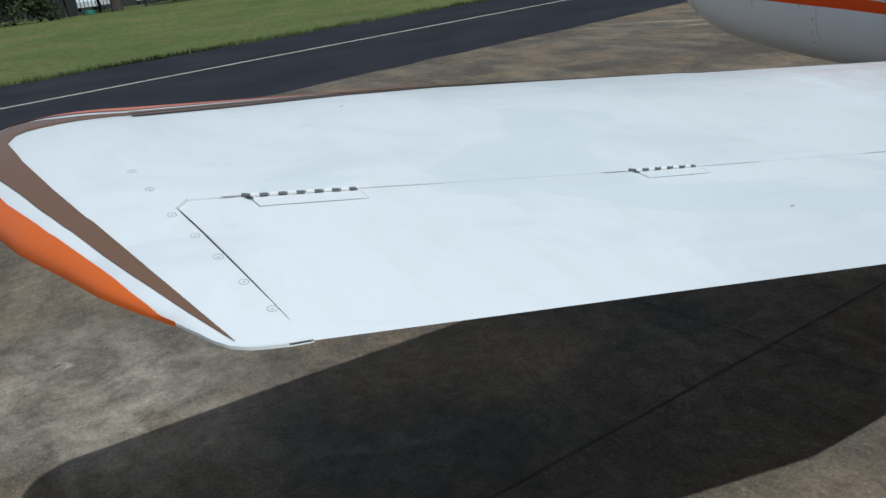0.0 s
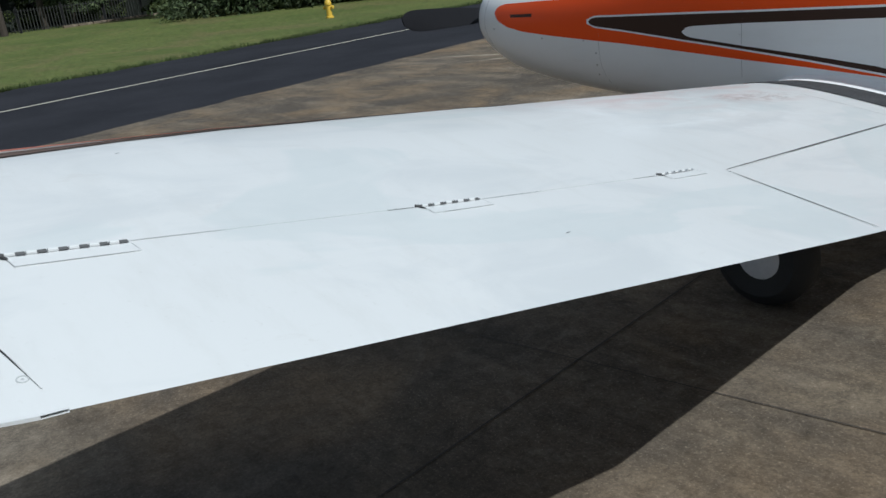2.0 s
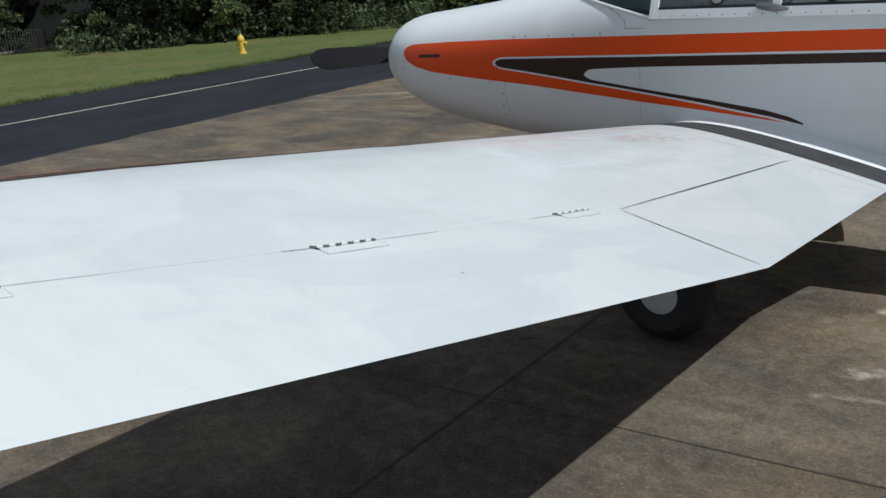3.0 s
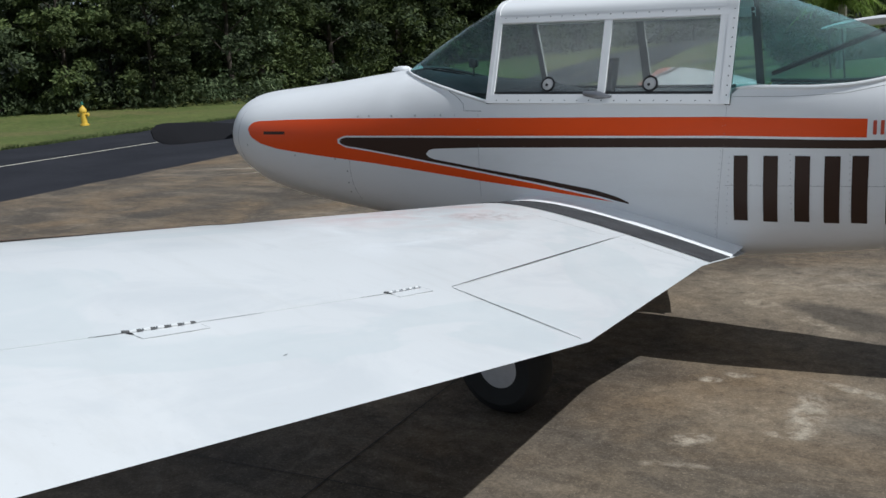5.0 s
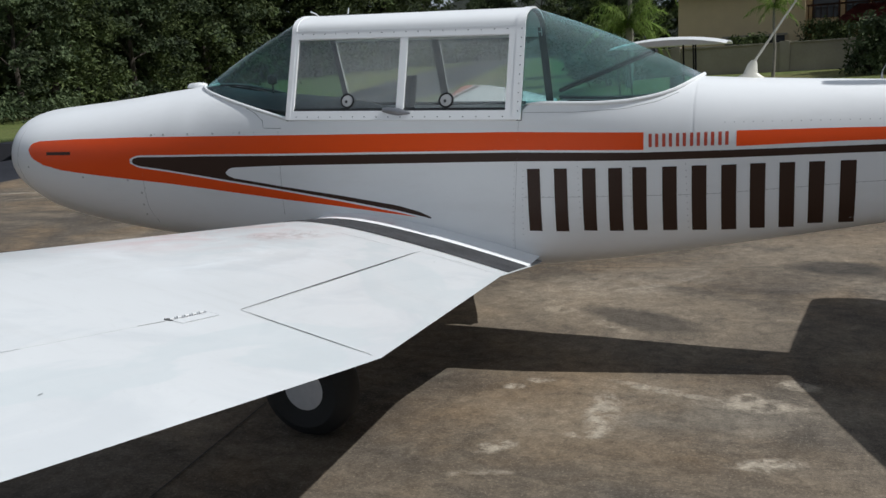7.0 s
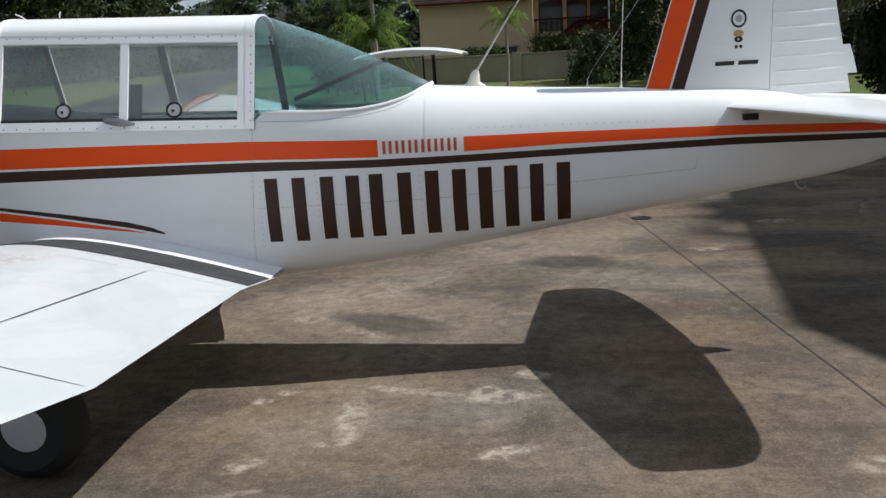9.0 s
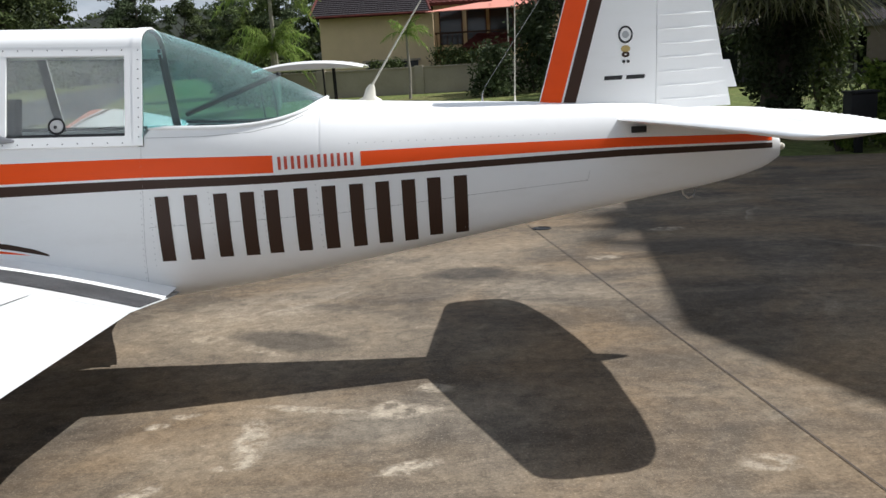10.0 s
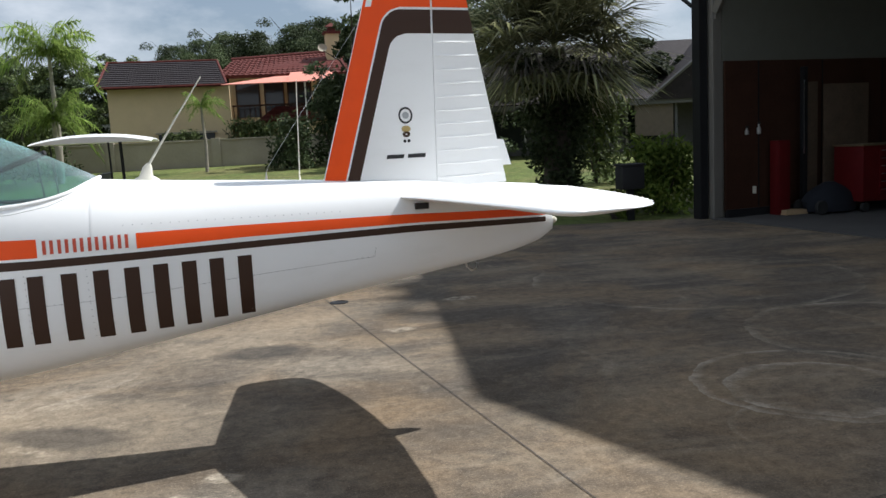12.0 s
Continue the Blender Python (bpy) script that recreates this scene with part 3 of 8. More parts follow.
J_DIR = Vector((0.62, -4.83)).normalized()   # joints running fore and aft of the hangar
j0 = Vector((2.09, 3.56))
joint(j0 - J_DIR * 4.6, j0 + J_DIR * 30, 0.0055)
joint(Vector((-0.67, -3.22)) - J_DIR * 12, Vector((-0.67, -3.22)) + J_DIR * 25, 0.0055)
K_DIR = Vector((0.66, 0.11)).normalized()
joint(Vector((-0.29, -2.27)) - K_DIR * 9.4, Vector((-0.29, -2.27)) + K_DIR * 8.3)
joint(Vector((0.59, 1.58)) - K_DIR * 11.2, Vector((0.59, 1.58)) + K_DIR * 7.3, 0.004)


# ---------------------------------------------------------------- the aeroplane: body shape
BX = [-3.40, -3.39, -3.345, -3.23, -3.0, -2.6, -2.2, -1.7, -1.25, -0.6, 0.0, 0.4, 0.8, 1.2, 1.6, 2.0, 2.4, 2.75, 2.95, 3.03]
BT = [1.18, 1.247, 1.289, 1.313, 1.328, 1.353, 1.387, 1.420, 1.420, 1.410, 1.38, 1.355, 1.322, 1.292, 1.268, 1.242, 1.212, 1.130, 1.060, 1.01]
BB = [0.95, 0.88, 0.815, 0.740, 0.650, 0.580, 0.530, 0.490, 0.450, 0.430, 0.430, 0.470, 0.525, 0.585, 0.645, 0.702, 0.757, 0.815, 0.870, 0.92]
BW = [0.16, 0.30, 0.39, 0.465, 0.530, 0.555, 0.535, 0.490, 0.465, 0.458, 0.455, 0.425, 0.370, 0.300, 0.232, 0.172, 0.120, 0.076, 0.046, 0.02]
BM = [1.03, 1.03, 1.02, 1.01, 1.00, 0.98, 0.98, 0.98, 0.98, 0.98, 0.98, 0.98, 0.99, 0.995, 1.0, 1.0, 1.0, 0.985, 0.975, 0.97]
NU = [2.0, 2.0, 2.1, 2.2, 2.3, 2.4, 2.5, 2.8, 3.2, 3.4, 3.4, 3.0, 2.6, 2.4, 2.3, 2.2, 2.2, 2.0, 2.0, 2.0]
NL = [2.0, 2.0, 2.1, 2.2, 2.4, 2.6, 2.8, 3.0, 3.4, 3.8, 3.8, 3.7, 3.6, 3.5, 3.4, 3.2, 3.0, 2.6, 2.0, 2.0]


def body_at(x):
    return [smooth_table(x, BX, t) for t in (BT, BB, BW, BM)] + [smooth_table(x, BX, NU), smooth_table(x, BX, NL)]


def side_y(x, z):
    """Half width of the body at the height z."""
    t, b, w, m, nu, nl = body_at(x)
    s, n = ((z - m) / (t - m), nu) if z >= m else ((m - z) / (m - b), nl)
    return w * max(0.0, 1 - min(1.0, abs(s)) ** n) ** (1 / n)


def cut_z(x):
    """Height at which the body's skin ends under the canopy."""
    if x > 0.10:
        return smooth_table(x, [0.06, 0.14, 0.30, 0.40, 0.50, 0.62, 0.70, 0.76, 0.84], [1.242, 1.238, 1.230, 1.227, 1.229, 1.242, 1.260, 1.283, 1.33])
    return table(x, [-1.99, -1.245, -1.215, 0.0, 0.03, 0.05, 0.10], [1.425, 1.212, 1.207, 1.174, 1.190, 1.243, 1.240])


def body_ring(x, n=26, open_top=False):
    t, b, w, m, nu, nl = body_at(x)
    top = min(t, cut_z(x)) if open_top else t
    pts = []
    for i in range(97):
        a = -math.pi / 2 + math.pi * i / 96
        s = math.sin(a)
        c = max(0.0, math.cos(a))
        k = nl if s < 0 else nu
        y = w * c ** (2 / k) if c > 1e-6 else 0.0
        z = m + (abs(s) ** (2 / k)) * ((t - m) if s > 0 else -(m - b))
        pts.append([y, z])
    keep = pts
    if open_top and top < t - 1e-4:
        keep = [p for p in pts if p[1] < top - 0.002]
        keep.append([side_y(x, top), top])
    # evenly spread, so that every ring has as many points
    d = [0.0]
    for p, q in zip(keep, keep[1:]):
        d.append(d[-1] + math.hypot(q[0] - p[0], q[1] - p[1]))
    pts = [[float(np.interp(d[-1] * i / n, d, [p[0] for p in keep])), float(np.interp(d[-1] * i / n, d, [p[1] for p in keep]))] for i in range(n + 1)]
    return pts


aircraft = thing("light_aircraft", "white low-wing light aircraft with orange and brown stripes on concrete", "aircraft")


def fuselage():
    bm = bmesh.new()
    xs = sorted(set([-3.40, -3.395, -3.39, -3.38, -3.365, -3.345, -3.32, -3.28] + [round(v, 3) for v in np.linspace(-3.23, 2.95, 96)] + [round(v, 4) for v in np.linspace(0.56, 0.92, 46)] + [2.98, 3.0, 3.02, 3.03]))
    for sgn in (-1, 1):
        rows = []
        for x in xs:
            open_top = -1.99 < x < 0.84
            rows.append([(x, sgn * y, z) for y, z in body_ring(x, 56, open_top)])
        grid(bm, rows)
    bmesh.ops.remove_doubles(bm, verts=bm.verts, dist=0.0012)
    for x in (-3.40, 3.03):
        es = [e for e in bm.edges if len(e.link_faces) == 1 and all(abs(v.co.x - x) < 1e-3 for v in e.verts)]
        if es:
            bmesh.ops.contextual_create(bm, geom=es)
    bmesh.ops.recalc_face_normals(bm, faces=bm.faces)
    return part("fuselage", bm, WHITE, aircraft)


FUSE = fuselage()


def skin(name, x0, x1, hi, lo, material, lift, parent, nx=60, nz=6, sides=(-1, 1), label=""):
    """A painted field that lies on the body's side between two lines."""
    bm = bmesh.new()
    xs = list(np.linspace(x0, x1, nx))
    for sgn in sides:
        rows = []
        for x in xs:
            r = []
            a, b = lo(x), hi(x)
            for j in range(nz + 1):
                z = lerp(a, b, j / nz)
                y = side_y(x, z)
                r.append((x, sgn * (y + lift), z))
            rows.append(r)
        grid(bm, rows)
    for f in bm.faces:
        c = f.calc_center_median()
        if f.normal.y * c.y < 0:
            f.normal_flip()
    return part(name, bm, material, parent, label)


def curve(*pts):
    xs, zs = [p[0] for p in pts], [p[1] for p in pts]
    return lambda x: float(np.interp(x, xs, zs))


OR_TOP = curve((-3.05, 1.092), (-3.035, 1.112), (-3.01, 1.126), (-2.955, 1.137), (-2.62, 1.144), (-2.2, 1.144), (-1.26, 1.128), (0.0, 1.112), (0.65, 1.092), (1.43, 1.082), (2.23, 1.065), (3.0, 1.039))
OR_BOT = curve((-3.05, 1.086), (-3.03, 1.056), (-3.0, 1.032), (-2.916, 0.997), (-2.77, 0.967), (-2.41, 0.926), (-2.02, 0.883), (-1.65, 0.833), (-1.30, 0.788), (-0.95, 0.751), (-0.52, 0.700))
B_TOP = curve((-2.235, 1.013), (-2.222, 1.026), (-2.19, 1.033), (-1.27, 1.021), (0.0, 1.016), (0.6, 1.005), (1.43, 1.006), (2.23, 1.009), (3.0, 0.994))
B_BOT = curve((-2.235, 1.008), (-2.222, 0.994), (-2.19, 0.984), (-2.01, 0.958), (-1.64, 0.896), (-1.29, 0.841), (-0.95, 0.788), (-0.60, 0.728), (-0.44, 0.692))
W_TOP = curve((-1.635, 0.938), (-1.62, 0.954), (-1.585, 0.963), (-1.28, 0.969), (0.0, 0.974))
W_BOT = curve((-1.635, 0.932), (-1.62, 0.917), (-1.585, 0.904), (-1.29, 0.856), (-0.95, 0.809), (-0.62, 0.758), (-0.50, 0.727), (-0.43, 0.696))
A_BOT = curve((-0.53, 1.028), (0.0, 1.027), (0.6, 1.016), (1.0, 1.021), (1.43, 1.027), (2.23, 1.021), (3.0, 1.004))
C_BOT = curve((-0.45, 0.976), (-0.02, 0.974), (0.6, 0.970), (1.43, 0.975), (2.23, 0.976), (3.0, 0.968))
BAND_LO = lambda x: B_TOP(x) + 0.011
TAIL_HI = lambda x: B_BOT(x) - 0.010
for side in ((-1,), (1,)):
    skin("orange_stripe", -3.05, -2.25, OR_TOP, OR_BOT, ORANGE, 0.0012, FUSE, 60, 10, side, "orange stripe rounded behind the nose")
    skin("orange_stripe", -2.2505, 0.610, OR_TOP, BAND_LO, ORANGE, 0.0012, FUSE, 110, 4, side)
    skin("orange_stripe", -2.2505, -0.52, TAIL_HI, OR_BOT, ORANGE, 0.0012, FUSE, 80, 4, side)
    skin("orange_stripe", 0.998, 2.985, OR_TOP, A_BOT, ORANGE, 0.0012, FUSE, 70, 4, side)
    skin("brown_stripe", -2.235, -1.635, B_TOP, B_BOT, BROWN, 0.0012, FUSE, 50, 8, side, "dark brown pointed stripe")
    skin("brown_stripe", -1.6355, -0.02, B_TOP, W_TOP, BROWN, 0.0012, FUSE, 70, 4, side)
    skin("brown_stripe", -1.6355, -0.44, W_BOT, B_BOT, BROWN, 0.0012, FUSE, 70, 3, side)
    skin("brown_stripe", -0.02, 2.985, B_TOP, C_BOT, BROWN, 0.0012, FUSE, 100, 4, side)


# ---------------------------------------------------------------- wings
def naca(c, th=0.119, m=0.022, p=0.4):
    t = 5 * th * (0.2969 * math.sqrt(max(c, 0)) - 0.126 * c - 0.3516 * c ** 2 + 0.2843 * c ** 3 - 0.1036 * c ** 4)
    k = m / p ** 2 * (2 * p * c - c * c) if c < p else m / (1 - p) ** 2 * ((1 - 2 * p) + 2 * p * c - c * c)
    return k + t, k - t


WY = [0.40, 0.58, 1.045, 2.655, 2.70, 3.60, 4.29]      # distance from the middle line
TE_X = [0.118, 0.124, 0.130, 0.409, 0.409, 0.352, 0.310]
TE_Z = [0.480, 0.500, 0.566, 0.780, 0.787, 0.9285, 1.037]
LE_X = [-1.08, -1.07, -1.05, -0.91, -0.905, -0.761, -0.650]
LE_Z = [0.640, 0.666, 0.732, 0.941, 0.950, 1.083, 1.168]
HX_Y = [0.40, 1.085, 2.604, 2.66, 4.29]
HX = [-0.30, -0.228, 0.0, -0.028, -0.035]


def wing_pt(y, c, upper=True):
    tx, tz, lx, lz = (table(y, WY, t) for t in (TE_X, TE_Z, LE_X, LE_Z))
    ch = tx - lx
    up, lo = naca(c)
    sag = table(y, [0.4, 1.1, 2.6, 2.84, 3.53, 4.29], [0.016, 0.025, 0.046, 0.048, 0.038, 0.012])
    z = lerp(lz, tz, c) + ch * (up if upper else lo) - sag * 4 * c * (1 - c)
    return lx + c * ch, z


def hinge_c(y):
    tx, lx = table(y, WY, TE_X), table(y, WY, LE_X)
    return (table(y, HX_Y, HX) - lx) / (tx - lx)


def wing_piece(name, y0, y1, c0, c1, sgn, materials, parent, ny=12, nc=26, label="", gap0=0.0, gap1=0.0, slant=0.0):
    """A closed piece of wing between two stations and two lines along the span (c0, c1 are functions of the station)."""
    bm = bmesh.new()
    rows = []
    for i in range(ny + 1):
        y = lerp(y0 + gap0, y1 - gap1, i / ny)
        a, b = c0(y), c1(y)
        cs = sorted({lerp(a, b, (1 - math.cos(math.pi * k / nc)) / 2) for k in range(nc + 1)})
        ye = lambda c: y + slant * (i / ny) * (1 - 2 * (c - a) / (b - a))
        up = [(wing_pt(ye(c), c, True)[0], sgn * ye(c), wing_pt(ye(c), c, True)[1]) for c in reversed(cs)]
        lo = [(wing_pt(ye(c), c, False)[0], sgn * ye(c), wing_pt(ye(c), c, False)[1]) for c in (cs[1:] if a == 0.0 else cs)]
        rows.append(up + lo)
    vs = grid(bm, rows, closed_v=True)
    bm.faces.new(list(reversed(vs[0])))
    bm.faces.new(vs[-1])
    bmesh.ops.remove_doubles(bm, verts=bm.verts, dist=0.0004)
    bmesh.ops.recalc_face_normals(bm, faces=bm.faces)
    return part(name, bm, materials, parent, label)


# stripes along the leading edge: share of the chord at the distances LE_Y
LE_Y = [2.25, 2.6, 3.58, 3.85, 4.11, 4.29]
ORANGE_END = [0.018, 0.031, 0.074, 0.088, 0.125, 0.160]
BROWN_START = [0.020, 0.037, 0.088, 0.107, 0.150, 0.185]
BROWN_END = [0.027, 0.054, 0.115, 0.145, 0.205, 0.235]
LINE_A = [0.025, 0.050, 0.109, 0.138, 0.196, 0.226]
MID_A = [0.0225, 0.044, 0.099, 0.121, 0.171, 0.205]
MID_B = [0.0235, 0.046, 0.102, 0.125, 0.176, 0.210]


def le_band(name, fa, fb, sgn, material, root, lift=0.0013):
    bm = bmesh.new()
    rows = []
    for k in range(61):
        y = lerp(2.25, 4.289, k / 60)
        a, b = (table(y, LE_Y, f) if f else 0.0 for f in (fa, fb))
        pts = []
        for j in range(9):
            c = lerp(a, b, (j / 8) ** 1.5)
            x, z = wing_pt(y, c)
            pts.append((x - (0.0012 if c < 0.01 else 0.0), sgn * y, z + lift))
        rows.append(pts)
    grid(bm, rows)
    for f in bm.faces:
        if f.normal.z < 0:
            f.normal_flip()
    part(name, bm, material, root)


def wing(sgn, name):
    root = part(name, bmesh.new(), WING_WHITE, aircraft)
    zero, one = (lambda y: 0.0), (lambda y: 1.0)
    gap = 0.0007
    wing_piece("outer_panel", 2.2, 4.29, zero, lambda y: hinge_c(y) - gap, sgn, [WING_WHITE], root, 24, 28, label="white outer wing skin with striped leading edge")
    le_band("orange_band", None, ORANGE_END, sgn, BAND_ORANGE, root)
    le_band("brown_band", BROWN_START, BROWN_END, sgn, BAND_BROWN, root)
    le_band("pinstripe", LINE_A, BROWN_END, sgn, BROWN, root, 0.0019)
    le_band("pinstripe", MID_A, MID_B, sgn, BROWN, root, 0.0019)
    wing_piece("inner_panel", 0.40, 2.2, zero, lambda y: hinge_c(y) - 0.0030, sgn, [WING_WHITE], root, 24, 28)
    wing_piece("aileron", 2.655, 4.278, lambda y: hinge_c(y) + gap, one, sgn, [WING_WHITE], root, 12, 14, slant=0.031)
    wing_piece("flap", 1.06, 2.655, lambda y: hinge_c(y) + 0.0030, one, sgn, [WING_WHITE], root, 12, 14)
    wing_piece("root_panel", 0.40, 1.06, lambda y: hinge_c(y), one, sgn, [WING_WHITE], root, 6, 14, gap1=0.002)
    # the walkway of black grip cloth
    bm = bmesh.new()
    rows = []
    for k in range(41):
        c = lerp(0.035, 0.995, k / 40)
        rows.append([(wing_pt(y, c)[0], sgn * y, wing_pt(y, c)[1] + 0.003) for y in np.linspace(0.645, 0.93, 8)])
    grid(bm, rows)
    part("walkway", bm, WALKWAY, root, "worn black grip strip beside the body")
    return root


# wing tip: a rounded cap whose outer edge follows a plan curve
XO = [-0.650, -0.642, -0.625, -0.590, -0.52, -0.44, -0.30, -0.148, -0.06, -0.016, 0.034, 0.116, 0.169, 0.221, 0.277, 0.300, 0.312, 0.318]
YO = [4.296, 4.365, 4.43, 4.49, 4.540, 4.560, 4.560, 4.534, 4.507, 4.487, 4.464, 4.430, 4.400, 4.368, 4.344, 4.329, 4.308, 4.272]


def tip_in(x):
    return table(x, [-1.0, -0.025, -0.015, 0.31, 0.318], [4.289, 4.289, 4.312, 4.249, 4.245])


def tip_pt(x, u, upper):
    yi, yo = tip_in(x), table(x, XO, YO)
    y = lerp(yi, max(yo, yi + 0.002), u)
    g = min(1.0, max(0.0, (x + 0.650) / 0.975))
    base = lerp(1.167, 1.037, g) - 0.012 * 4 * g * (1 - g) + (y - 4.29) * 0.13
    k = naca(g)[0 if upper else 1] * 0.975 * (math.sqrt(max(0.0, 1 - u ** 2.2)) if upper else max(0.0, 1 - u) ** 0.8)
    return (x, y, base + (max(k, 0.002) if upper else min(k, -0.002)))


def tip_u(x, y):
    yi, yo = tip_in(x), table(x, XO, YO)
    return min(0.9995, max(0.0, (y - yi) / max(0.002, yo - yi)))


# painted bands, as distance from the middle line along the chord
BROWN_IN = ([-0.51, -0.495, -0.474, -0.462, -0.432, -0.428, -0.415, -0.379, -0.266, -0.141, -0.051, 0.125, 0.217, 0.295],
            [4.46, 4.43, 4.397, 4.289, 4.289, 4.44, 4.473, 4.488, 4.473, 4.447, 4.424, 4.373, 4.344, 4.321])
BROWN_OUT = ([-0.51, -0.49, -0.38, -0.237, -0.089, 0.068, 0.117, 0.232, 0.281, 0.295],
             [4.462, 4.500, 4.522, 4.509, 4.467, 4.414, 4.396, 4.348, 4.328, 4.3215])
ORANGE_FRONT = [-0.645, -0.565, -0.545, -0.53, -0.513, -0.491], [4.60, 4.60, 4.475, 4.437, 4.394, 4.289]
ORANGE_IN = [-0.565, -0.50, -0.38, -0.25, -0.147, -0.035, 0.092, 0.152, 0.20, 0.223], [4.50, 4.527, 4.538, 4.528, 4.505, 4.467, 4.420, 4.399, 4.380, 4.3665]
TIP_ROOT = [-1.0, 0.4], [4.289, 4.289]


def wing_tip(sgn, root):
    bm = bmesh.new()
    nc, nu = 56, 14
    xs = [lerp(-0.650, 0.318, (1 - math.cos(math.pi * k / nc)) / 2) for k in range(nc + 1)]
    us = [math.sin(math.pi / 2 * k / nu) for k in range(nu + 1)]
    place = lambda p: (p[0], sgn * p[1], p[2])
    up = grid(bm, [[place(tip_pt(x, u, True)) for u in us] for x in xs])
    lo = grid(bm, [[place(tip_pt(x, u, False)) for u in us] for x in xs])
    for k in range(nc):
        bm.faces.new((up[k][0], up[k + 1][0], lo[k + 1][0], lo[k][0]))
        bm.faces.new((up[k][-1], up[k + 1][-1], lo[k + 1][-1], lo[k][-1]))
    bmesh.ops.remove_doubles(bm, verts=bm.verts, dist=0.0006)
    bmesh.ops.recalc_face_normals(bm, faces=bm.faces)
    tip = part("wing_tip", bm, WING_WHITE, root, "rounded white tip with brown and orange bands")

    def band(name, x0, x1, fa, fb, material, lift=0.0016, wrap=0.0):
        bm = bmesh.new()
        rows = []
        for k in range(101):
            x = lerp(x0, x1, k / 100)
            r = []
            for j in range(9):
                ua = tip_u(x, table(x, *fa))
                u = lerp(ua, tip_u(x, table(x, *fb)) if fb else 0.9995, j / 8)
                p = tip_pt(x, u, True)
                r.append((p[0], sgn * (p[1] + lift * u), p[2] + lift))
            if wrap:
                w = wrap * min(1.0, (x1 - x) / 0.3 + 0.05)
                for j in range(6):
                    p = tip_pt(x, lerp(0.9995, 1.0 - w, j / 5), False)
                    r.append((p[0], sgn * (p[1] + 0.0016), p[2] - 0.001))
            rows.append(r)
        grid(bm, rows)
        bmesh.ops.recalc_face_normals(bm, faces=bm.faces)
        part(name, bm, material, tip)
    band("brown_band", -0.51, 0.295, BROWN_IN, BROWN_OUT, TIP_BROWN)
    band("orange_band", -0.645, -0.491, TIP_ROOT, ORANGE_FRONT, BAND_ORANGE)
    band("orange_band", -0.565, 0.2225, ORANGE_IN, None, TIP_ORANGE, wrap=0.045)
    return tip


WING_L = wing(-1, "wing_left")
wing_tip(-1, WING_L)
WING_R = wing(1, "wing_right")
wing_tip(1, WING_R)
# the far wing mirrors the near one about the body's line, which the aircraft stands a little askew to
AXIS = Vector((0.0, -0.145, 0.0))
WING_R.matrix_basis = Matrix.Translation(AXIS) @ Matrix.Rotation(radians(18), 4, "Z") @ Matrix.Translation(-AXIS) @ Matrix.Translation((0, -0.29, 0.05))


# ---------------------------------------------------------------- tail
def fin_thick(x, z):
    lx = lerp(1.82, 2.13, (z - 1.24) / 1.0)
    c = min(1.0, max(0.0, (x - lx) / (2.80 - lx)))
    return 0.004 + 0.80 * (naca(c, 0.09, 0.0)[0]) * 0.5


FIN_LE = lambda z: table(z, [1.15, 1.24, 2.12, 2.24, 2.31, 2.35], [1.80, 1.825, 2.085, 2.135, 2.20, 2.30])
RUD_H = lambda z: table(z, [1.15, 2.4], [2.405, 2.425])
RUD_TE = lambda z: table(z, [1.19, 1.93, 2.20, 2.30, 2.35], [2.80, 2.645, 2.59, 2.55, 2.46])


def slab_between(name, z0, z1, fa, fb, material, parent, nx=14, nz=16, gap=0.0, label=""):
    bm = bmesh.new()
    rows = []
    for i in range(nz + 1):
        z = lerp(z0, z1, i / nz)
        a, b = fa(z), fb(z) - gap
        xs = [lerp(a, b, k / nx) for k in range(nx + 1)]
        rows.append([(x, -fin_thick(x, z), z) for x in xs] + [(x, fin_thick(x, z), z) for x in reversed(xs)])
    vs = grid(bm, rows, closed_v=True)
    bm.faces.new(list(reversed(vs[0])))
    bm.faces.new(vs[-1])
    bmesh.ops.recalc_face_normals(bm, faces=bm.faces)
    return part(name, bm, material, parent, label)


FIN = slab_between("fin", 1.12, 2.35, FIN_LE, RUD_H, WHITE, aircraft, gap=0.0025, nz=26)
RUDDER = slab_between("rudder", 1.185, 2.35, RUD_H, RUD_TE, WHITE, aircraft, nz=26, label="white ribbed rudder")


def fin_skin(name, fa, fb, z0, z1, material, lift, parent, nz=24, nx=6, label=""):
    bm = bmesh.new()
    for sgn in (-1, 1):
        rows = []
        for i in range(nz + 1):
            z = lerp(z0, z1, i / nz)
            rows.append([(x, sgn * (fin_thick(x, z) + lift), z) for x in (lerp(fa(z), fb(z), k / nx) for k in range(nx + 1))])
        grid(bm, rows)
    for f in bm.faces:
        if f.normal.y * f.calc_center_median().y < 0:
            f.normal_flip()
    return part(name, bm, material, parent, label)


off = lambda f, d: (lambda z: f(z) + d)
def brown_left(z):
    r = 0.075
    k = z - (2.052 - r)
    return FIN_LE(z) + 0.114 + (r - math.sqrt(max(0.0, r * r - k * k)) if k > 0 else 0.0)


def brown_right(z):
    r = 0.07
    k = z - (1.938 - r)
    return FIN_LE(z) + 0.176 + (r - math.sqrt(max(0.0, r * r - k * k)) if k > 0 else 0.0)


def orange_right(z):
    r = 0.085
    k = z - (2.064 - r)
    return FIN_LE(z) + 0.104 + (r - math.sqrt(max(0.0, r * r - k * k)) if k > 0 else 0.0)


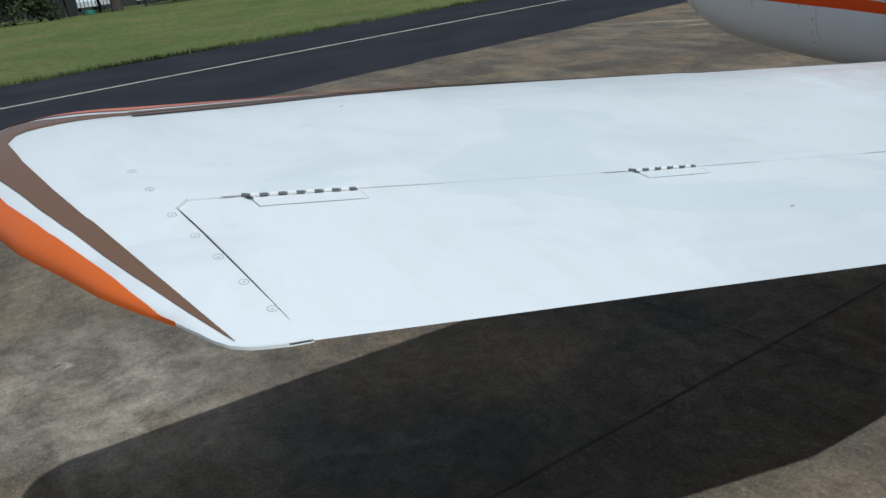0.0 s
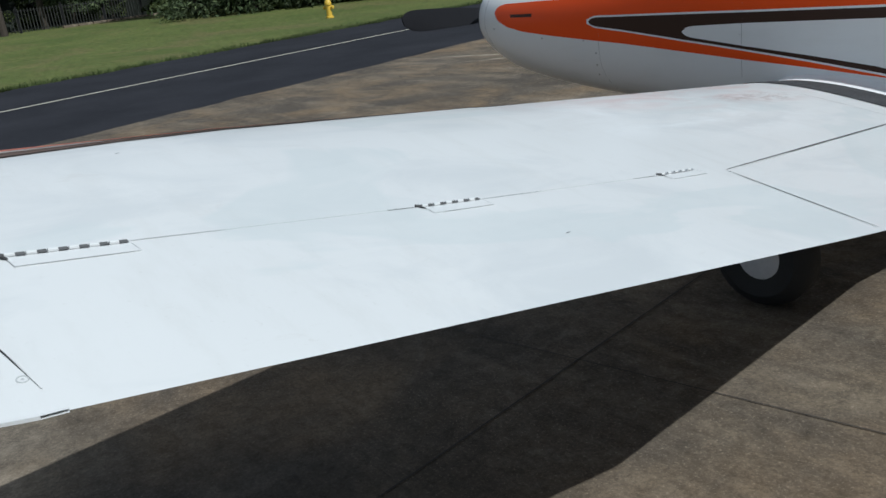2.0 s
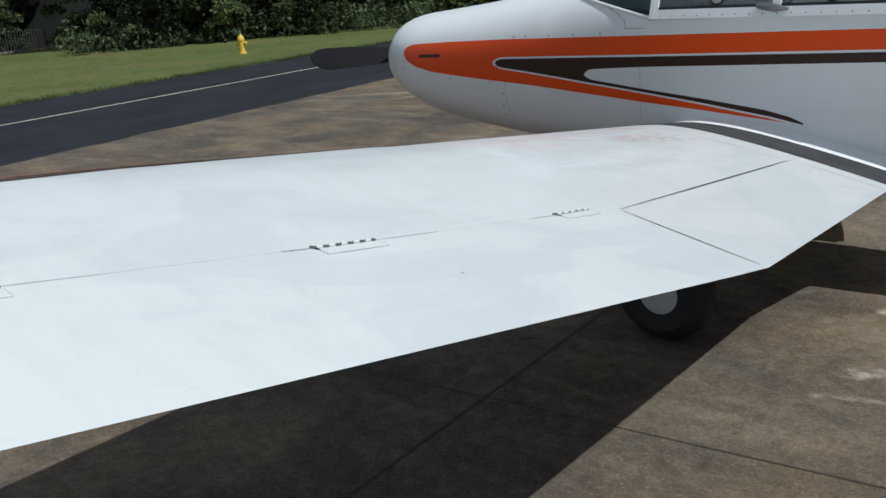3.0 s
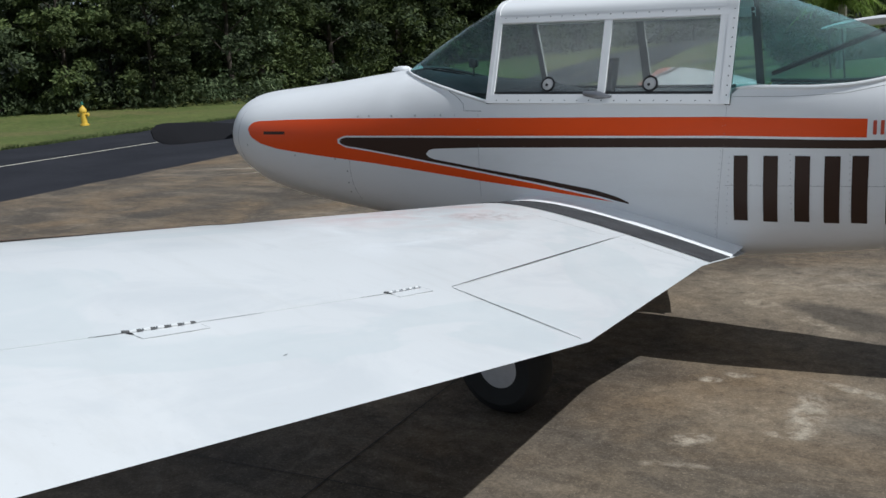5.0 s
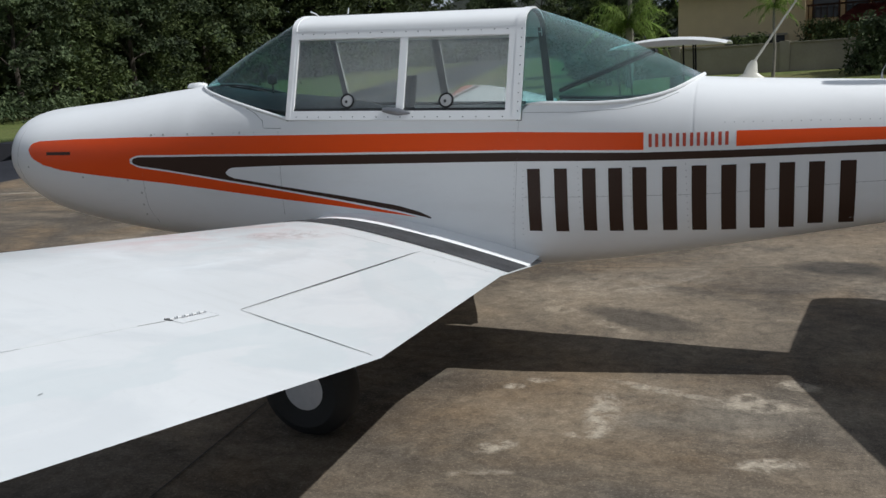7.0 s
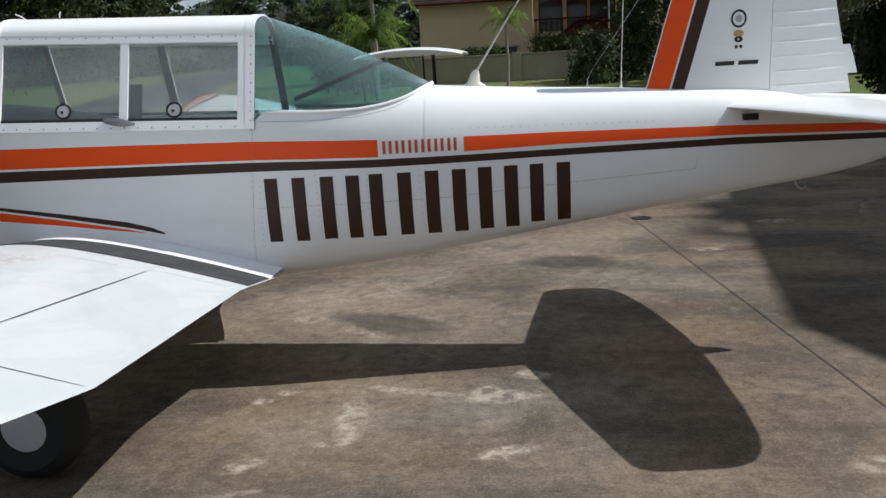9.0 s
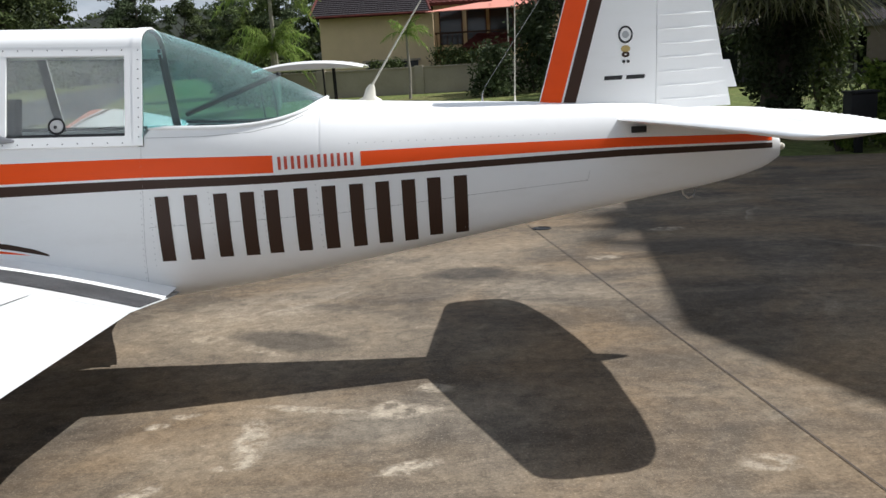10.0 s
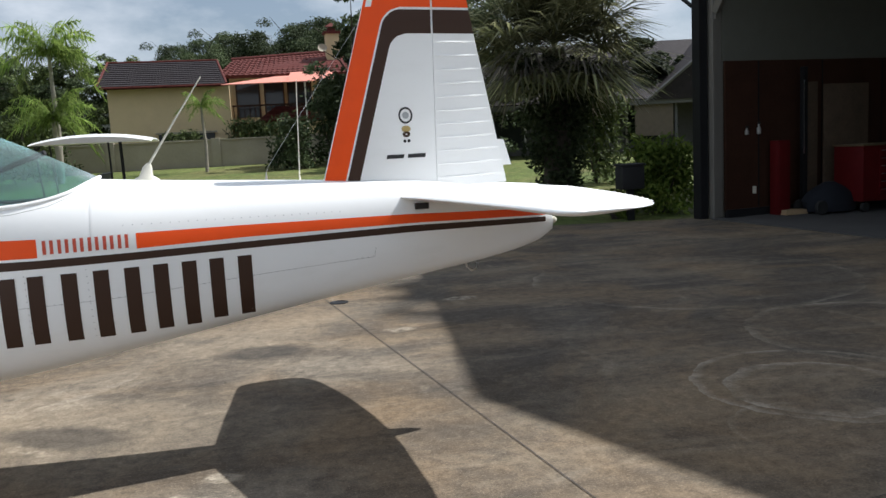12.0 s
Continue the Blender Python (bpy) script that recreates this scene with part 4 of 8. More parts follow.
fin_skin("orange_band", off(FIN_LE, 0.001), orange_right, 1.21, 2.0638, ORANGE, 0.0015, FIN, nz=60)
fin_skin("orange_band", off(FIN_LE, 0.001), lambda z: RUD_H(z) - 0.008, 2.0638, 2.348, ORANGE, 0.0015, FIN, nz=14, label="orange fin top")
fin_skin("brown_band", brown_left, brown_right, 1.21, 1.938, BROWN, 0.0015, FIN, nz=60)
fin_skin("brown_band", brown_left, lambda z: RUD_H(z) - 0.008, 1.938, 2.0518, BROWN, 0.0015, FIN, nz=24)
fin_skin("brown_band", off(RUD_H, 0.002), RUD_TE, 1.938, 2.052, BROWN, 0.002, RUDDER, nz=6)
fin_skin("orange_band", off(RUD_H, 0.002), RUD_TE, 2.064, 2.348, ORANGE, 0.002, RUDDER, nz=10)

def tail_yaw(deg):
    return Matrix.Translation((2.6, 0, 0)) @ Matrix.Rotation(radians(deg), 4, "Z") @ Matrix.Translation((-2.6, 0, 0))


STAB_YAW = tail_yaw(7.5)


# fin and rudder, trailing a little to one side
FIN.matrix_basis = RUDDER.matrix_basis = tail_yaw(9.5)


def stab_piece(name, le, te, y1, th, material, parent, label=""):
    bm = bmesh.new()
    ys = [-y1, -y1 + 0.012, -y1 + 0.04, -y1 + 0.09] + list(np.linspace(-y1 + 0.16, y1 - 0.16, 22)) + [y1 - 0.09, y1 - 0.04, y1 - 0.012, y1]
    rows = []
    for y in ys:
        a, b, z0 = le(abs(y)), te(y), STAB_Z(y)
        e = max(0.0, 1 - ((abs(y) - (y1 - 0.10)) / 0.10) ** 2) ** 0.5 if abs(y) > y1 - 0.10 else 1.0
        cs = [(1 - math.cos(math.pi * k / 16)) / 2 for k in range(17)]
        up = [(lerp(a, b, c), y, z0 + th * (naca(c, 0.09, 0)[0]) * (0.15 + 0.85 * e)) for c in reversed(cs)]
        lo = [(lerp(a, b, c), y, z0 + th * (naca(c, 0.09, 0)[1]) * (0.15 + 0.85 * e)) for c in cs[1:-1]]
        rows.append([STAB_YAW @ Vector(p) for p in up + lo])
    vs = grid(bm, rows, closed_v=True)
    bm.faces.new(list(reversed(vs[0])))
    bm.faces.new(vs[-1])
    bmesh.ops.recalc_face_normals(bm, faces=bm.faces)
    return part(name, bm, material, parent, label)


S_LE = lambda y: table(y, [0, 0.25, 0.65, 0.83, 1.19, 1.23, 1.25], [2.18, 2.235, 2.32, 2.362, 2.44, 2.468, 2.54])
S_TE = lambda y: table(abs(y), [0, 0.24, 0.50, 0.70, 0.85, 1.0, 1.08, 1.18, 1.23, 1.25], [3.073, 3.064, 3.038, 3.010, 2.980, 2.944, 2.921, 2.868, 2.82, 2.74]) + table(-y, [0.5, 1.0, 1.18, 1.25], [0.0, 0.030, 0.034, 0.025])
STAB_Z = lambda y: 1.148 - 0.024 * (abs(y) / 1.25) ** 2
STAB = stab_piece("tailplane", S_LE, S_TE, 1.25, 0.55, WHITE, aircraft)


# ---------------------------------------------------------------- canopy
CX0, CX1 = -1.25, 0.03


def canopy_pt(x, s):
    """s = 0 sill, 0.7 shoulder, 1 middle of the roof; port side is negative y."""
    f = (x - CX0) / (CX1 - CX0)
    zs, zh, zt = lerp(1.205, 1.168, f), lerp(1.668, 1.612, f), lerp(1.738, 1.686, f)
    if s <= 0.62:
        k = s / 0.62
        return Vector((x, lerp(0.458, 0.262, k), lerp(zs, zh - 0.02, k)))
    k = (s - 0.62) / 0.38
    a = k * math.pi / 2
    return Vector((x, 0.262 * math.cos(a) ** 0.9 if k < 1 else 0.0, lerp(zh - 0.02, zt, math.sin(a) ** 0.95)))


def side_m(v, sgn):
    return Vector((v.x, v.y * sgn, v.z))


def canopy_sheet(name, x0, x1, s0, s1, sgn, material, parent, lift=0.0, thick=0.012, nx=4, ns=4, label=""):
    """A strip of canopy skin with thickness."""
    bm = bmesh.new()

    def pt(x, s, d):
        a, b = canopy_pt(x, max(0.0, s - 0.01)), canopy_pt(x, min(1.0, s + 0.01))
        t = b - a
        n = Vector((0, t.z, -t.y)).normalized()
        return side_m(canopy_pt(x, s) + n * d, sgn)
    rows = []
    for i in range(nx + 1):
        x = lerp(x0, x1, i / nx)
        ss = [lerp(s0, s1, j / ns) for j in range(ns + 1)]
        rows.append([pt(x, s, lift) for s in ss] + [pt(x, s, lift - thick) for s in reversed(ss)])
    vs = grid(bm, rows, closed_v=True)
    bm.faces.new(list(reversed(vs[0])))
    bm.faces.new(vs[-1])
    bmesh.ops.recalc_face_normals(bm, faces=bm.faces)
    return part(name, bm, material, parent, label)


VENT_GREY = simple("cloudy_acrylic_grey", (0.46, 0.46, 0.45), 0.4)
CANOPY = part("canopy", bmesh.new(), WHITE, aircraft)
S_G0, S_G1 = 0.062, 0.572
for sgn in (-1, 1):
    canopy_sheet("sill_rail", CX0 + 0.03, CX1 - 0.01, 0.0, S_G0, sgn, WHITE, CANOPY, 0.006, 0.02)
    canopy_sheet("top_rail", CX0 + 0.03, CX1 - 0.01, S_G1, 0.64, sgn, WHITE, CANOPY, 0.007, 0.018)
    for a, b, c, d in ((CX0 + 0.020, -1.192 if sgn < 0 else -1.205, 0.0, 0.64), (-0.600, -0.560, S_G0, S_G1), (-0.030 if sgn < 0 else 0.018, CX1, 0.0, 0.64)):
        canopy_sheet("window_post", a, b, c, d, sgn, WHITE, CANOPY, 0.005, 0.014)
        # dark inner strip: the post's backlit shade put into its colour
        canopy_sheet("post_lining", a - 0.002, b + 0.002 if b < CX1 else b - 0.03, c, d, sgn, INNER, CANOPY, -0.0095, 0.004)
    for a, b in ((-1.192 if sgn < 0 else -1.205, -0.600), (-0.560, -0.030 if sgn < 0 else 0.018)):
        canopy_sheet("window_pane", a, b, S_G0, S_G1, sgn, CLEAR, CANOPY, -0.006, 0.003, 3, 3, "clear acrylic side pane")
    canopy_sheet("window_gasket", -1.192, -0.030, S_G0 - 0.004, S_G0 + 0.022, sgn, BLACK_TRIM, CANOPY, -0.002, 0.006)
    for cx in (CX0, CX1):
        f, b = (cx + 0.014, cx + 0.042) if cx == CX0 else (cx - 0.024, cx + 0.018) if sgn < 0 else (cx - 0.014, cx + 0.006)
        canopy_sheet("arch", f, b, 0.0, 1.0, sgn, WHITE, CANOPY, 0.0075, 0.009, 3, 30, "white hoop of the canopy")
        # the hoop's inner face is darkened likewise, as shade
        canopy_sheet("arch_lining", f - 0.002, b + 0.002, 0.0, 1.0, sgn, INNER, CANOPY, -0.0015, 0.008, 3, 22)
    for cx in ((-0.878, -0.334) if sgn < 0 else ()):
        bm = bmesh.new()
        c0 = canopy_pt(cx, 0.135)
        up = (canopy_pt(cx, 0.3) - canopy_pt(cx, 0.1)).normalized()
        n = Vector((0, up.z, -up.y))
        m = Matrix((Vector((1, 0, 0)), up, n)).transposed().to_4x4()
        m.translation = c0 + n * 0.001
        flip = Matrix.Diagonal((1, sgn, 1, 1))
        lathe(bm, [(0.0345, -0.006), (0.0390, -0.006), (0.0390, 0.004), (0.0345, 0.004), (0.0345, -0.006)], 24, flip @ m)
        bmesh.ops.recalc_face_normals(bm, faces=bm.faces)
        v = part("air_vent", bm, BLACK_TRIM, CANOPY, "round vent with black rim in the pane")
        bm = bmesh.new()
        lathe(bm, [(0.003, -0.004), (0.030, -0.004), (0.030, 0.001), (0.003, 0.003)], 24, flip @ m)
        part("vent_disc", bm, VENT_GREY, v)
        bm = bmesh.new()
        lathe(bm, [(0.002, 0.003), (0.008, 0.004), (0.007, 0.007), (0.002, 0.008)], 12, flip @ m @ Matrix.Translation((-0.004, -0.006, 0)))
        part("vent_knob", bm, BLACK_TRIM, v)
bm = bmesh.new()
rows = []
for i in range(13):
    x = lerp(CX0 + 0.016, CX1, i / 12)
    pts = [side_m(canopy_pt(x, s), -1) for s in np.linspace(0.62, 1.0, 12)] + [side_m(canopy_pt(x, s), 1) for s in np.linspace(1.0, 0.62, 12)[1:]]
    rows.append([p + Vector((0, 0, 0.004)) for p in pts])
grid(bm, rows)
part("roof", bm, WHITE, CANOPY, "white curved canopy roof")
for x, dx in ((-1.16, -0.05), (-0.98, 0.008)):
    bm = bmesh.new()
    tube(bm, [(x, -0.05, 1.735), (x + dx * 0.4, -0.05, 1.752), (x + dx, -0.05, 1.764)], 0.004, 6)
    part("roof_stub", bm, WHITE, CANOPY)


def screen(name, cx, xs, material, label, bulge):
    """Glazing between a hoop and the line where it meets the body."""
    bm = bmesh.new()
    n = len(xs)
    base = []
    for x in xs:
        z = cut_z(x)
        base.append(Vector((x, side_y(x, z) if z < body_at(x)[0] - 0.003 else 0.0, z)))
    base[-1].y = 0.0
    arch = [canopy_pt(cx, s) for s in np.linspace(0.02, 1.0, n)]
    for sgn in (-1, 1):
        rows = []
        for a, b in zip(arch, base):
            r = []
            for k in range(9):
                t = k / 8
                p = a.lerp(b, t)
                w = math.sin(math.pi * t) * bulge
                r.append(side_m(p + Vector((0, w * 0.6, w)), sgn))
            rows.append(r)
        grid(bm, rows)
    bmesh.ops.remove_doubles(bm, verts=bm.verts, dist=0.0006)
    bmesh.ops.recalc_face_normals(bm, faces=bm.faces)
    ob = part(name, bm, material, CANOPY, label)
    # the edging along the body: pale near, coloured dark as shade on the far side
    for sgn in (-1, 1):
        bm = bmesh.new()
        tube(bm, [side_m(b, sgn) + Vector((0, 0.002 * sgn, 0.002)) for b in base], 0.0095, 8)
        part(name + "_edging", bm, WHITE if sgn < 0 else INNER, CANOPY)
    return ob


ease = lambda a, b, n: [lerp(a, b, math.sin(math.pi / 2 * k / n)) for k in range(n + 1)]
screen("windshield", CX0 + 0.024, ease(-1.232, -1.972, 18), GREEN_SHADED, "green tinted sloping windscreen with shade put into its tint", 0.012)
screen("rear_screen", CX1 + 0.012, [lerp(0.07, 0.835, (k / 20) ** 0.9) for k in range(21)], GREEN, "green tinted rear screen running down to the spine", 0.02)

# cockpit
bm = bmesh.new()
for sgn in (-1, 1):
    rows = []
    for x in np.linspace(-1.95, 0.80, 30):
        top = cut_z(x) - 0.012
        rows.append([(x, sgn * max(0.0, side_y(x, z) - 0.022), z) for z in np.linspace(0.80, top, 8)])
    grid(bm, rows)
part("cockpit_lining", bm, INNER, aircraft)
bm = bmesh.new()
box(bm, -1.95, 0.20, -0.40, 0.40, 0.78, 0.82)
part("cockpit_floor", bm, INNER, aircraft)
bm = bmesh.new()
rows = []
for x, z, w in ((-1.93, 1.40, 0.13), (-1.7, 1.36, 0.30), (-1.45, 1.335, 0.38), (-1.22, 1.31, 0.41), (-1.0, 1.275, 0.43), (-0.82, 1.235, 0.43), (-0.80, 0.95, 0.43)):
    rows.append([(x, w * t, z - 0.06 * abs(t) ** 3) for t in np.linspace(-1, 1, 13)])
grid(bm, rows)
part("instrument_cowl", bm, BLACK_TRIM, aircraft, "black cowl over the instruments")


def yoke(x):
    bm = bmesh.new()
    tube(bm, [(x - 0.35, 0, 1.15), (x, 0, 1.19)], 0.014, 8)
    tube(bm, [(x, -0.13, 1.225), (x, -0.14, 1.22), (x, -0.05, 1.19), (x, 0.05, 1.19), (x, 0.14, 1.22), (x, 0.13, 1.225)], 0.013, 8)
    part("control_wheel", bm, BLACK_TRIM, aircraft)


yoke(-0.86)


def seat(x, top):
    st = part("seat", bmesh.new(), SEAT, aircraft)
    bm = bmesh.new()
    box(bm, x - 0.42, x, -0.22, 0.22, 0.90, 0.99, 0.03)
    part("seat_cushion", bm, SEAT, st)
    bm = bmesh.new()
    box(bm, x - 0.035, x + 0.045, -0.19, 0.19, 0.95, min(1.19, top), 0.03)
    if top > 1.3:
        box(bm, x - 0.025, x + 0.025, -0.05, 0.05, 1.16, top, 0.015)
    for v in bm.verts:
        v.co.x += (v.co.z - 0.95) * 0.16
    part("backrest", bm, SEAT, st)


seat(-0.72, 1.40)
seat(0.12, 1.24)
bm = bmesh.new()
tube(bm, [(-1.52, -0.02, 1.335), (-1.52, -0.02, 1.40)], 0.006, 6)
lathe(bm, [(0.005, 0.0), (0.028, 0.006), (0.03, 0.04), (0.022, 0.052), (0.004, 0.055)], 12, Matrix.Translation((-1.52, -0.02, 1.39)))
part("compass", bm, BLACK_TRIM, aircraft)
bm = bmesh.new()
tube(bm, [(0.10, 0.30, 1.28), (0.35, 0.12, 1.36), (0.62, 0.0, 1.45)], 0.012, 6)
part("shoulder_strap", bm, BLACK_TRIM, aircraft)


# ---------------------------------------------------------------- markings and fittings on the body
def mark(name, cols, material, parent, lift=0.003):
    """One plain bar lying on the port or starboard side: (x0, x1, z0, z1)."""
    x0, x1, z0, z1, sgn = cols
    return skin(name, x0, x1, lambda x: z1, lambda x: z0, material, lift, parent, 5, 6, (sgn,))


LETTERS = [(0.070, 0.262, 0.639, 0.938), (0.333, 0.515, 0.645, 0.938), (0.560, 0.752, 0.648, 0.940), (0.815, 1.000, 0.648, 0.942), (1.055, 1.235, 0.652, 0.944), (1.290, 1.475, 0.668, 0.944)]
for sgn in (-1, 1):
    for x0, x1, z0, z1 in LETTERS:
        w = 0.062
        mark("marking_bar", (x0, x0 + w, z0, z1, sgn), BROWN, FUSE)
        mark("marking_bar", (x1 - w, x1, z0, z1, sgn), BROWN, FUSE)
    for k in range(6):
        x0 = 0.632 + k * 0.0585
        mark("marking_bar", (x0, x0 + 0.0135, 1.028, 1.086, sgn), RED_TEXT, FUSE)
        mark("marking_bar", (x0 + 0.028, x0 + 0.0415, 1.028, 1.086, sgn), RED_TEXT, FUSE)
    mark("nose_marking_bar", (-2.88, -2.68, 1.055, 1.073, sgn), BROWN, FUSE)


def seam(name, pts, parent, material=GREY_LINE, w=0.0022, lift=0.0012, sides=(-1,)):
    """A thin joint line over the body's side through (x, z) points."""
    bm = bmesh.new()
    for sgn in sides:
        P = []
        for (x0, z0), (x1, z1) in zip(pts, pts[1:]):
            k = max(2, int(math.hypot(x1 - x0, z1 - z0) / 0.04))
            P += [(lerp(x0, x1, i / k), lerp(z0, z1, i / k)) for i in range(k)]
        P.append(pts[-1])
        rows = []
        for i, (x, z) in enumerate(P):
            a, b = P[max(0, i - 1)], P[min(len(P) - 1, i + 1)]
            d = Vector((b[0] - a[0], b[1] - a[1])).normalized()
            nx, nz = -d.y * w / 2, d.x * w / 2
            rows.append([(x + nx, sgn * (side_y(x, z) + lift), z + nz), (x - nx, sgn * (side_y(x, z) + lift), z - nz)])
        grid(bm, rows)
    return part(name, bm, material, parent)


PALE = simple("worn_seam", (0.42, 0.42, 0.41), 0.6)
seam("skin_seam", [(-1.29, 1.15), (-1.30, 0.70)], FUSE, PALE)
seam("skin_seam", [(0.035, 1.16), (0.02, 0.95), (-0.01, 0.60), (-0.02, 0.52)], FUSE, PALE, 0.0016)
seam("skin_seam", [(0.03, 0.80), (0.9, 0.815), (1.5, 0.85), (2.055, 0.873), (2.066, 0.92)], FUSE, PALE, 0.0014)
seam("skin_seam", [(-2.17, 0.98), (-2.18, 0.75), (-2.16, 0.60)], FUSE, PALE)
seam("skin_seam", [(-1.73, 1.385), (-1.57, 1.315), (-1.43, 1.245), (-1.385, 1.205), (-1.38, 1.168), (-1.27, 1.163)], FUSE)
seam("skin_seam", [(0.06, 1.20), (0.30, 1.193), (0.52, 1.20), (0.66, 1.225), (0.75, 1.26)], FUSE, PALE)
seam("skin_seam", [(-3.17, 1.20), (-3.19, 1.0), (-3.13, 0.84)], FUSE, PALE)


def rivets():
    """Rows of small round heads on the port side."""
    bm = bmesh.new()
    spots = []
    run = lambda a, b, n: [(lerp(a[0], b[0], i / (n - 1)), lerp(a[1], b[1], i / (n - 1))) for i in range(n)]
    spots += run((0.022, 1.10), (-0.022, 0.56), 20) + run((0.05, 0.93), (0.035, 0.62), 12)
    spots += run((0.06, 0.805), (0.88, 0.815), 30) + run((0.88, 0.815), (2.05, 0.876), 44)
    spots += run((-2.08, 1.155), (-1.44, 1.145), 6) + run((0.32, 0.70), (0.31, 1.0), 12) + run((0.555, 0.70), (0.55, 0.97), 11) + run((0.80, 0.66), (0.79, 0.95), 11)
    spots += run((-1.30, 1.02), (-1.31, 0.86), 4) + run((-2.17, 0.86), (-2.18, 0.80), 2) + run((0.95, 1.125), (1.9, 1.105), 26)
    for x, z in spots:
        y = -side_y(x, z)
        e = 0.004
        tx = Vector((2 * e, -(side_y(x + e, z) - side_y(x - e, z)), 0)).normalized()
        tz = Vector((0, -(side_y(x, z + e) - side_y(x, z - e)), 2 * e)).normalized()
        n = tz.cross(tx)
        if n.y > 0:
            n = -n
        c = Vector((x, y, z))
        r = 0.0028
        ring = [bm.verts.new(c + (tx * math.cos(k * math.pi / 3) + tz * math.sin(k * math.pi / 3)) * r) for k in range(6)]
        tip = bm.verts.new(c + n * 0.0014)
        for k in range(6):
            bm.faces.new((ring[k], ring[(k + 1) % 6], tip))
    ob = part("rivets", bm, METAL, FUSE)
    ob["kind"] = "stuff"


rivets()


def cowl_screws():
    """Dark fasteners along the cowl's edges."""
    bm = bmesh.new()
    for x, z in [(-2.10, 1.152), (-2.02, 1.152), (-1.86, 1.150), (-1.70, 1.149), (-1.53, 1.148), (-3.06, 0.985), (-2.60, 0.925), (-2.28, 0.905), (-2.20, 0.83), (-2.21, 0.76), (-2.22, 0.70)]:
        y = -side_y(x, z)
        c = Vector((x, y - 0.0016, z))
        bm.faces.new([bm.verts.new(c + Vector((0.0065 * math.cos(k * math.pi / 4), 0, 0.0065 * math.sin(k * math.pi / 4)))) for k in range(8)])
    ob = part("cowl_screws", bm, METAL, FUSE)
    ob["kind"] = "stuff"


cowl_screws()


def canopy_screws():
    bm = bmesh.new()
    spots = [(lerp(-1.17, -0.04, i / 17), 0.018) for i in range(18)] + [(lerp(-1.17, -0.04, i / 17), 0.607) for i in range(18)]
    spots += [(CX1 + 0.004, lerp(0.05, 0.6, i / 9)) for i in range(10)]
    for x, s in spots:
        c = side_m(canopy_pt(x, s), -1)
        up = side_m(canopy_pt(x, s + 0.02), -1) - side_m(canopy_pt(x, s - 0.015 if s > 0.015 else 0), -1)
        up.normalize()
        n = Vector((0, -up.z, up.y)).normalized()
        lift = 0.0165 if x > CX1 else 0.0085
        ring = [bm.verts.new(c + n * lift + (Vector((1, 0, 0)) * math.cos(k * math.pi / 3) + up * math.sin(k * math.pi / 3)) * 0.0034) for k in range(6)]
        bm.faces.new(ring)
    bmesh.ops.recalc_face_normals(bm, faces=bm.faces)
    part("canopy_screws", bm, GREY_LINE, CANOPY)["kind"] = "stuff"


canopy_screws()

# handle at the foot of the canopy's middle post
bm = bmesh.new()
rows = []
for i in range(13):
    t = i / 12
    x = lerp(-0.672, -0.520, t)
    r = 0.019 * math.sin(math.pi * min(0.97, t * 0.70 + 0.10)) ** 0.55 * (1.0 if t < 0.6 else lerp(1.0, 0.35, (t - 0.6) / 0.4))
    out = 0.034 * math.sin(math.pi * (0.08 + 0.80 * t)) ** 0.6
    rows.append([(x, -0.446 - out * (0.35 + 0.65 * math.sin(a)) + 0.006, 1.238 - 0.020 * t + r * math.cos(a)) for a in np.linspace(0, math.pi, 11)])
vs = grid(bm, rows)
bm.faces.new(vs[0])
bm.faces.new(vs[-1])
bmesh.ops.recalc_face_normals(bm, faces=bm.faces)
part("door_handle", bm, simple("dull_cast_metal", (0.30, 0.30, 0.31), 0.35, 0.8), aircraft, "small dull metal canopy handle")
bm = bmesh.new()
lathe(bm, [(0.055, 0.0), (0.055, 0.012), (0.04, 0.026), (0.01, 0.03)], 16, Matrix.Translation((-2.13, -0.02, 1.398)) @ Matrix.Diagonal((1.3, 0.7, 1, 1)))
part("nose_cap", bm, WHITE, aircraft)
bm = bmesh.new()
box(bm, 2.275, 2.345, -0.142, -0.12, 1.085, 1.115, 0.003)
part("vent_louvre", bm, BLACK_TRIM, aircraft, "small black louvre")
bm = bmesh.new()
lathe(bm, [(0.006, -0.02), (0.016, -0.012), (0.018, 0.005), (0.01, 0.016), (0.002, 0.02)], 12, Matrix.Translation((3.04, 0, 0.97)) @ Matrix.Rotation(radians(90), 4, "Y"))
part("tail_light", bm, PLASTIC_WHITE, aircraft)
bm = bmesh.new()
tube(bm, [(2.55, 0, 0.80), (2.56, 0, 0.755), (2.585, 0, 0.735), (2.61, 0, 0.745), (2.615, 0, 0.775)], 0.005, 6)
part("tie_down_ring", bm, METAL, aircraft)

# aerials on the spine
ant = part("whip_antenna", bmesh.new(), PLASTIC_WHITE, aircraft, "raked white whip aerial on a cream foot")
bm = bmesh.new()
rows = [[(1.03 + dx + r * 1.9 * math.cos(a), r * math.sin(a), z) for a in np.linspace(0, 2 * math.pi, 15)[:-1]] for r, z, dx in ((0.034, 1.288, 0.0), (0.032, 1.304, 0.0), (0.016, 1.322, 0.004), (0.011, 1.362, 0.012), (0.005, 1.38, 0.018))]
vs = grid(bm, rows, closed_v=True)
bm.faces.new(vs[-1])
part("antenna_foot", bm, PLASTIC_WHITE, ant)
bm = bmesh.new()
tube(bm, [(1.048, 0, 1.37), (1.18, 0, 1.57), (1.31, 0, 1.762)], 0.005, 8, [0.0055, 0.0045, 0.003])
part("antenna_rod", bm, PLASTIC_WHITE, ant)
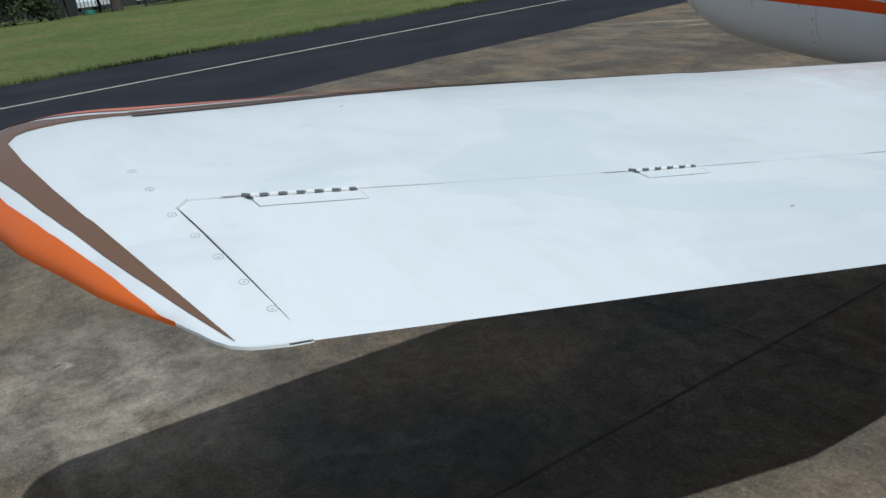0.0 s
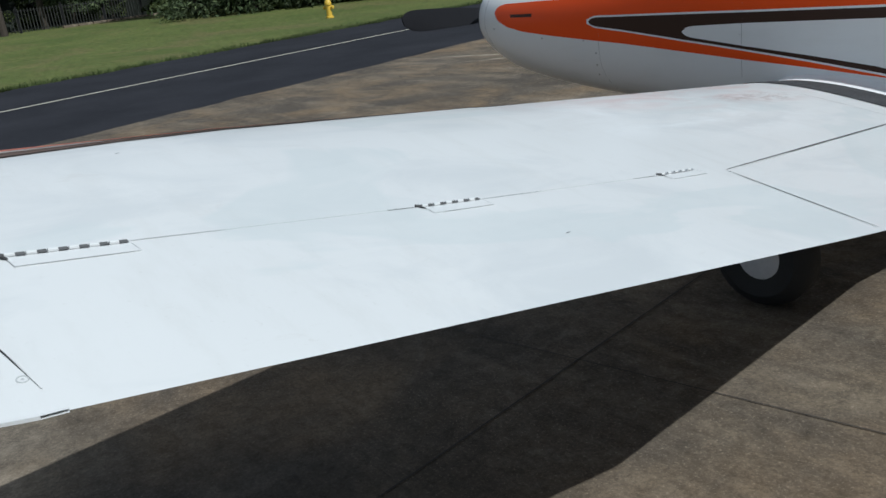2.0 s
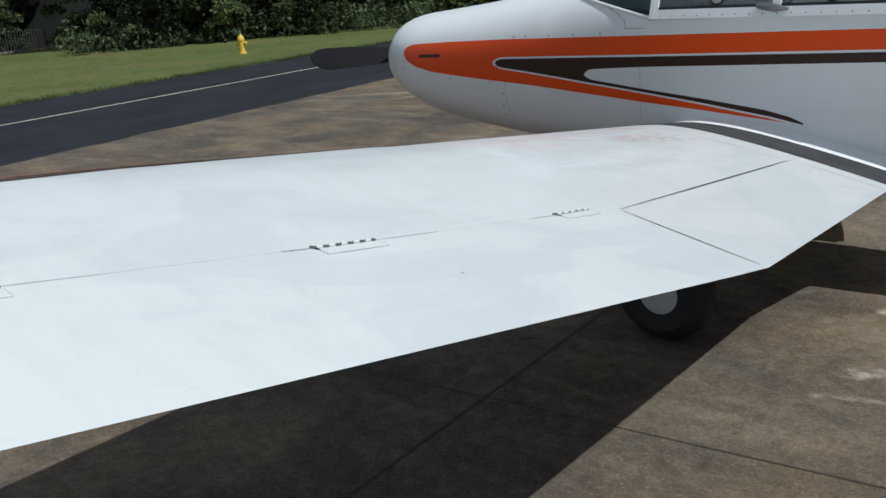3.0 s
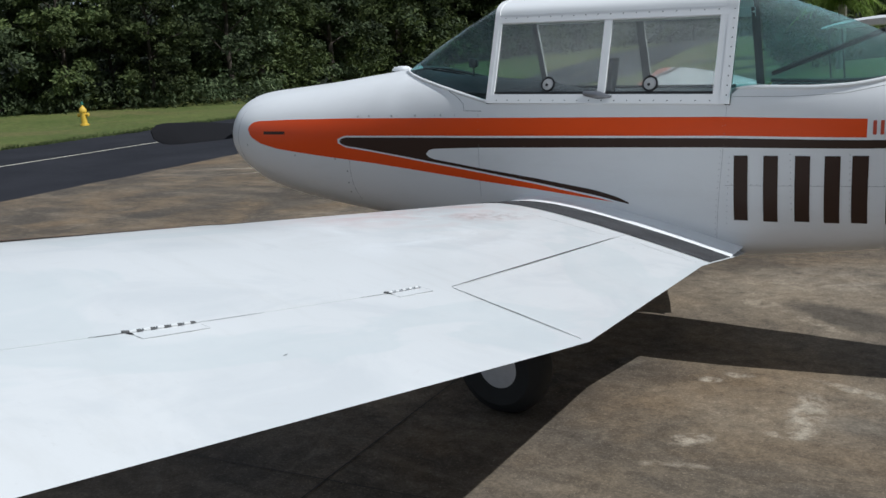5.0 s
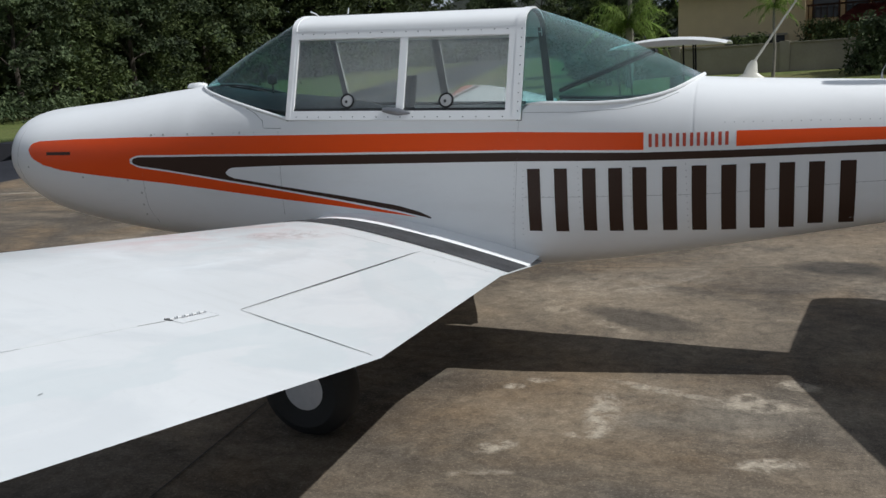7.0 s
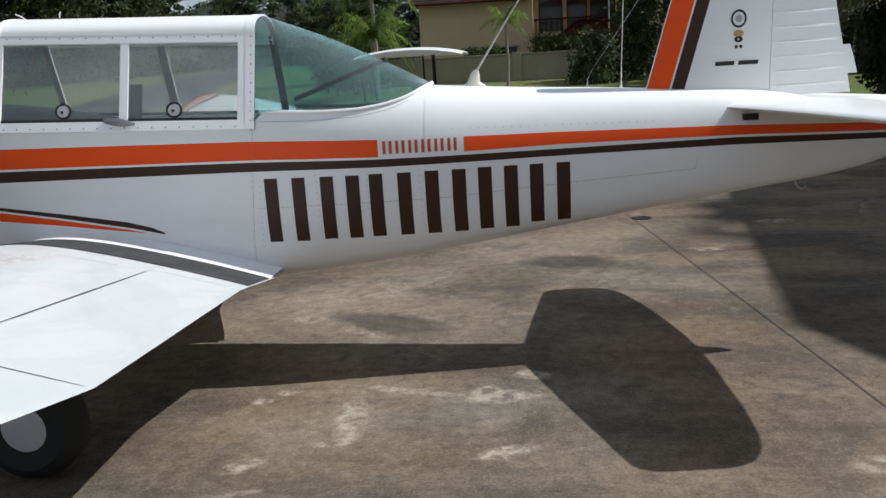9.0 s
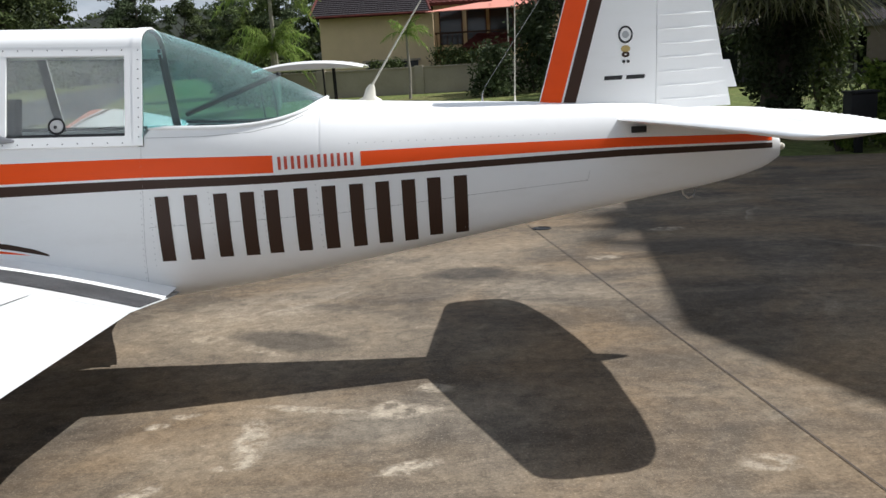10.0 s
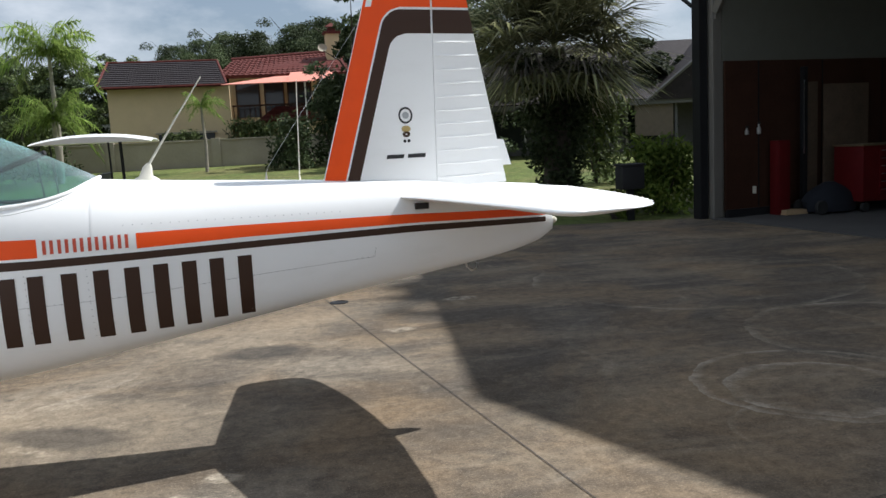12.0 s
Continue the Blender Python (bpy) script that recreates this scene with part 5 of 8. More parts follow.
bm = bmesh.new()
tube(bm, [(1.735, 0, 1.245), (1.735, 0, 1.29), (1.75, 0, 1.74)], 0.004, 6, [0.008, 0.003, 0.0022])
part("vertical_aerial", bm, PLASTIC_WHITE, aircraft)
bm = bmesh.new()
tube(bm, [(1.575, 0, 1.262), (1.575, 0, 1.30), (1.59, 0, 1.335), (1.86, 0, 1.72), (2.10, 0, 2.05)], 0.0009, 6, [0.008, 0.0022, 0.0009, 0.0009, 0.0009])
part("wire_aerial", bm, METAL, aircraft)

# rudder ribs, tab and emblem
for k in range(11):
    z = 1.232 + k * 0.0665
    bm = bmesh.new()
    for sgn in (-1, 1):
        rows = []
        for t in np.linspace(0.0, 1.0, 10):
            x = lerp(RUD_H(z) + 0.012, RUD_TE(z) - 0.006, t)
            y = fin_thick(x, z)
            e = min(1, t * 12, (1 - t) * 4)
            rows.append([(x, sgn * y, z - 0.0045), (x, sgn * (y + 0.0034 * e), z - 0.0025), (x, sgn * (y + 0.0034 * e), z + 0.0015), (x, sgn * y, z + 0.006)])
        grid(bm, rows)
    bmesh.ops.recalc_face_normals(bm, faces=bm.faces)
    part("rib", bm, WHITE, RUDDER)
bm = bmesh.new()
rows = []
for z, x0, x1 in ((1.405, 2.748, 2.790), (1.40, 2.750, 2.794), (1.28, 2.775, 2.830), (1.272, 2.778, 2.832)):
    rows.append([(x0, -0.004, z), (x1, -0.003, z), (x1, 0.003, z), (x0, 0.004, z)])
vs = grid(bm, rows, closed_v=True)
bm.faces.new(vs[0])
bm.faces.new(vs[-1])
bmesh.ops.recalc_face_normals(bm, faces=bm.faces)
part("trim_tab", bm, WHITE, RUDDER)


def emblem():
    cx, cz = 2.252, 1.545

    def blob(dx, dz, w, h, material, lift=0.0022, hole=0.01):
        bm = bmesh.new()
        n = 20
        outer = []
        for k in range(n):
            a = 2 * math.pi * k / n
            outer.append((cx + dx + w * math.cos(a), cz + dz + h * math.sin(a)))
        inner = [(cx + dx + w * hole * math.cos(2 * math.pi * k / n), cz + dz + h * hole * math.sin(2 * math.pi * k / n)) for k in range(n)]
        p = lambda q: (q[0], -(fin_thick(q[0], q[1]) + lift), q[1])
        grid(bm, [[p(q) for q in outer], [p(q) for q in inner]], closed_v=True)
        part("emblem_shape", bm, material, FIN)
    blob(0, 0, 0.037, 0.041, BLACK_TRIM, hole=0.76)
    blob(0, 0, 0.017, 0.017, simple("emblem_grey", (0.4, 0.41, 0.42), 0.5), hole=0.01)
    blob(0, -0.066, 0.024, 0.016, simple("emblem_tan", (0.45, 0.33, 0.12), 0.5), hole=0.01)
    blob(0, -0.092, 0.020, 0.014, BROWN, hole=0.3)
    blob(-0.010, -0.125, 0.008, 0.008, BLACK_TRIM, hole=0.01)
    blob(0.012, -0.125, 0.008, 0.008, BLACK_TRIM, hole=0.01)
    for x0, x1 in ((2.142, 2.232), (2.252, 2.346)):
        bm = bmesh.new()
        rows = []
        for x in np.linspace(x0, x1, 5):
            rows.append([(x, -(fin_thick(x, 1.34) + 0.0022), 1.337), (x + 0.004, -(fin_thick(x, 1.35) + 0.0022), 1.356)])
        grid(bm, rows)
        part("name_bar", bm, BLACK_TRIM, FIN)


emblem()

# the hinge line between tailplane and elevators
for sgn in (-1, 1):
    bm = bmesh.new()
    rows = []
    for k in range(25):
        y = sgn * lerp(0.14, 0.98, k / 24)
        row = []
        for d in (-0.0012, 0.0012):
            x = S_TE(y) - 0.36 + d
            c = (x - S_LE(abs(y))) / (S_TE(y) - S_LE(abs(y)))
            row.append(STAB_YAW @ Vector((x, y, STAB_Z(y) + 0.55 * naca(c, 0.09, 0)[0] + 0.0015)))
        rows.append(row)
    grid(bm, rows)
    part("hinge_line", bm, PALE, STAB)

# elevator ribs that make the rear edge of the tailplane toothed
for sgn in (-1, 1):
    bm = bmesh.new()
    for k in range(17):
        y = sgn * (0.17 + k * 0.058)
        a, b = S_TE(y) - 0.34, S_TE(y) + 0.002
        rows = []
        for t in np.linspace(0, 1, 8):
            x = lerp(a, b, t)
            c = (x - S_LE(abs(y))) / (S_TE(y) - S_LE(abs(y)))
            z = STAB_Z(y) + 0.55 * naca(min(1, c), 0.09, 0)[0]
            e = min(1, t * 8)
            rows.append([STAB_YAW @ Vector(p) for p in ((x, y - 0.010, z), (x, y, z + 0.0045 * e), (x, y + 0.010, z))])
        grid(bm, rows)
    bmesh.ops.recalc_face_normals(bm, faces=bm.faces)
    part("elevator_ribs", bm, WHITE, STAB)

# ---------------------------------------------------------------- wing fittings
def on_wing(x, y, lift=0.0):
    c = (x - table(y, WY, LE_X)) / (table(y, WY, TE_X) - table(y, WY, LE_X))
    return Vector((x, -y, wing_pt(y, min(1, max(0, c)))[1] + lift))


def wing_line(pts, material, w, parent, name="panel_line", lift=0.0012):
    bm = bmesh.new()
    rows = []
    P = []
    for (x0, y0), (x1, y1) in zip(pts, pts[1:]):
        P += [(lerp(x0, x1, i / 12), lerp(y0, y1, i / 12)) for i in range(12)]
    P.append(pts[-1])
    for i, (x, y) in enumerate(P):
        a, b = P[max(0, i - 1)], P[min(len(P) - 1, i + 1)]
        d = Vector((b[0] - a[0], b[1] - a[1])).normalized()
        k = math.sin(math.pi * (i + 0.3) / (len(P) - 0.4)) ** 0.4
        rows.append([on_wing(x - d.y * w / 2 * k, y + d.x * w / 2 * k, lift), on_wing(x + d.y * w / 2 * k, y - d.x * w / 2 * k, lift)])
    grid(bm, rows)
    for f in bm.faces:
        if f.normal.z < 0:
            f.normal_flip()
    part(name, bm, material, parent)


DARK_LINE = simple("dark_gap", (0.03, 0.03, 0.032), 0.9)
SLOT_GREY = simple("hinge_slot_grey", (0.11, 0.11, 0.11), 0.9)
FAINT = simple("faint_gap", (0.33, 0.34, 0.35), 0.8)
wing_line([(-0.008, 4.309), (0.278, 4.257)], DARK_LINE, 0.0015, WING_L, lift=0.005)
wing_line([(-0.033, 4.245), (-0.033, 4.215)], DARK_LINE, 0.002, WING_L)
wing_line([(-0.033, 4.05), (-0.031, 3.90)], FAINT, 0.0018, WING_L)
wing_line([(-0.030, 3.60), (-0.030, 3.53)], DARK_LINE, 0.002, WING_L)
wing_line([(-0.029, 3.38), (-0.028, 3.22)], FAINT, 0.002, WING_L)
wing_line([(-0.028, 2.93), (-0.027, 2.83)], GREY_LINE, 0.002, WING_L)
wing_line([(-0.62, 1.13), (-0.24, 1.10)], GREY_LINE, 0.0025, WING_L)
wing_line([(-0.20, 1.045), (0.10, 1.035)], GREY_LINE, 0.0025, WING_L)
wing_line([(-0.228, 1.10), (-0.005, 2.60)], DARK_LINE, 0.0045, WING_L)
wing_line([(0.0, 2.606), (0.39, 2.657)], DARK_LINE, 0.004, WING_L)


def hinge(y0, y1, x0, n, slots, up=0.0):
    """A short piano hinge let into the wing: leaf, knuckles and slots, and a pin end."""
    h = part("aileron_hinge", bmesh.new(), WING_WHITE, WING_L, "white-painted hinge with dark slots")
    bm = bmesh.new()
    m = 10
    a = [on_wing(x0 + 0.006, lerp(y0, y1, i / m), up + 0.0014) for i in range(m + 1)]
    b = [on_wing(x0 + 0.034, lerp(y0 - 0.004, y1 - 0.004, i / m), up + 0.0014) for i in range(m + 1)]
    lo = [p - Vector((0, 0, 0.0016)) for p in b]
    grid(bm, [a, b, lo])
    bmesh.ops.recalc_face_normals(bm, faces=bm.faces)
    part("hinge_leaf", bm, WING_WHITE, h)
    step = (y0 - y1) / n
    for k in range(n):
        ya = y0 - step * k
        bm = bmesh.new()
        tube(bm, [on_wing(x0, ya - 0.02 * step, up + 0.0018), on_wing(x0, ya - step * 0.50, up + 0.0018)], 0.0034, 8)
        part("hinge_knuckle", bm, WING_WHITE, h)
        bm = bmesh.new()
        P = [on_wing(x0 - 0.0055, ya - step * 0.53, up + 0.0022), on_wing(x0 - 0.0055, ya - step, up + 0.0022), on_wing(x0 + 0.004, ya - step, up + 0.0022), on_wing(x0 + 0.004, ya - step * 0.53, up + 0.0022)]
        bm.faces.new([bm.verts.new(p) for p in P])
        part("hinge_slot", bm, slots, h)
    bm = bmesh.new()
    tube(bm, [on_wing(x0 - 0.004, y0 + 0.010, up + 0.002), on_wing(x0, y0, up + 0.002)], 0.0028, 8)
    part("hinge_pin", bm, SLOT_GREY, h)
    bm = bmesh.new()
    P = [on_wing(x0 + 0.002, y0 + 0.009, up + 0.0019), on_wing(x0 + 0.002, y0 - 0.002, up + 0.0019), on_wing(x0 + 0.013, y0 - 0.003, up + 0.0019), on_wing(x0 + 0.009, y0 + 0.003, up + 0.0019)]
    bm.faces.new([bm.verts.new(p) for p in P])
    part("hinge_notch", bm, DARK_LINE, h)
    for q in ([(x0 + 0.0345, y0 - 0.004), (x0 + 0.0345, y1 - 0.004)], [(x0 + 0.006, y1 - 0.001), (x0 + 0.034, y1 - 0.005)]):
        wing_line(q, FAINT, 0.0012, h, "leaf_edge", up + 0.0019)


hinge(4.205, 4.045, -0.030, 6, SLOT_GREY)
hinge(3.525, 3.385, -0.030, 5, SLOT_GREY)
hinge(2.828, 2.700, -0.030, 5, FAINT)

SCREW = simple("worn_screw_heads", (0.50, 0.51, 0.51), 0.5)
TIP_SCREWS = [(-0.143, 4.339), (-0.073, 4.329), (0.013, 4.319), (0.075, 4.305), (0.133, 4.293), (0.194, 4.281), (0.254, 4.268)]
for x, y in TIP_SCREWS:
    u = (y - tip_in(x)) / (table(x, XO, YO) - tip_in(x))
    bm = bmesh.new()
    p = tip_pt(x, u, True) if u > 0 else (x, y, on_wing(x, y)[2])
    q = lambda ax, ay: Vector(tip_pt(ax, (ay - tip_in(ax)) / (table(ax, XO, YO) - tip_in(ax)), True)) if u > 0.04 else on_wing(ax, min(ay, 4.29)) * Vector((1, -1, 1))
    nrm = (q(x + 0.008, y) - q(x - 0.008, y)).cross(q(x, y + 0.004) - q(x, y - 0.004))
    nrm = Vector((nrm.x, -nrm.y, nrm.z)).normalized()
    face = nrm.to_track_quat("Z", "X").to_matrix().to_4x4()
    at = Matrix.Translation((p[0], -p[1], p[2])) @ face
    grid(bm, [[at @ Vector((r * math.cos(k * math.pi / 8), r * math.sin(k * math.pi / 8), z)) for k in range(16)] for r, z in ((0.0066, 0.0), (0.0064, 0.0008), (0.0054, 0.0008), (0.0050, 0.0))], closed_v=True)
    grid(bm, [[at @ Vector((r * math.cos(k * math.pi / 8), r * math.sin(k * math.pi / 8), 0.0005)) for k in range(16)] for r in (0.0018, 0.0002)], closed_v=True)
    part("tip_screw", bm, SCREW, WING_L)
bm = bmesh.new()
rnd = random.Random(5)
for x, y in [(-0.62, 1.55), (-0.64, 1.45), (-0.60, 1.36), (-0.58, 1.30), (-0.45, 3.9), (-0.1, 1.2), (0.16, 3.35), (0.07, 1.06), (-0.66, 1.62), (-0.63, 1.27)]:
    p = on_wing(x, y, 0.0012)
    bm.faces.new([bm.verts.new(p + Vector((0.003 * math.cos(a) * rnd.uniform(0.5, 1.2), 0.006 * math.sin(a) * rnd.uniform(0.5, 1.2), 0))) for a in np.linspace(0, 2 * math.pi, 8)[:-1]])
part("paint_chips", bm, FAINT, WING_L)["kind"] = "stuff"


def fillet(sgn, root):
    bm = bmesh.new()
    rows = []
    for k in range(45):
        x = lerp(-1.02, 0.118, k / 44)
        y0 = 0.628
        c = min(1.0, max(0.0, (x - table(y0, WY, LE_X)) / (table(y0, WY, TE_X) - table(y0, WY, LE_X))))
        z0 = wing_pt(y0, c)[1] + 0.003
        rise_ = lerp(0.022, 0.040, min(1, k / 20)) * (1.0 if k < 36 else lerp(1.0, 0.15, (k - 36) / 8))
        z2 = z0 + rise_
        y2 = side_y(x, z2) + 0.002
        r = []
        for j in range(9):
            t = j / 8
            y = (1 - t) ** 2 * y0 + 2 * t * (1 - t) * (y2 + 0.018) + t * t * y2
            z = (1 - t) ** 2 * z0 + 2 * t * (1 - t) * (z0 + 0.004) + t * t * z2
            r.append((x, sgn * y, z))
        rows.append([(x, sgn * 0.648, z0 - 0.006)] + r)
    grid(bm, rows)
    bmesh.ops.recalc_face_normals(bm, faces=bm.faces)
    f = part("root_fillet", bm, WHITE, root, "white curved fillet between wing and body")
    bm = bmesh.new()
    tube(bm, [rows[k][-1] for k in range(0, 45, 2)], 0.0022, 5)
    part("fillet_seam", bm, GREY_LINE, f)


fillet(-1, WING_L)
fillet(1, WING_R)


# the body narrows and its middle line drifts to port between the firewall and the tail
MID_X = [-3.0, -2.2, -1.25, 0.0, 0.5, 0.95, 1.45, 1.93, 2.3]
MID_Y = [0.0, -0.055, -0.125, -0.14, -0.14, -0.12, -0.08, -0.035, 0.0]
PAD_Y = [0.0, 0.0, 0.0, 0.0, 0.035, 0.055, 0.04, 0.02, 0.0]


def settle(ob):
    """Moves a body part's skin onto the drifting middle line."""
    for v in ob.data.vertices:
        w = max(0.05, smooth_table(min(3.03, max(-3.40, v.co.x)), BX, BW))
        mid, pad = (smooth_table(v.co.x, MID_X, t) if -3.0 < v.co.x < 2.3 else 0.0 for t in (MID_Y, PAD_Y))
        v.co.y = mid + v.co.y * (w + mid + pad) / w
    for c in ob.children:
        settle(c)


for ob in aircraft.children:
    if ob not in (WING_L, WING_R, FIN, RUDDER, STAB) and ob.name.split(".")[0] not in ("vertical_aerial", "wire_aerial", "tail_light", "tie_down_ring", "nose_cap"):
        settle(ob)

# the hull stands a hand's width nearer the wing's tip than its lines were drawn
HULL_AT = Vector((1.35, -4.26, 1.407))
HULL = Matrix.Translation(HULL_AT) @ Matrix.Scale(0.985, 4) @ Matrix.Translation(-HULL_AT)
for ob in aircraft.children:
    if ob not in (WING_L, WING_R, FIN, RUDDER):
        ob.matrix_basis = HULL @ ob.matrix_basis


# ---------------------------------------------------------------- undercarriage and propeller
def wheel(name, x, y, r, width, leg_top, label=""):
    g = part(name, bmesh.new(), RUBBER, aircraft, label)
    m = Matrix.Translation((x, y, r)) @ Matrix.Rotation(radians(90), 4, "X")
    bm = bmesh.new()
    w = width / 2
    lathe(bm, [(r * 0.42, -w * 0.8), (r * 0.75, -w), (r * 0.93, -w * 0.75), (r, -w * 0.35), (r, w * 0.35), (r * 0.93, w * 0.75), (r * 0.75, w), (r * 0.42, w * 0.8)], 36, m)
    part("tyre", bm, RUBBER, g)
    bm = bmesh.new()
    lathe(bm, [(0.01, -w * 0.9), (r * 0.34, -w * 0.88), (r * 0.43, -w * 0.80), (r * 0.43, w * 0.80), (r * 0.34, w * 0.88), (0.01, w * 0.9)], 28, m)
    part("hub", bm, HUB, g, "plain pale wheel disc")
    bm = bmesh.new()
    tube(bm, [(x, y, r), (x - 0.02, y + (0.10 if y < 0 else -0.10 if y > 0 else 0.10), r + 0.02), (x - 0.03, y + (0.11 if y < 0 else -0.11 if y > 0 else 0.10), leg_top)], 0.028, 10)
    part("leg", bm, METAL, g)
    bm = bmesh.new()
    tube(bm, [(x + 0.05, y + 0.08, r * 1.1), (x + 0.13, y + 0.09, r * 1.5), (x + 0.06, y + 0.10, r * 2.4)], 0.010, 6)
    part("brake_hose", bm, BLACK_TRIM, g)


wheel("main_wheel", -0.53, -1.52, 0.205, 0.15, 0.66, "main wheel with black tyre under the wing")
wheel("main_wheel", -0.92, 1.08, 0.205, 0.15, 0.66)
wheel("nose_wheel", -2.35, 0.0, 0.18, 0.13, 0.62)

PROPELLER = part("propeller", bmesh.new(), PROP, aircraft, "two-bladed matt black propeller stopped level")
bm = bmesh.new()
lathe(bm, [(0.10, 0.0), (0.12, 0.03), (0.12, 0.10), (0.10, 0.18), (0.05, 0.25), (0.01, 0.275)], 24, Matrix.Translation((-3.39, 0, 1.05)) @ Matrix.Rotation(radians(-90), 4, "Y"))
part("spinner", bm, WHITE, PROPELLER)
for sgn in (-1, 1):
    bm = bmesh.new()
    rows = []
    for t in np.linspace(0, 1, 16):
        y = sgn * lerp(0.06, 0.92, t)
        w = table(t, [0.0, 0.15, 0.35, 0.85, 0.97, 1.0], [0.045, 0.075, 0.088, 0.080, 0.062, 0.030])
        tw = radians(lerp(62, 20, t))
        th = lerp(0.022, 0.006, t)
        zc = 1.05 + (y * -0.045 if sgn < 0 else y * -0.045)
        row = []
        for k in range(12):
            a = 2 * math.pi * k / 12
            u, v = w * math.cos(a), th * math.sin(a)
            row.append((-3.50 + u * math.sin(tw) * -1 * sgn * -1 + v * math.cos(tw), y, zc + u * math.cos(tw) - v * math.sin(tw)))
        rows.append(row)
    vs = grid(bm, rows, closed_v=True)
    bm.faces.new(vs[0])
    bm.faces.new(vs[-1])
    bmesh.ops.recalc_face_normals(bm, faces=bm.faces)
    part("blade", bm, PROP, PROPELLER)


# ---------------------------------------------------------------- hangar
HX0, HY0, HY1, EAVE, RIDGE_Y, RIDGE_Z = 8.3, -4.52, 7.34, 5.36, 1.41, 7.27
HANGAR_TURN = 7.3
HANGAR = Matrix.Translation((HX0, HY1, 0)) @ Matrix.Rotation(radians(HANGAR_TURN), 4, "Z") @ Matrix.Translation((-HX0, -HY1, 0))   # in line with the apron's joints


def roof_z(y):
    return RIDGE_Z - 0.313 * abs(y - RIDGE_Y)


def hangar():
    h = thing("hangar", "metal-clad hangar with open front and dark interior", "hangar", HANGAR @ pose(HX0, RIDGE_Y, 0))
    inv = Matrix.Translation((-HX0, -RIDGE_Y, 0))

    def add(name, bm, material, label="", parent=h):
        bmesh.ops.transform(bm, matrix=inv, verts=bm.verts)
        return part(name, bm, material, parent, label, smooth=False)
    X1 = 20.0
    bm = bmesh.new()
    box(bm, HX0, X1, HY1, HY1 + 0.15, 0, EAVE)
    add("side_wall", bm, METAL_WALL)
    bm = bmesh.new()
    box(bm, HX0, X1, HY0 - 0.15, HY0, 0, EAVE)
    add("side_wall", bm, METAL_WALL)
    bm = bmesh.new()
    box(bm, X1, X1 + 0.15, HY0 - 0.15, HY1 + 0.15, 0, EAVE + 1.75)
    add("back_wall", bm, METAL_WALL)
    bm = bmesh.new()
    for s in (-1, 1):
        y0, y1 = RIDGE_Y, RIDGE_Y + s * 6.15
        rows = [[(x, y, roof_z(y) + d) for y in (y0, y1)] for d in (0.0, 0.12) for x in ((HX0 - 0.25, X1 + 0.3) if d == 0 else (X1 + 0.3, HX0 - 0.25))]
        grid(bm, rows, closed_u=True)
    bmesh.ops.recalc_face_normals(bm, faces=bm.faces)
    add("roof", bm, METAL_WALL)
    bm = bmesh.new()
    vs = []
    for x in (HX0, HX0 + 0.14):
        vs.append([bm.verts.new((x, y, z)) for y, z in ((HY0, 4.10), (HY1, 4.10), (HY1, roof_z(HY1)), (RIDGE_Y, RIDGE_Z), (HY0, roof_z(HY0)))])
    bm.faces.new(vs[0])
    bm.faces.new(list(reversed(vs[1])))
    for i in range(5):
        bm.faces.new((vs[0][i], vs[0][(i + 1) % 5], vs[1][(i + 1) % 5], vs[1][i]))
    bmesh.ops.recalc_face_normals(bm, faces=bm.faces)
    add("gable", bm, METAL_WALL, "tan metal gable over the doorway")
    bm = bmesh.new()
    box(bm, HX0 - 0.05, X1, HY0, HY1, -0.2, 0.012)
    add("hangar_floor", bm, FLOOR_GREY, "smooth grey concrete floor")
    bm = bmesh.new()
    box(bm, HX0 - 0.02, HX0 + 0.03, HY1 - 0.05, HY1 + 0.05, 0, 4.10, 0.006)
    add("door_jamb", bm, METAL_WALL, "pale sheet-metal jamb")
    bm = bmesh.new()
    box(bm, HX0 - 0.17, HX0 - 0.03, HY1 + 0.07, HY1 + 0.25, 0, 4.9, 0.01)
    add("door_post", bm, STEEL_BLACK, "black steel door post")
    bm = bmesh.new()
    tube(bm, [(HX0 - 0.12, HY1 + 0.30, 3.18), (HX0 - 0.12, HY1 + 1.6, 4.0)], 0.03, 8)
    add("stay", bm, STEEL_BLACK)
    bm = bmesh.new()
    tube(bm, [(HX0 + 0.02, HY1 - 0.06, 3.05), (HX0 + 0.02, HY1 - 0.62, 3.72)], 0.07, 4)
    tube(bm, [(HX0 + 0.02, HY1 - 0.02, 2.95), (HX0 + 0.02, HY1 - 0.02, 4.09)], 0.05, 4)
    add("corner_brace", bm, METAL_WALL, "pale sheet-metal corner brace")
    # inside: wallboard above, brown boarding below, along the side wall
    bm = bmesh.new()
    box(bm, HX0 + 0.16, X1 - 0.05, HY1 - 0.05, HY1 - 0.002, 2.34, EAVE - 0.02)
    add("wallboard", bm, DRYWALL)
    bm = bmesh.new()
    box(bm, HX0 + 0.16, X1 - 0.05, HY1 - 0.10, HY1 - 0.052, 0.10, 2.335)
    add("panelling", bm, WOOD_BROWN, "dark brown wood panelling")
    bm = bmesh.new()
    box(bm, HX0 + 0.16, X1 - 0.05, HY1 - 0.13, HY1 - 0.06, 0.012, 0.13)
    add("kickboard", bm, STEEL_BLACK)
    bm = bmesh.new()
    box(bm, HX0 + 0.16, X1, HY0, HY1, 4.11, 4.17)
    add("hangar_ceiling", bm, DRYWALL)
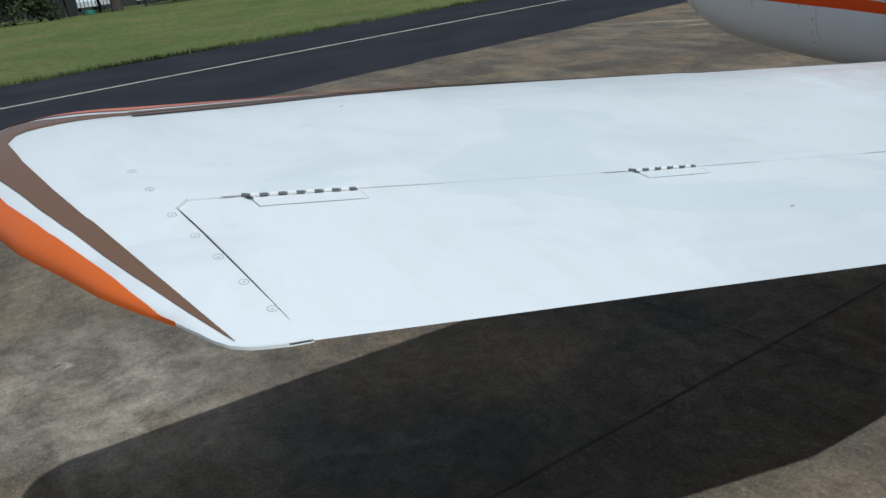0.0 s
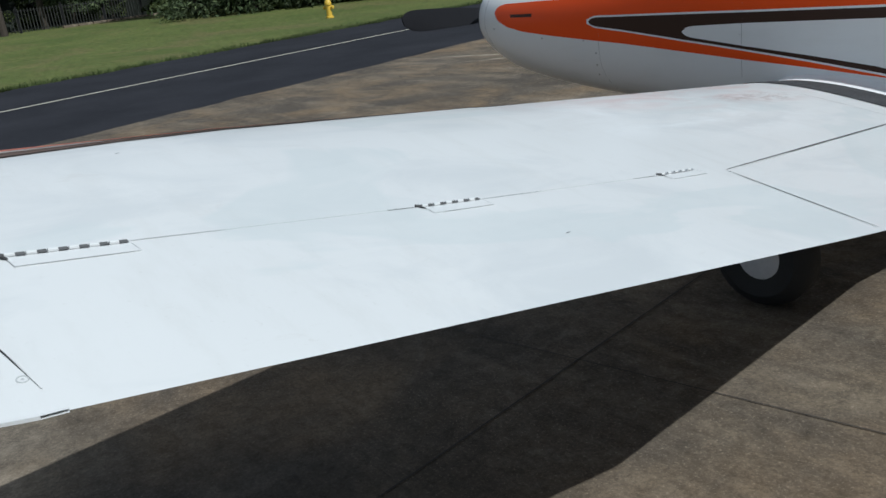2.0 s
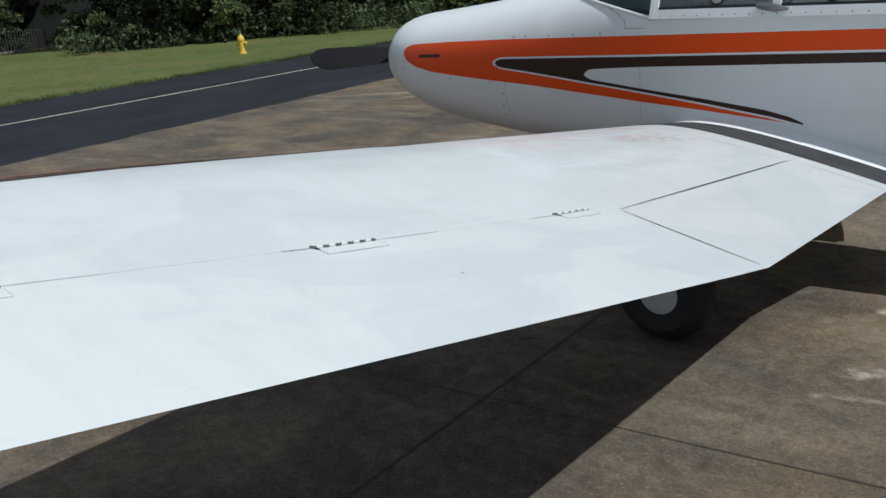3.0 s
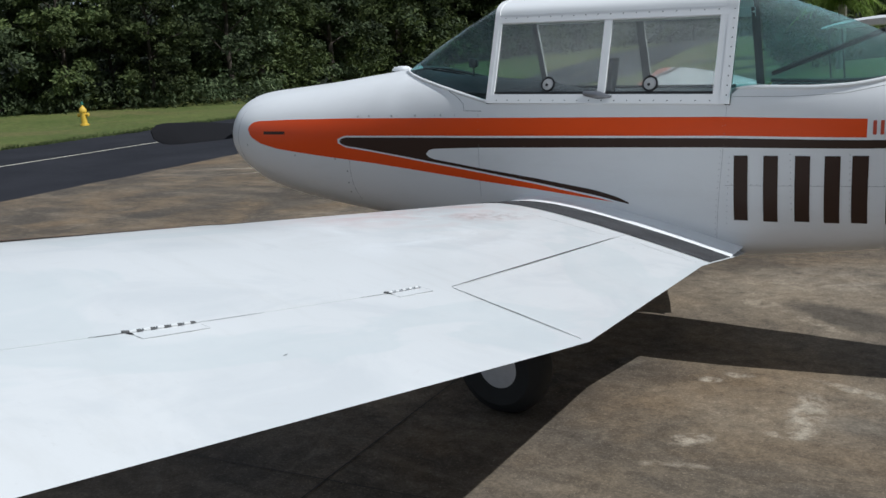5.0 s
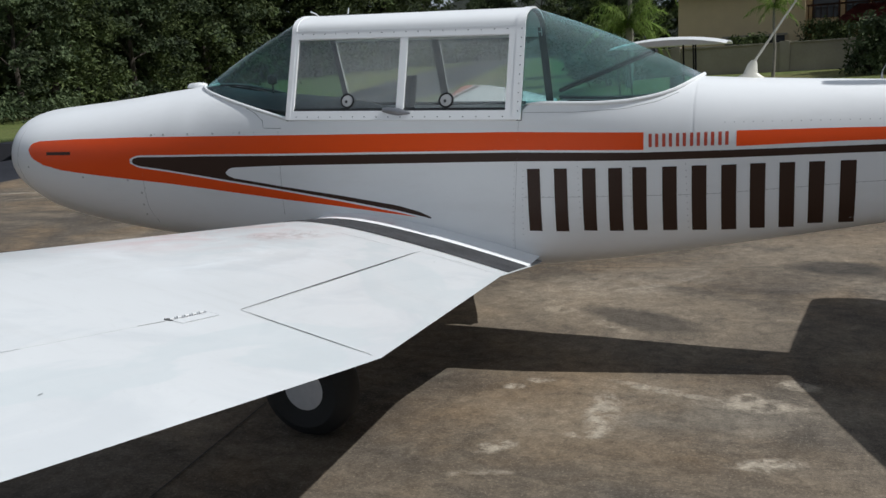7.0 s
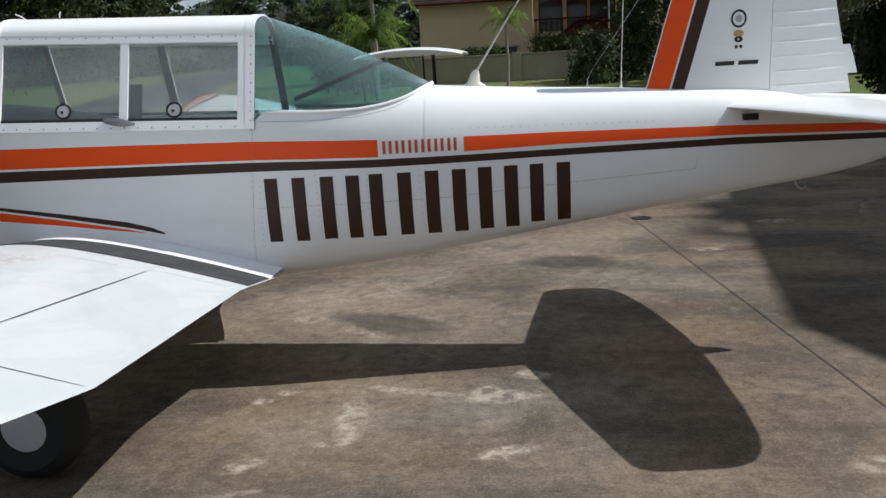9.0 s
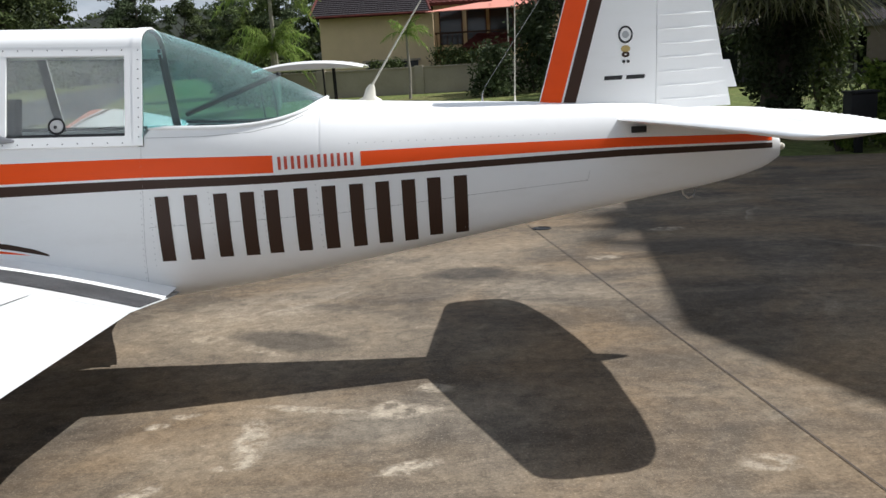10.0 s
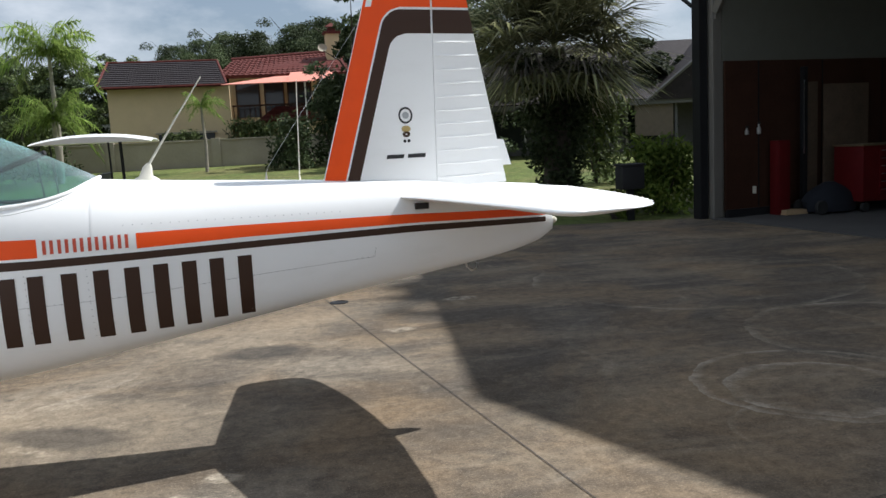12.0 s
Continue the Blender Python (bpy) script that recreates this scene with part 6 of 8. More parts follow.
    # rails that show as the boards' joints
    for k in range(10):
        bm = bmesh.new()
        x = HX0 + 0.75 + k * 1.22
        box(bm, x, x + 0.02, HY1 - 0.108, HY1 - 0.101, 0.13, 2.33)
        add("joint_strip", bm, STEEL_BLACK)
    return h


hangar()


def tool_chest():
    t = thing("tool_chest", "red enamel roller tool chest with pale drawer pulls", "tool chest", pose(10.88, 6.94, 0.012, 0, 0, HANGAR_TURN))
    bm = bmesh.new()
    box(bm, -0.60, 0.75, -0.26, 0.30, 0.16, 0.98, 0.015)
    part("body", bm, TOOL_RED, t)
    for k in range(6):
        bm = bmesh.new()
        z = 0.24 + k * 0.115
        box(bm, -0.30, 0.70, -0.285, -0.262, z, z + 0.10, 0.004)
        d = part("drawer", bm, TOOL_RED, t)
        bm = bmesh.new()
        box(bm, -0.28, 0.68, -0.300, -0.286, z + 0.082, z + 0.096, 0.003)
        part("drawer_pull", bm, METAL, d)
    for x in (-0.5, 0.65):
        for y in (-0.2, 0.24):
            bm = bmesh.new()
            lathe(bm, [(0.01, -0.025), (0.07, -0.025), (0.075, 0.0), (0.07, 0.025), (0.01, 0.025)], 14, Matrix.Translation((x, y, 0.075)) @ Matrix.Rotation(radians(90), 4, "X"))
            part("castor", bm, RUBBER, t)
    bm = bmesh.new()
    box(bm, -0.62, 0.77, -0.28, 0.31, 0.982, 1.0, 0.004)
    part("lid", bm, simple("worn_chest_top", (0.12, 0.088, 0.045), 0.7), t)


tool_chest()


def crate_things():
    c = thing("cardboard_box", "small brown cardboard carton on the floor", "box", pose(9.48, 7.084, 0.012, 0, 0, HANGAR_TURN))
    bm = bmesh.new()
    box(bm, -0.20, 0.20, -0.10, 0.10, 0, 0.07, 0.004)
    part("carton", bm, CARD, c)
    bm = bmesh.new()
    box(bm, -0.20, -0.002, -0.102, 0.102, 0.071, 0.075)
    part("flap", bm, CARD, c)
    c = thing("red_cabinet", "narrow red metal locker against the panelling", "locker", pose(9.33, 7.176, 0.012, 0, 0, HANGAR_TURN))
    bm = bmesh.new()
    box(bm, -0.11, 0.11, -0.08, 0.10, 0.0, 1.12, 0.01)
    part("body", bm, TOOL_RED, c)
    bm = bmesh.new()
    box(bm, -0.10, 0.10, -0.096, -0.081, 0.03, 1.09, 0.004)
    part("door", bm, TOOL_RED, c)
    c = thing("covered_mower", "dark wheeled machine under a navy cloth", "machine", pose(10.06, 7.019, 0.012, 0, 0, HANGAR_TURN))
    bm = bmesh.new()
    rnd = random.Random(8)
    rows = []
    for z, r in ((0.03, 0.42), (0.18, 0.44), (0.30, 0.38), (0.40, 0.22), (0.46, 0.08)):
        rows.append([(r * math.cos(a) * rnd.uniform(0.9, 1.08), 0.7 * r * math.sin(a) * rnd.uniform(0.9, 1.08), z) for a in np.linspace(0, 2 * math.pi, 19)[:-1]])
    vs = grid(bm, rows, closed_v=True)
    bm.faces.new(vs[-1])
    part("cloth", bm, BLUE_TARP, c)
    for s in (-1, 1):
        bm = bmesh.new()
        lathe(bm, [(0.01, -0.03), (0.10, -0.03), (0.105, 0), (0.10, 0.03), (0.01, 0.03)], 16, Matrix.Translation((-0.36, s * 0.22, 0.105)) @ Matrix.Rotation(radians(90), 4, "X"))
        part("wheel", bm, RUBBER, c)
    c = thing("steel_pole", "tall dark steel pole with a bright edge", "pole", pose(9.77, 7.233, 0.012, 0, 0, HANGAR_TURN))
    bm = bmesh.new()
    box(bm, -0.04, 0.04, -0.04, 0.04, 0, 2.2, 0.008)
    part("shaft", bm, STEEL_BLACK, c)
    bm = bmesh.new()
    box(bm, -0.040, -0.025, -0.046, -0.0405, 0.9, 2.0, 0.002)
    part("worn_edge", bm, METAL, c)
    ply = simple("dusty_brown_plywood", (0.085, 0.058, 0.036), 0.8, vary=0.3, scale=3)
    for x, w, h in ((10.02, 0.19, 1.98), (10.68, 0.90, 1.94)):
        c = thing("plywood_board", "tall brown plywood board leaning on the panelling", "board", pose(x, 7.34 + 0.128 * (x - 9.77), 0.012, 0, 0, HANGAR_TURN), "boards by the tool chest")
        bm = bmesh.new()
        box(bm, -w / 2, w / 2, -0.012, 0.012, 0, h, 0.003)
        part("board", bm, ply, c)
    for i, (x, z, h) in enumerate(((8.83, 1.24, 0.10), (9.05, 1.24, 0.15))):
        c = thing("wall_bottle", "small white spray bottle hanging on the panelling", "bottle", pose(x, 7.205 + 0.128 * (x - HX0), z), "bottles on the hangar wall")
        bm = bmesh.new()
        lathe(bm, [(0.028, 0), (0.032, 0.01), (0.032, h * 0.55), (0.014, h * 0.75), (0.014, h)], 12)
        # the bottle's white is lowered too, for the dim interior
        part("bottle", bm, simple("dimmed_white_plastic", (0.28, 0.27, 0.25), 0.5), c)
        bm = bmesh.new()
        box(bm, -0.02, 0.03, -0.012, 0.012, h, h + 0.03, 0.004)
        part("nozzle", bm, PLASTIC_BLACK, c)


crate_things()
bm = bmesh.new()
box(bm, -0.035, 0.035, -0.012, 0.0, -0.055, 0.055, 0.004)
ob = thing("wall_outlet", "cream electrical outlet plate on the panelling", "outlet", pose(8.99, 7.334, 0.40, 0, 0, HANGAR_TURN))
part("plate", bm, PLASTIC_WHITE, ob)

# drain cap beside the joint
dc = thing("drain_cap", "small round dark drain cap in the concrete", "drain", pose(2.20, 3.33, 0.0))
bm = bmesh.new()
lathe(bm, [(0.085, -0.02), (0.085, 0.006), (0.07, 0.008), (0.065, 0.003), (0.004, 0.003)], 20)
part("cap", bm, STEEL_BLACK, dc)


# ---------------------------------------------------------------- plants
def leaf_quads(rnd, centre, r, n, size, flat=0.0, squash=0.8):
    """n leaves scattered in a clump."""
    vs, fs = [], []
    for _ in range(n):
        d = Vector((rnd.gauss(0, 1), rnd.gauss(0, 1), rnd.gauss(0, 1) * squash))
        d = d.normalized() * (r * rnd.random() ** 0.45)
        p = centre + d
        nrm = Vector((rnd.gauss(0, 1), rnd.gauss(0, 1), rnd.gauss(0.5, 1) + flat)).normalized()
        a = nrm.cross(Vector((rnd.gauss(0, 1), rnd.gauss(0, 1), rnd.gauss(0, 1)))).normalized()
        b = nrm.cross(a)
        s = size * rnd.uniform(0.6, 1.35)
        k = len(vs)
        vs += [p - a * s, p + b * s * 0.42 + nrm * s * 0.1, p + a * s, p - b * s * 0.42 + nrm * s * 0.1]
        fs.append((k, k + 1, k + 2, k + 3))
    return vs, fs


def tree(name, seed, height, spread, label, category, leaf, clumps=130, per=28, size=0.17, low=0.12, m=None, group="", trunk_r=0.16):
    """A trunk that forks into limbs and a crown of leaf clumps with gaps."""
    rnd = random.Random(seed)
    t = thing(name, label, category, m, group)
    bm = bmesh.new()
    pts = [Vector((0, 0, -0.3))]
    for k in range(1, 7):
        pts.append(Vector((rnd.uniform(-0.12, 0.12) * k * 0.4, rnd.uniform(-0.12, 0.12) * k * 0.4, height * 0.13 * k)))
    tube(bm, pts, trunk_r, 8, [trunk_r * (1.25 - 0.17 * k) for k in range(7)])
    tips = []
    for k in range(11):
        base = pts[2 + k % 5]
        a = rnd.uniform(0, 2 * math.pi)
        ln = spread * rnd.uniform(0.5, 0.9)
        tip = base + Vector((math.cos(a) * ln, math.sin(a) * ln, height * rnd.uniform(0.05, 0.30)))
        mid = base.lerp(tip, 0.5) + Vector((0, 0, rnd.uniform(0.0, 0.4)))
        tube(bm, [base, mid, tip], 0.05, 6, [trunk_r * 0.30, trunk_r * 0.18, trunk_r * 0.06])
        tips.append(tip)
    part("trunk", bm, BARK, t)
    # boughs: flattened masses of leaves that leave dark gaps between them
    vs, fs = [], []
    boughs = int(clumps * 0.42)
    each = int(clumps * per / boughs)
    for i in range(boughs):
        if i < len(tips):
            c = tips[i] + Vector((rnd.gauss(0, 0.3), rnd.gauss(0, 0.3), rnd.gauss(0, 0.3)))
        else:
            z = rnd.uniform(low, 1.0)
            w = spread * (0.55 + 0.50 * math.sin(math.pi * min(1, 0.15 + z * 0.85))) * (1 - max(0, z - 0.70) * 2.1)
            a, r = rnd.uniform(0, 2 * math.pi), rnd.uniform(0.35, 1.0)
            c = Vector((math.cos(a) * w * r, math.sin(a) * w * r, height * z))
        br = spread * rnd.uniform(0.13, 0.30)
        lean = Vector((c.x, c.y, 0)).normalized() * 0.35
        for _ in range(each):
            d = Vector((rnd.gauss(0, 1), rnd.gauss(0, 1), rnd.gauss(0, 1))).normalized() * br * rnd.random() ** 0.4
            q = c + Vector((d.x, d.y, d.z * 0.5 - 0.28 * (d.x * d.x + d.y * d.y) / br))
            nrm = (Vector((rnd.gauss(0, 0.6), rnd.gauss(0, 0.6), rnd.gauss(0.7, 0.5))) + lean).normalized()
            e1 = nrm.cross(Vector((rnd.gauss(0, 1), rnd.gauss(0, 1), rnd.gauss(0, 1)))).normalized()
            e2 = nrm.cross(e1)
            sz = size * rnd.uniform(0.55, 1.3)
            k = len(vs)
            vs += [q - e1 * sz, q + e2 * sz * 0.42, q + e1 * sz, q - e2 * sz * 0.42]
            fs.append((k, k + 1, k + 2, k + 3))
    raw("crown", vs, fs, leaf, t)
    return t


def shrub(name, seed, w, d, h, label, leaf, clumps=30, per=34, size=0.05, m=None, group="", category="shrub"):
    rnd = random.Random(seed)
    t = thing(name, label, category, m, group)
    bm = bmesh.new()
    for k in range(5):
        a = rnd.uniform(0, 2 * math.pi)
        tube(bm, [(0, 0, -0.1), (math.cos(a) * w * 0.2, math.sin(a) * d * 0.2, h * 0.4), (math.cos(a) * w * 0.4, math.sin(a) * d * 0.4, h * 0.8)], 0.012, 5, [0.02, 0.014, 0.006])
        part("stem", bm, BARK, t)
        bm = bmesh.new()
    bm.free()
    vs, fs = [], []
    for i in range(clumps):
        z = rnd.random()
        a, r = rnd.uniform(0, 2 * math.pi), math.sqrt(rnd.random())
        k2 = 1.0 - 0.45 * z
        c = Vector((math.cos(a) * w / 2 * r * k2, math.sin(a) * d / 2 * r * k2, h * (0.08 + 0.85 * z)))
        v, f = leaf_quads(rnd, c, 0.22 * h * rnd.uniform(0.6, 1.2), per, size)
        k = len(vs)
        vs += v
        fs += [tuple(j + k for j in q) for q in f]
    raw("foliage", vs, fs, leaf, t)
    return t


def at_heading(deg, dist):
    """A spot seen from the camera's place: degrees to the left of +y."""
    a = radians(deg)
    return 1.25 - math.sin(a) * dist, -4.35 + math.cos(a) * dist


def on_ground(x, y, turn=0.0, s=1.0, sz=None):
    m = pose(x, y, rise(x, y) - 0.03, 0, 0, turn)
    return m @ Matrix.Diagonal((s, s, sz or s, 1))


rnd_t = random.Random(21)
WOOD = "trees along the far side of the taxiway"
protos = [
    tree("oak_tree", 1, 9.5, 3.6, "dark green broadleaf tree at the wood's edge", "tree", LEAF_DARK, 230, 66, 0.16, 0.06, on_ground(*at_heading(86, 84)), WOOD),
    tree("oak_tree", 2, 11.0, 4.2, "dark green broadleaf tree at the wood's edge", "tree", LEAF_DARK, 240, 66, 0.17, 0.05, on_ground(*at_heading(79, 86)), WOOD),
    tree("oak_tree", 3, 8.5, 3.2, "mid green broadleaf tree at the wood's edge", "tree", LEAF_MID, 220, 66, 0.15, 0.04, on_ground(*at_heading(71, 78)), WOOD),
    tree("oak_tree", 4, 10.0, 3.8, "dark olive broadleaf tree at the wood's edge", "tree", LEAF_MID, 230, 66, 0.16, 0.05, on_ground(*at_heading(66, 60)), WOOD),
]
hd = 62.0
i = 0
while hd > 14.0:
    for row, (d0, sc) in enumerate(((52, 0.88), (60, 1.05))):
        far = table(hd, [14, 24, 30, 36, 42, 48], [185, 155, 128, 106, 86, d0]) / d0
        dist = (d0 + rnd_t.uniform(-2.5, 2.5)) * far
        x, y = at_heading(hd + rnd_t.uniform(-1.2, 1.2) + row * 1.6, dist)
        s = sc * rnd_t.uniform(0.85, 1.12) * far * table(hd, [14, 22, 28, 34], [0.5, 0.52, 0.75, 1.0])
        copy_thing(protos[i % 4], on_ground(x, y, rnd_t.uniform(0, 360), s, s * rnd_t.uniform(0.9, 1.1)))
        i += 1
    hd -= 3.1
# behind the cars and the fence, and round towards the houses
for hd2, d, s in ((93, 75, 1.0), (99, 78, 1.1), (75, 82, 1.05), (69, 84, 1.1), (83, 86, 1.15), (73.2, 70.5, 0.8)):
    x, y = at_heading(hd2, d)
    copy_thing(protos[i % 4], on_ground(x, y, rnd_t.uniform(0, 360), s))
    i += 1
for hd2, d, s in ((12.6, 60, 0.66), (11.2, 60, 0.66), (13, 72, 0.85), (9.6, 60, 0.68), (7.4, 58, 0.72)):
    x, y = at_heading(hd2, d)
    copy_thing(protos[i % 4], on_ground(x, y, rnd_t.uniform(0, 360), s))
    i += 1
# round crowns behind the house
round_tree = tree("shade_tree", 5, 9.5, 3.9, "round dense dark green tree behind the house", "tree", LEAF_DARK, 380, 90, 0.095, 0.22, on_ground(*at_heading(-5.6, 68)), "trees behind the house")
for hd2, d, s in ((4.9, 57, 0.62), (3.6, 60, 0.76), (1.9, 56, 0.76), (0.2, 59, 0.82), (-1.4, 56, 0.80), (-4.0, 58, 0.86), (-6.6, 58, 0.84), (-8.8, 60, 0.95), (-11.0, 60, 0.95)):
    x, y = at_heading(hd2, d)
    copy_thing(round_tree, on_ground(x, y, rnd_t.uniform(0, 360), s))
    i += 1


def conifer(seed, height, spread, m, label):
    """A cedar: a straight trunk and drooping boughs in uneven tiers."""
    rnd = random.Random(seed)
    t = thing("cedar_tree", label, "tree", m, "cedars in the wood")
    bm = bmesh.new()
    tube(bm, [(0, 0, -0.3), (0.05, 0, height * 0.5), (0, 0.05, height)], 0.15, 8, [0.20, 0.12, 0.02])
    part("trunk", bm, BARK, t)
    vs, fs = [], []
    for k in range(150):
        u = (k / 150) ** 0.9
        z = lerp(0.25, height * 0.97, u)
        a = k * 2.39 + rnd.uniform(-0.3, 0.3)
        ln = spread * (1 - u) ** 0.75 * rnd.uniform(0.55, 1.1) + 0.15
        d = Vector((math.cos(a), math.sin(a), 0))
        for q in range(7):
            w = (q + 1) / 7
            c = Vector((0, 0, z)) + d * ln * w + Vector((0, 0, 0.25 * ln * w - 0.42 * ln * w * w))
            v, f = leaf_quads(rnd, c, 0.13 * ln + 0.12, 16, 0.11, 0.8, 0.45)
            j = len(vs)
            vs += v
            fs += [tuple(e + j for e in g) for g in f]
    raw("crown", vs, fs, LEAF_MID, t)
    return t


cedar = conifer(71, 9.5, 3.3, on_ground(*at_heading(41.6, 80.0), 0, 1.65), "green cedar with drooping boughs before darker trees")
for hd2, d, s in ((47.0, 60.0, 0.95), (38.0, 96.0, 1.7), (31.0, 118.0, 2.0), (26.5, 138.0, 2.1)):
    x, y = at_heading(hd2, d)
    copy_thing(cedar, on_ground(x, y, hd2 * 31, s))
# two unseen trees, placed to fill out the shadow's edge on the apron
tall = tree("tall_tree", 12, 22.9, 5.0, "unseen tall tree behind the hangar, added for its shadow", "tree", LEAF_DARK, 420, 60, 0.22, 0.5, on_ground(23.0, 7.0), "trees behind the hangar", trunk_r=0.4)
copy_thing(tall, on_ground(22.8, 10.4, 140, 1.0))
for hd2, d, s in ((83.1, 59.0, 0.72), (77.2, 61.0, 0.5), (74.9, 70.0, 0.55), (79.4, 80.0, 0.62), (71.6, 74.0, 0.6)):
    tagged(copy_thing(tall, on_ground(*at_heading(hd2, d), hd2 * 47, s)), "dark tree with a bare lower trunk by the fence", "tree", "trees by the fence")
# unseen trees added behind the camera, for dark reflections in the glass
for k in range(16):
    x, y = -60 + k * 8.0 + rnd_t.uniform(-2, 2), -52 + rnd_t.uniform(-4, 4)
    copy_thing(protos[k % 4], on_ground(x, y, rnd_t.uniform(0, 360), rnd_t.uniform(0.5, 0.7)))


def undergrowth():
    """The belt of low bushes along the wood's foot, too many to count."""
    rnd = random.Random(31)
    vs, fs = [], []
    for k in range(230):
        hd3 = rnd.uniform(46, 68)
        x, y = at_heading(hd3, 47.5 + rnd.uniform(0, 5))
        z = rise(x, y) + rnd.uniform(0.1, 1.5) ** 1.2 * rnd.random()
        v, f = leaf_quads(rnd, Vector((x, y, z + 0.1)), rnd.uniform(0.5, 1.0), 24, 0.15)
        j = len(vs)
        vs += v
        fs += [tuple(q + j for q in g) for g in f]
    ob = raw("undergrowth", vs, fs, LEAF_DARK)
    tagged(ob, "tangled low green undergrowth below the trees", "undergrowth", kind="stuff")


undergrowth()
hedge = shrub("hedge_shrub", 57, 5.0, 2.4, 3.0, "dense dark green shrub beside the refuse bins", LEAF_DARK, 90, 60, 0.12, on_ground(*at_heading(88.9, 55.5), 90), "shrubs by the fence")
copy_thing(hedge, on_ground(*at_heading(92.6, 54.0), 60, 1.05))


def verge_grass():
    """Ragged tufts that lean over the taxiway's edges, too many to count."""
    rnd = random.Random(37)
    vs, fs = [], []
    for edge, out, y0, y1, count in ((18.9, 1, -8.0, 42.0, 2600), (9.85, -1, 9.2, 40.0, 500)):
        for k in range(count):
            y = rnd.uniform(y0, y1)
            off = edge + out * (abs(rnd.gauss(0.10, 0.16)) - 0.10) + 0.07 * math.sin(y * 2.1) + 0.05 * math.sin(y * 5.3)
            x = road_x(off, y)
            h = rnd.uniform(0.05, 0.16)
            for b in range(7):
                a = rnd.uniform(0, 2 * math.pi)
                p = Vector((x + rnd.gauss(0, 0.07), y + rnd.gauss(0, 0.07), rise(x, y) - 0.035))
                w = Vector((math.cos(a), math.sin(a), 0)) * 0.013
                tip = p + Vector((rnd.gauss(0, 0.06), rnd.gauss(0, 0.06), h * rnd.uniform(0.7, 1.2)))
                j = len(vs)
                vs += [p - w, p + w, tip]
                fs.append((j, j + 1, j + 2))
    tagged(raw("verge_grass", vs, fs, LEAF_MID), "ragged grass tufts along the asphalt's edge", "grass", kind="stuff")


verge_grass()


def wood_shade_sheet():
    """A dark upright sheet; the shade inside the wood is put into its colour."""
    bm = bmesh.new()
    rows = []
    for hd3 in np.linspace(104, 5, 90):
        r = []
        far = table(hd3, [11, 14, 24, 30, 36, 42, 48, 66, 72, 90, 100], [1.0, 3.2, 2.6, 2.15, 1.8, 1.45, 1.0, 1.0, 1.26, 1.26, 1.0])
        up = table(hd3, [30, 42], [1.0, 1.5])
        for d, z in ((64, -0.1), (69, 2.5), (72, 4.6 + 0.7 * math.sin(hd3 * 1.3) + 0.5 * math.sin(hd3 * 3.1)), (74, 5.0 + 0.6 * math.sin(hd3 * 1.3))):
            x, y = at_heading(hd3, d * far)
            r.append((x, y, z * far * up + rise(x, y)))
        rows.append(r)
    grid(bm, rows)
    tagged(part("backdrop", bm, simple("deep_wood_shade", (0.010, 0.014, 0.008), 0.95, vary=0.5, scale=0.8)), "dark sheet standing for the wood's shade behind the trees", "woodland", kind="structure")


wood_shade_sheet()


PALM_BARK = simple("pale_ringed_palm_bark", (0.26, 0.235, 0.195), 0.85, vary=0.3, scale=7, bumpy=0.5)


def queen_palm(seed, h, crown, m, label, fronds=26, leaf=LEAF_PALM, thick=0.13):
    rnd = random.Random(seed)
    t = thing("queen_palm", label, "palm", m, "feather palms")
    bm = bmesh.new()
    tube(bm, [(0, 0, -0.3), (0.05, 0, h * 0.4), (0, 0.03, h * 0.75), (0, 0, h)], 0.12, 10, [thick * q for q in (1.3, 1.05, 0.9, 0.7)])
    part("trunk", bm, PALM_BARK, t)
    for k in range(fronds):
        vs, fs = [], []
        a = 2.4 * k + rnd.uniform(-0.25, 0.25)
        el = lerp(-0.35, 1.30, (k + 0.5) / fronds) + rnd.uniform(-0.1, 0.1)
        ln = crown * rnd.uniform(0.8, 1.1)
        d = Vector((math.cos(a), math.sin(a), 0))
        prev = None
        for q in range(44):
            u = q / 43
            p = Vector((0, 0, h - 0.05)) + d * (ln * u * math.cos(el * (1 - 0.3 * u))) + Vector((0, 0, ln * (math.sin(el) * u - (0.42 + 0.12 * (1.4 - el)) * u ** 2.6)))
            side = d.cross(Vector((0, 0, 1)))
            for s in (-1, 1):
                L = crown * 0.34 * math.sin(math.pi * min(0.97, 0.12 + u * 0.86)) * rnd.uniform(0.8, 1.15)
                r = rnd.uniform(-0.9, 1.3)
                tip = p + side * s * L * 0.85 * math.cos(r) + d * L * rnd.uniform(0.2, 0.6) - Vector((0, 0, L * (0.85 * math.sin(r) + 0.2)))
                w = d * (crown * 0.012)
                j = len(vs)
                vs += [p - w, p + w, tip]
                fs.append((j, j + 1, j + 2))
            if prev is not None:
                j = len(vs)
                o = Vector((0, 0, 0.012))
                vs += [prev - o, p - o, p + o, prev + o]
                fs.append((j, j + 1, j + 2, j + 3))
            prev = p
        raw("frond", vs, fs, leaf, t)
    return t


queen_palm(41, 4.25, 2.05, on_ground(*at_heading(10.65, 31.0)), "tall slender feather palm in the neighbour's garden", 22, thick=0.075)
queen_palm(42, 2.1, 1.6, on_ground(*at_heading(10.75, 29.6)), "short arching feather palm below a taller one", 22, thick=0.09)
queen_palm(43, 2.35, 0.95, on_ground(*at_heading(2.06, 31.0)), "thin young feather palm in front of the house", 14, thick=0.05)


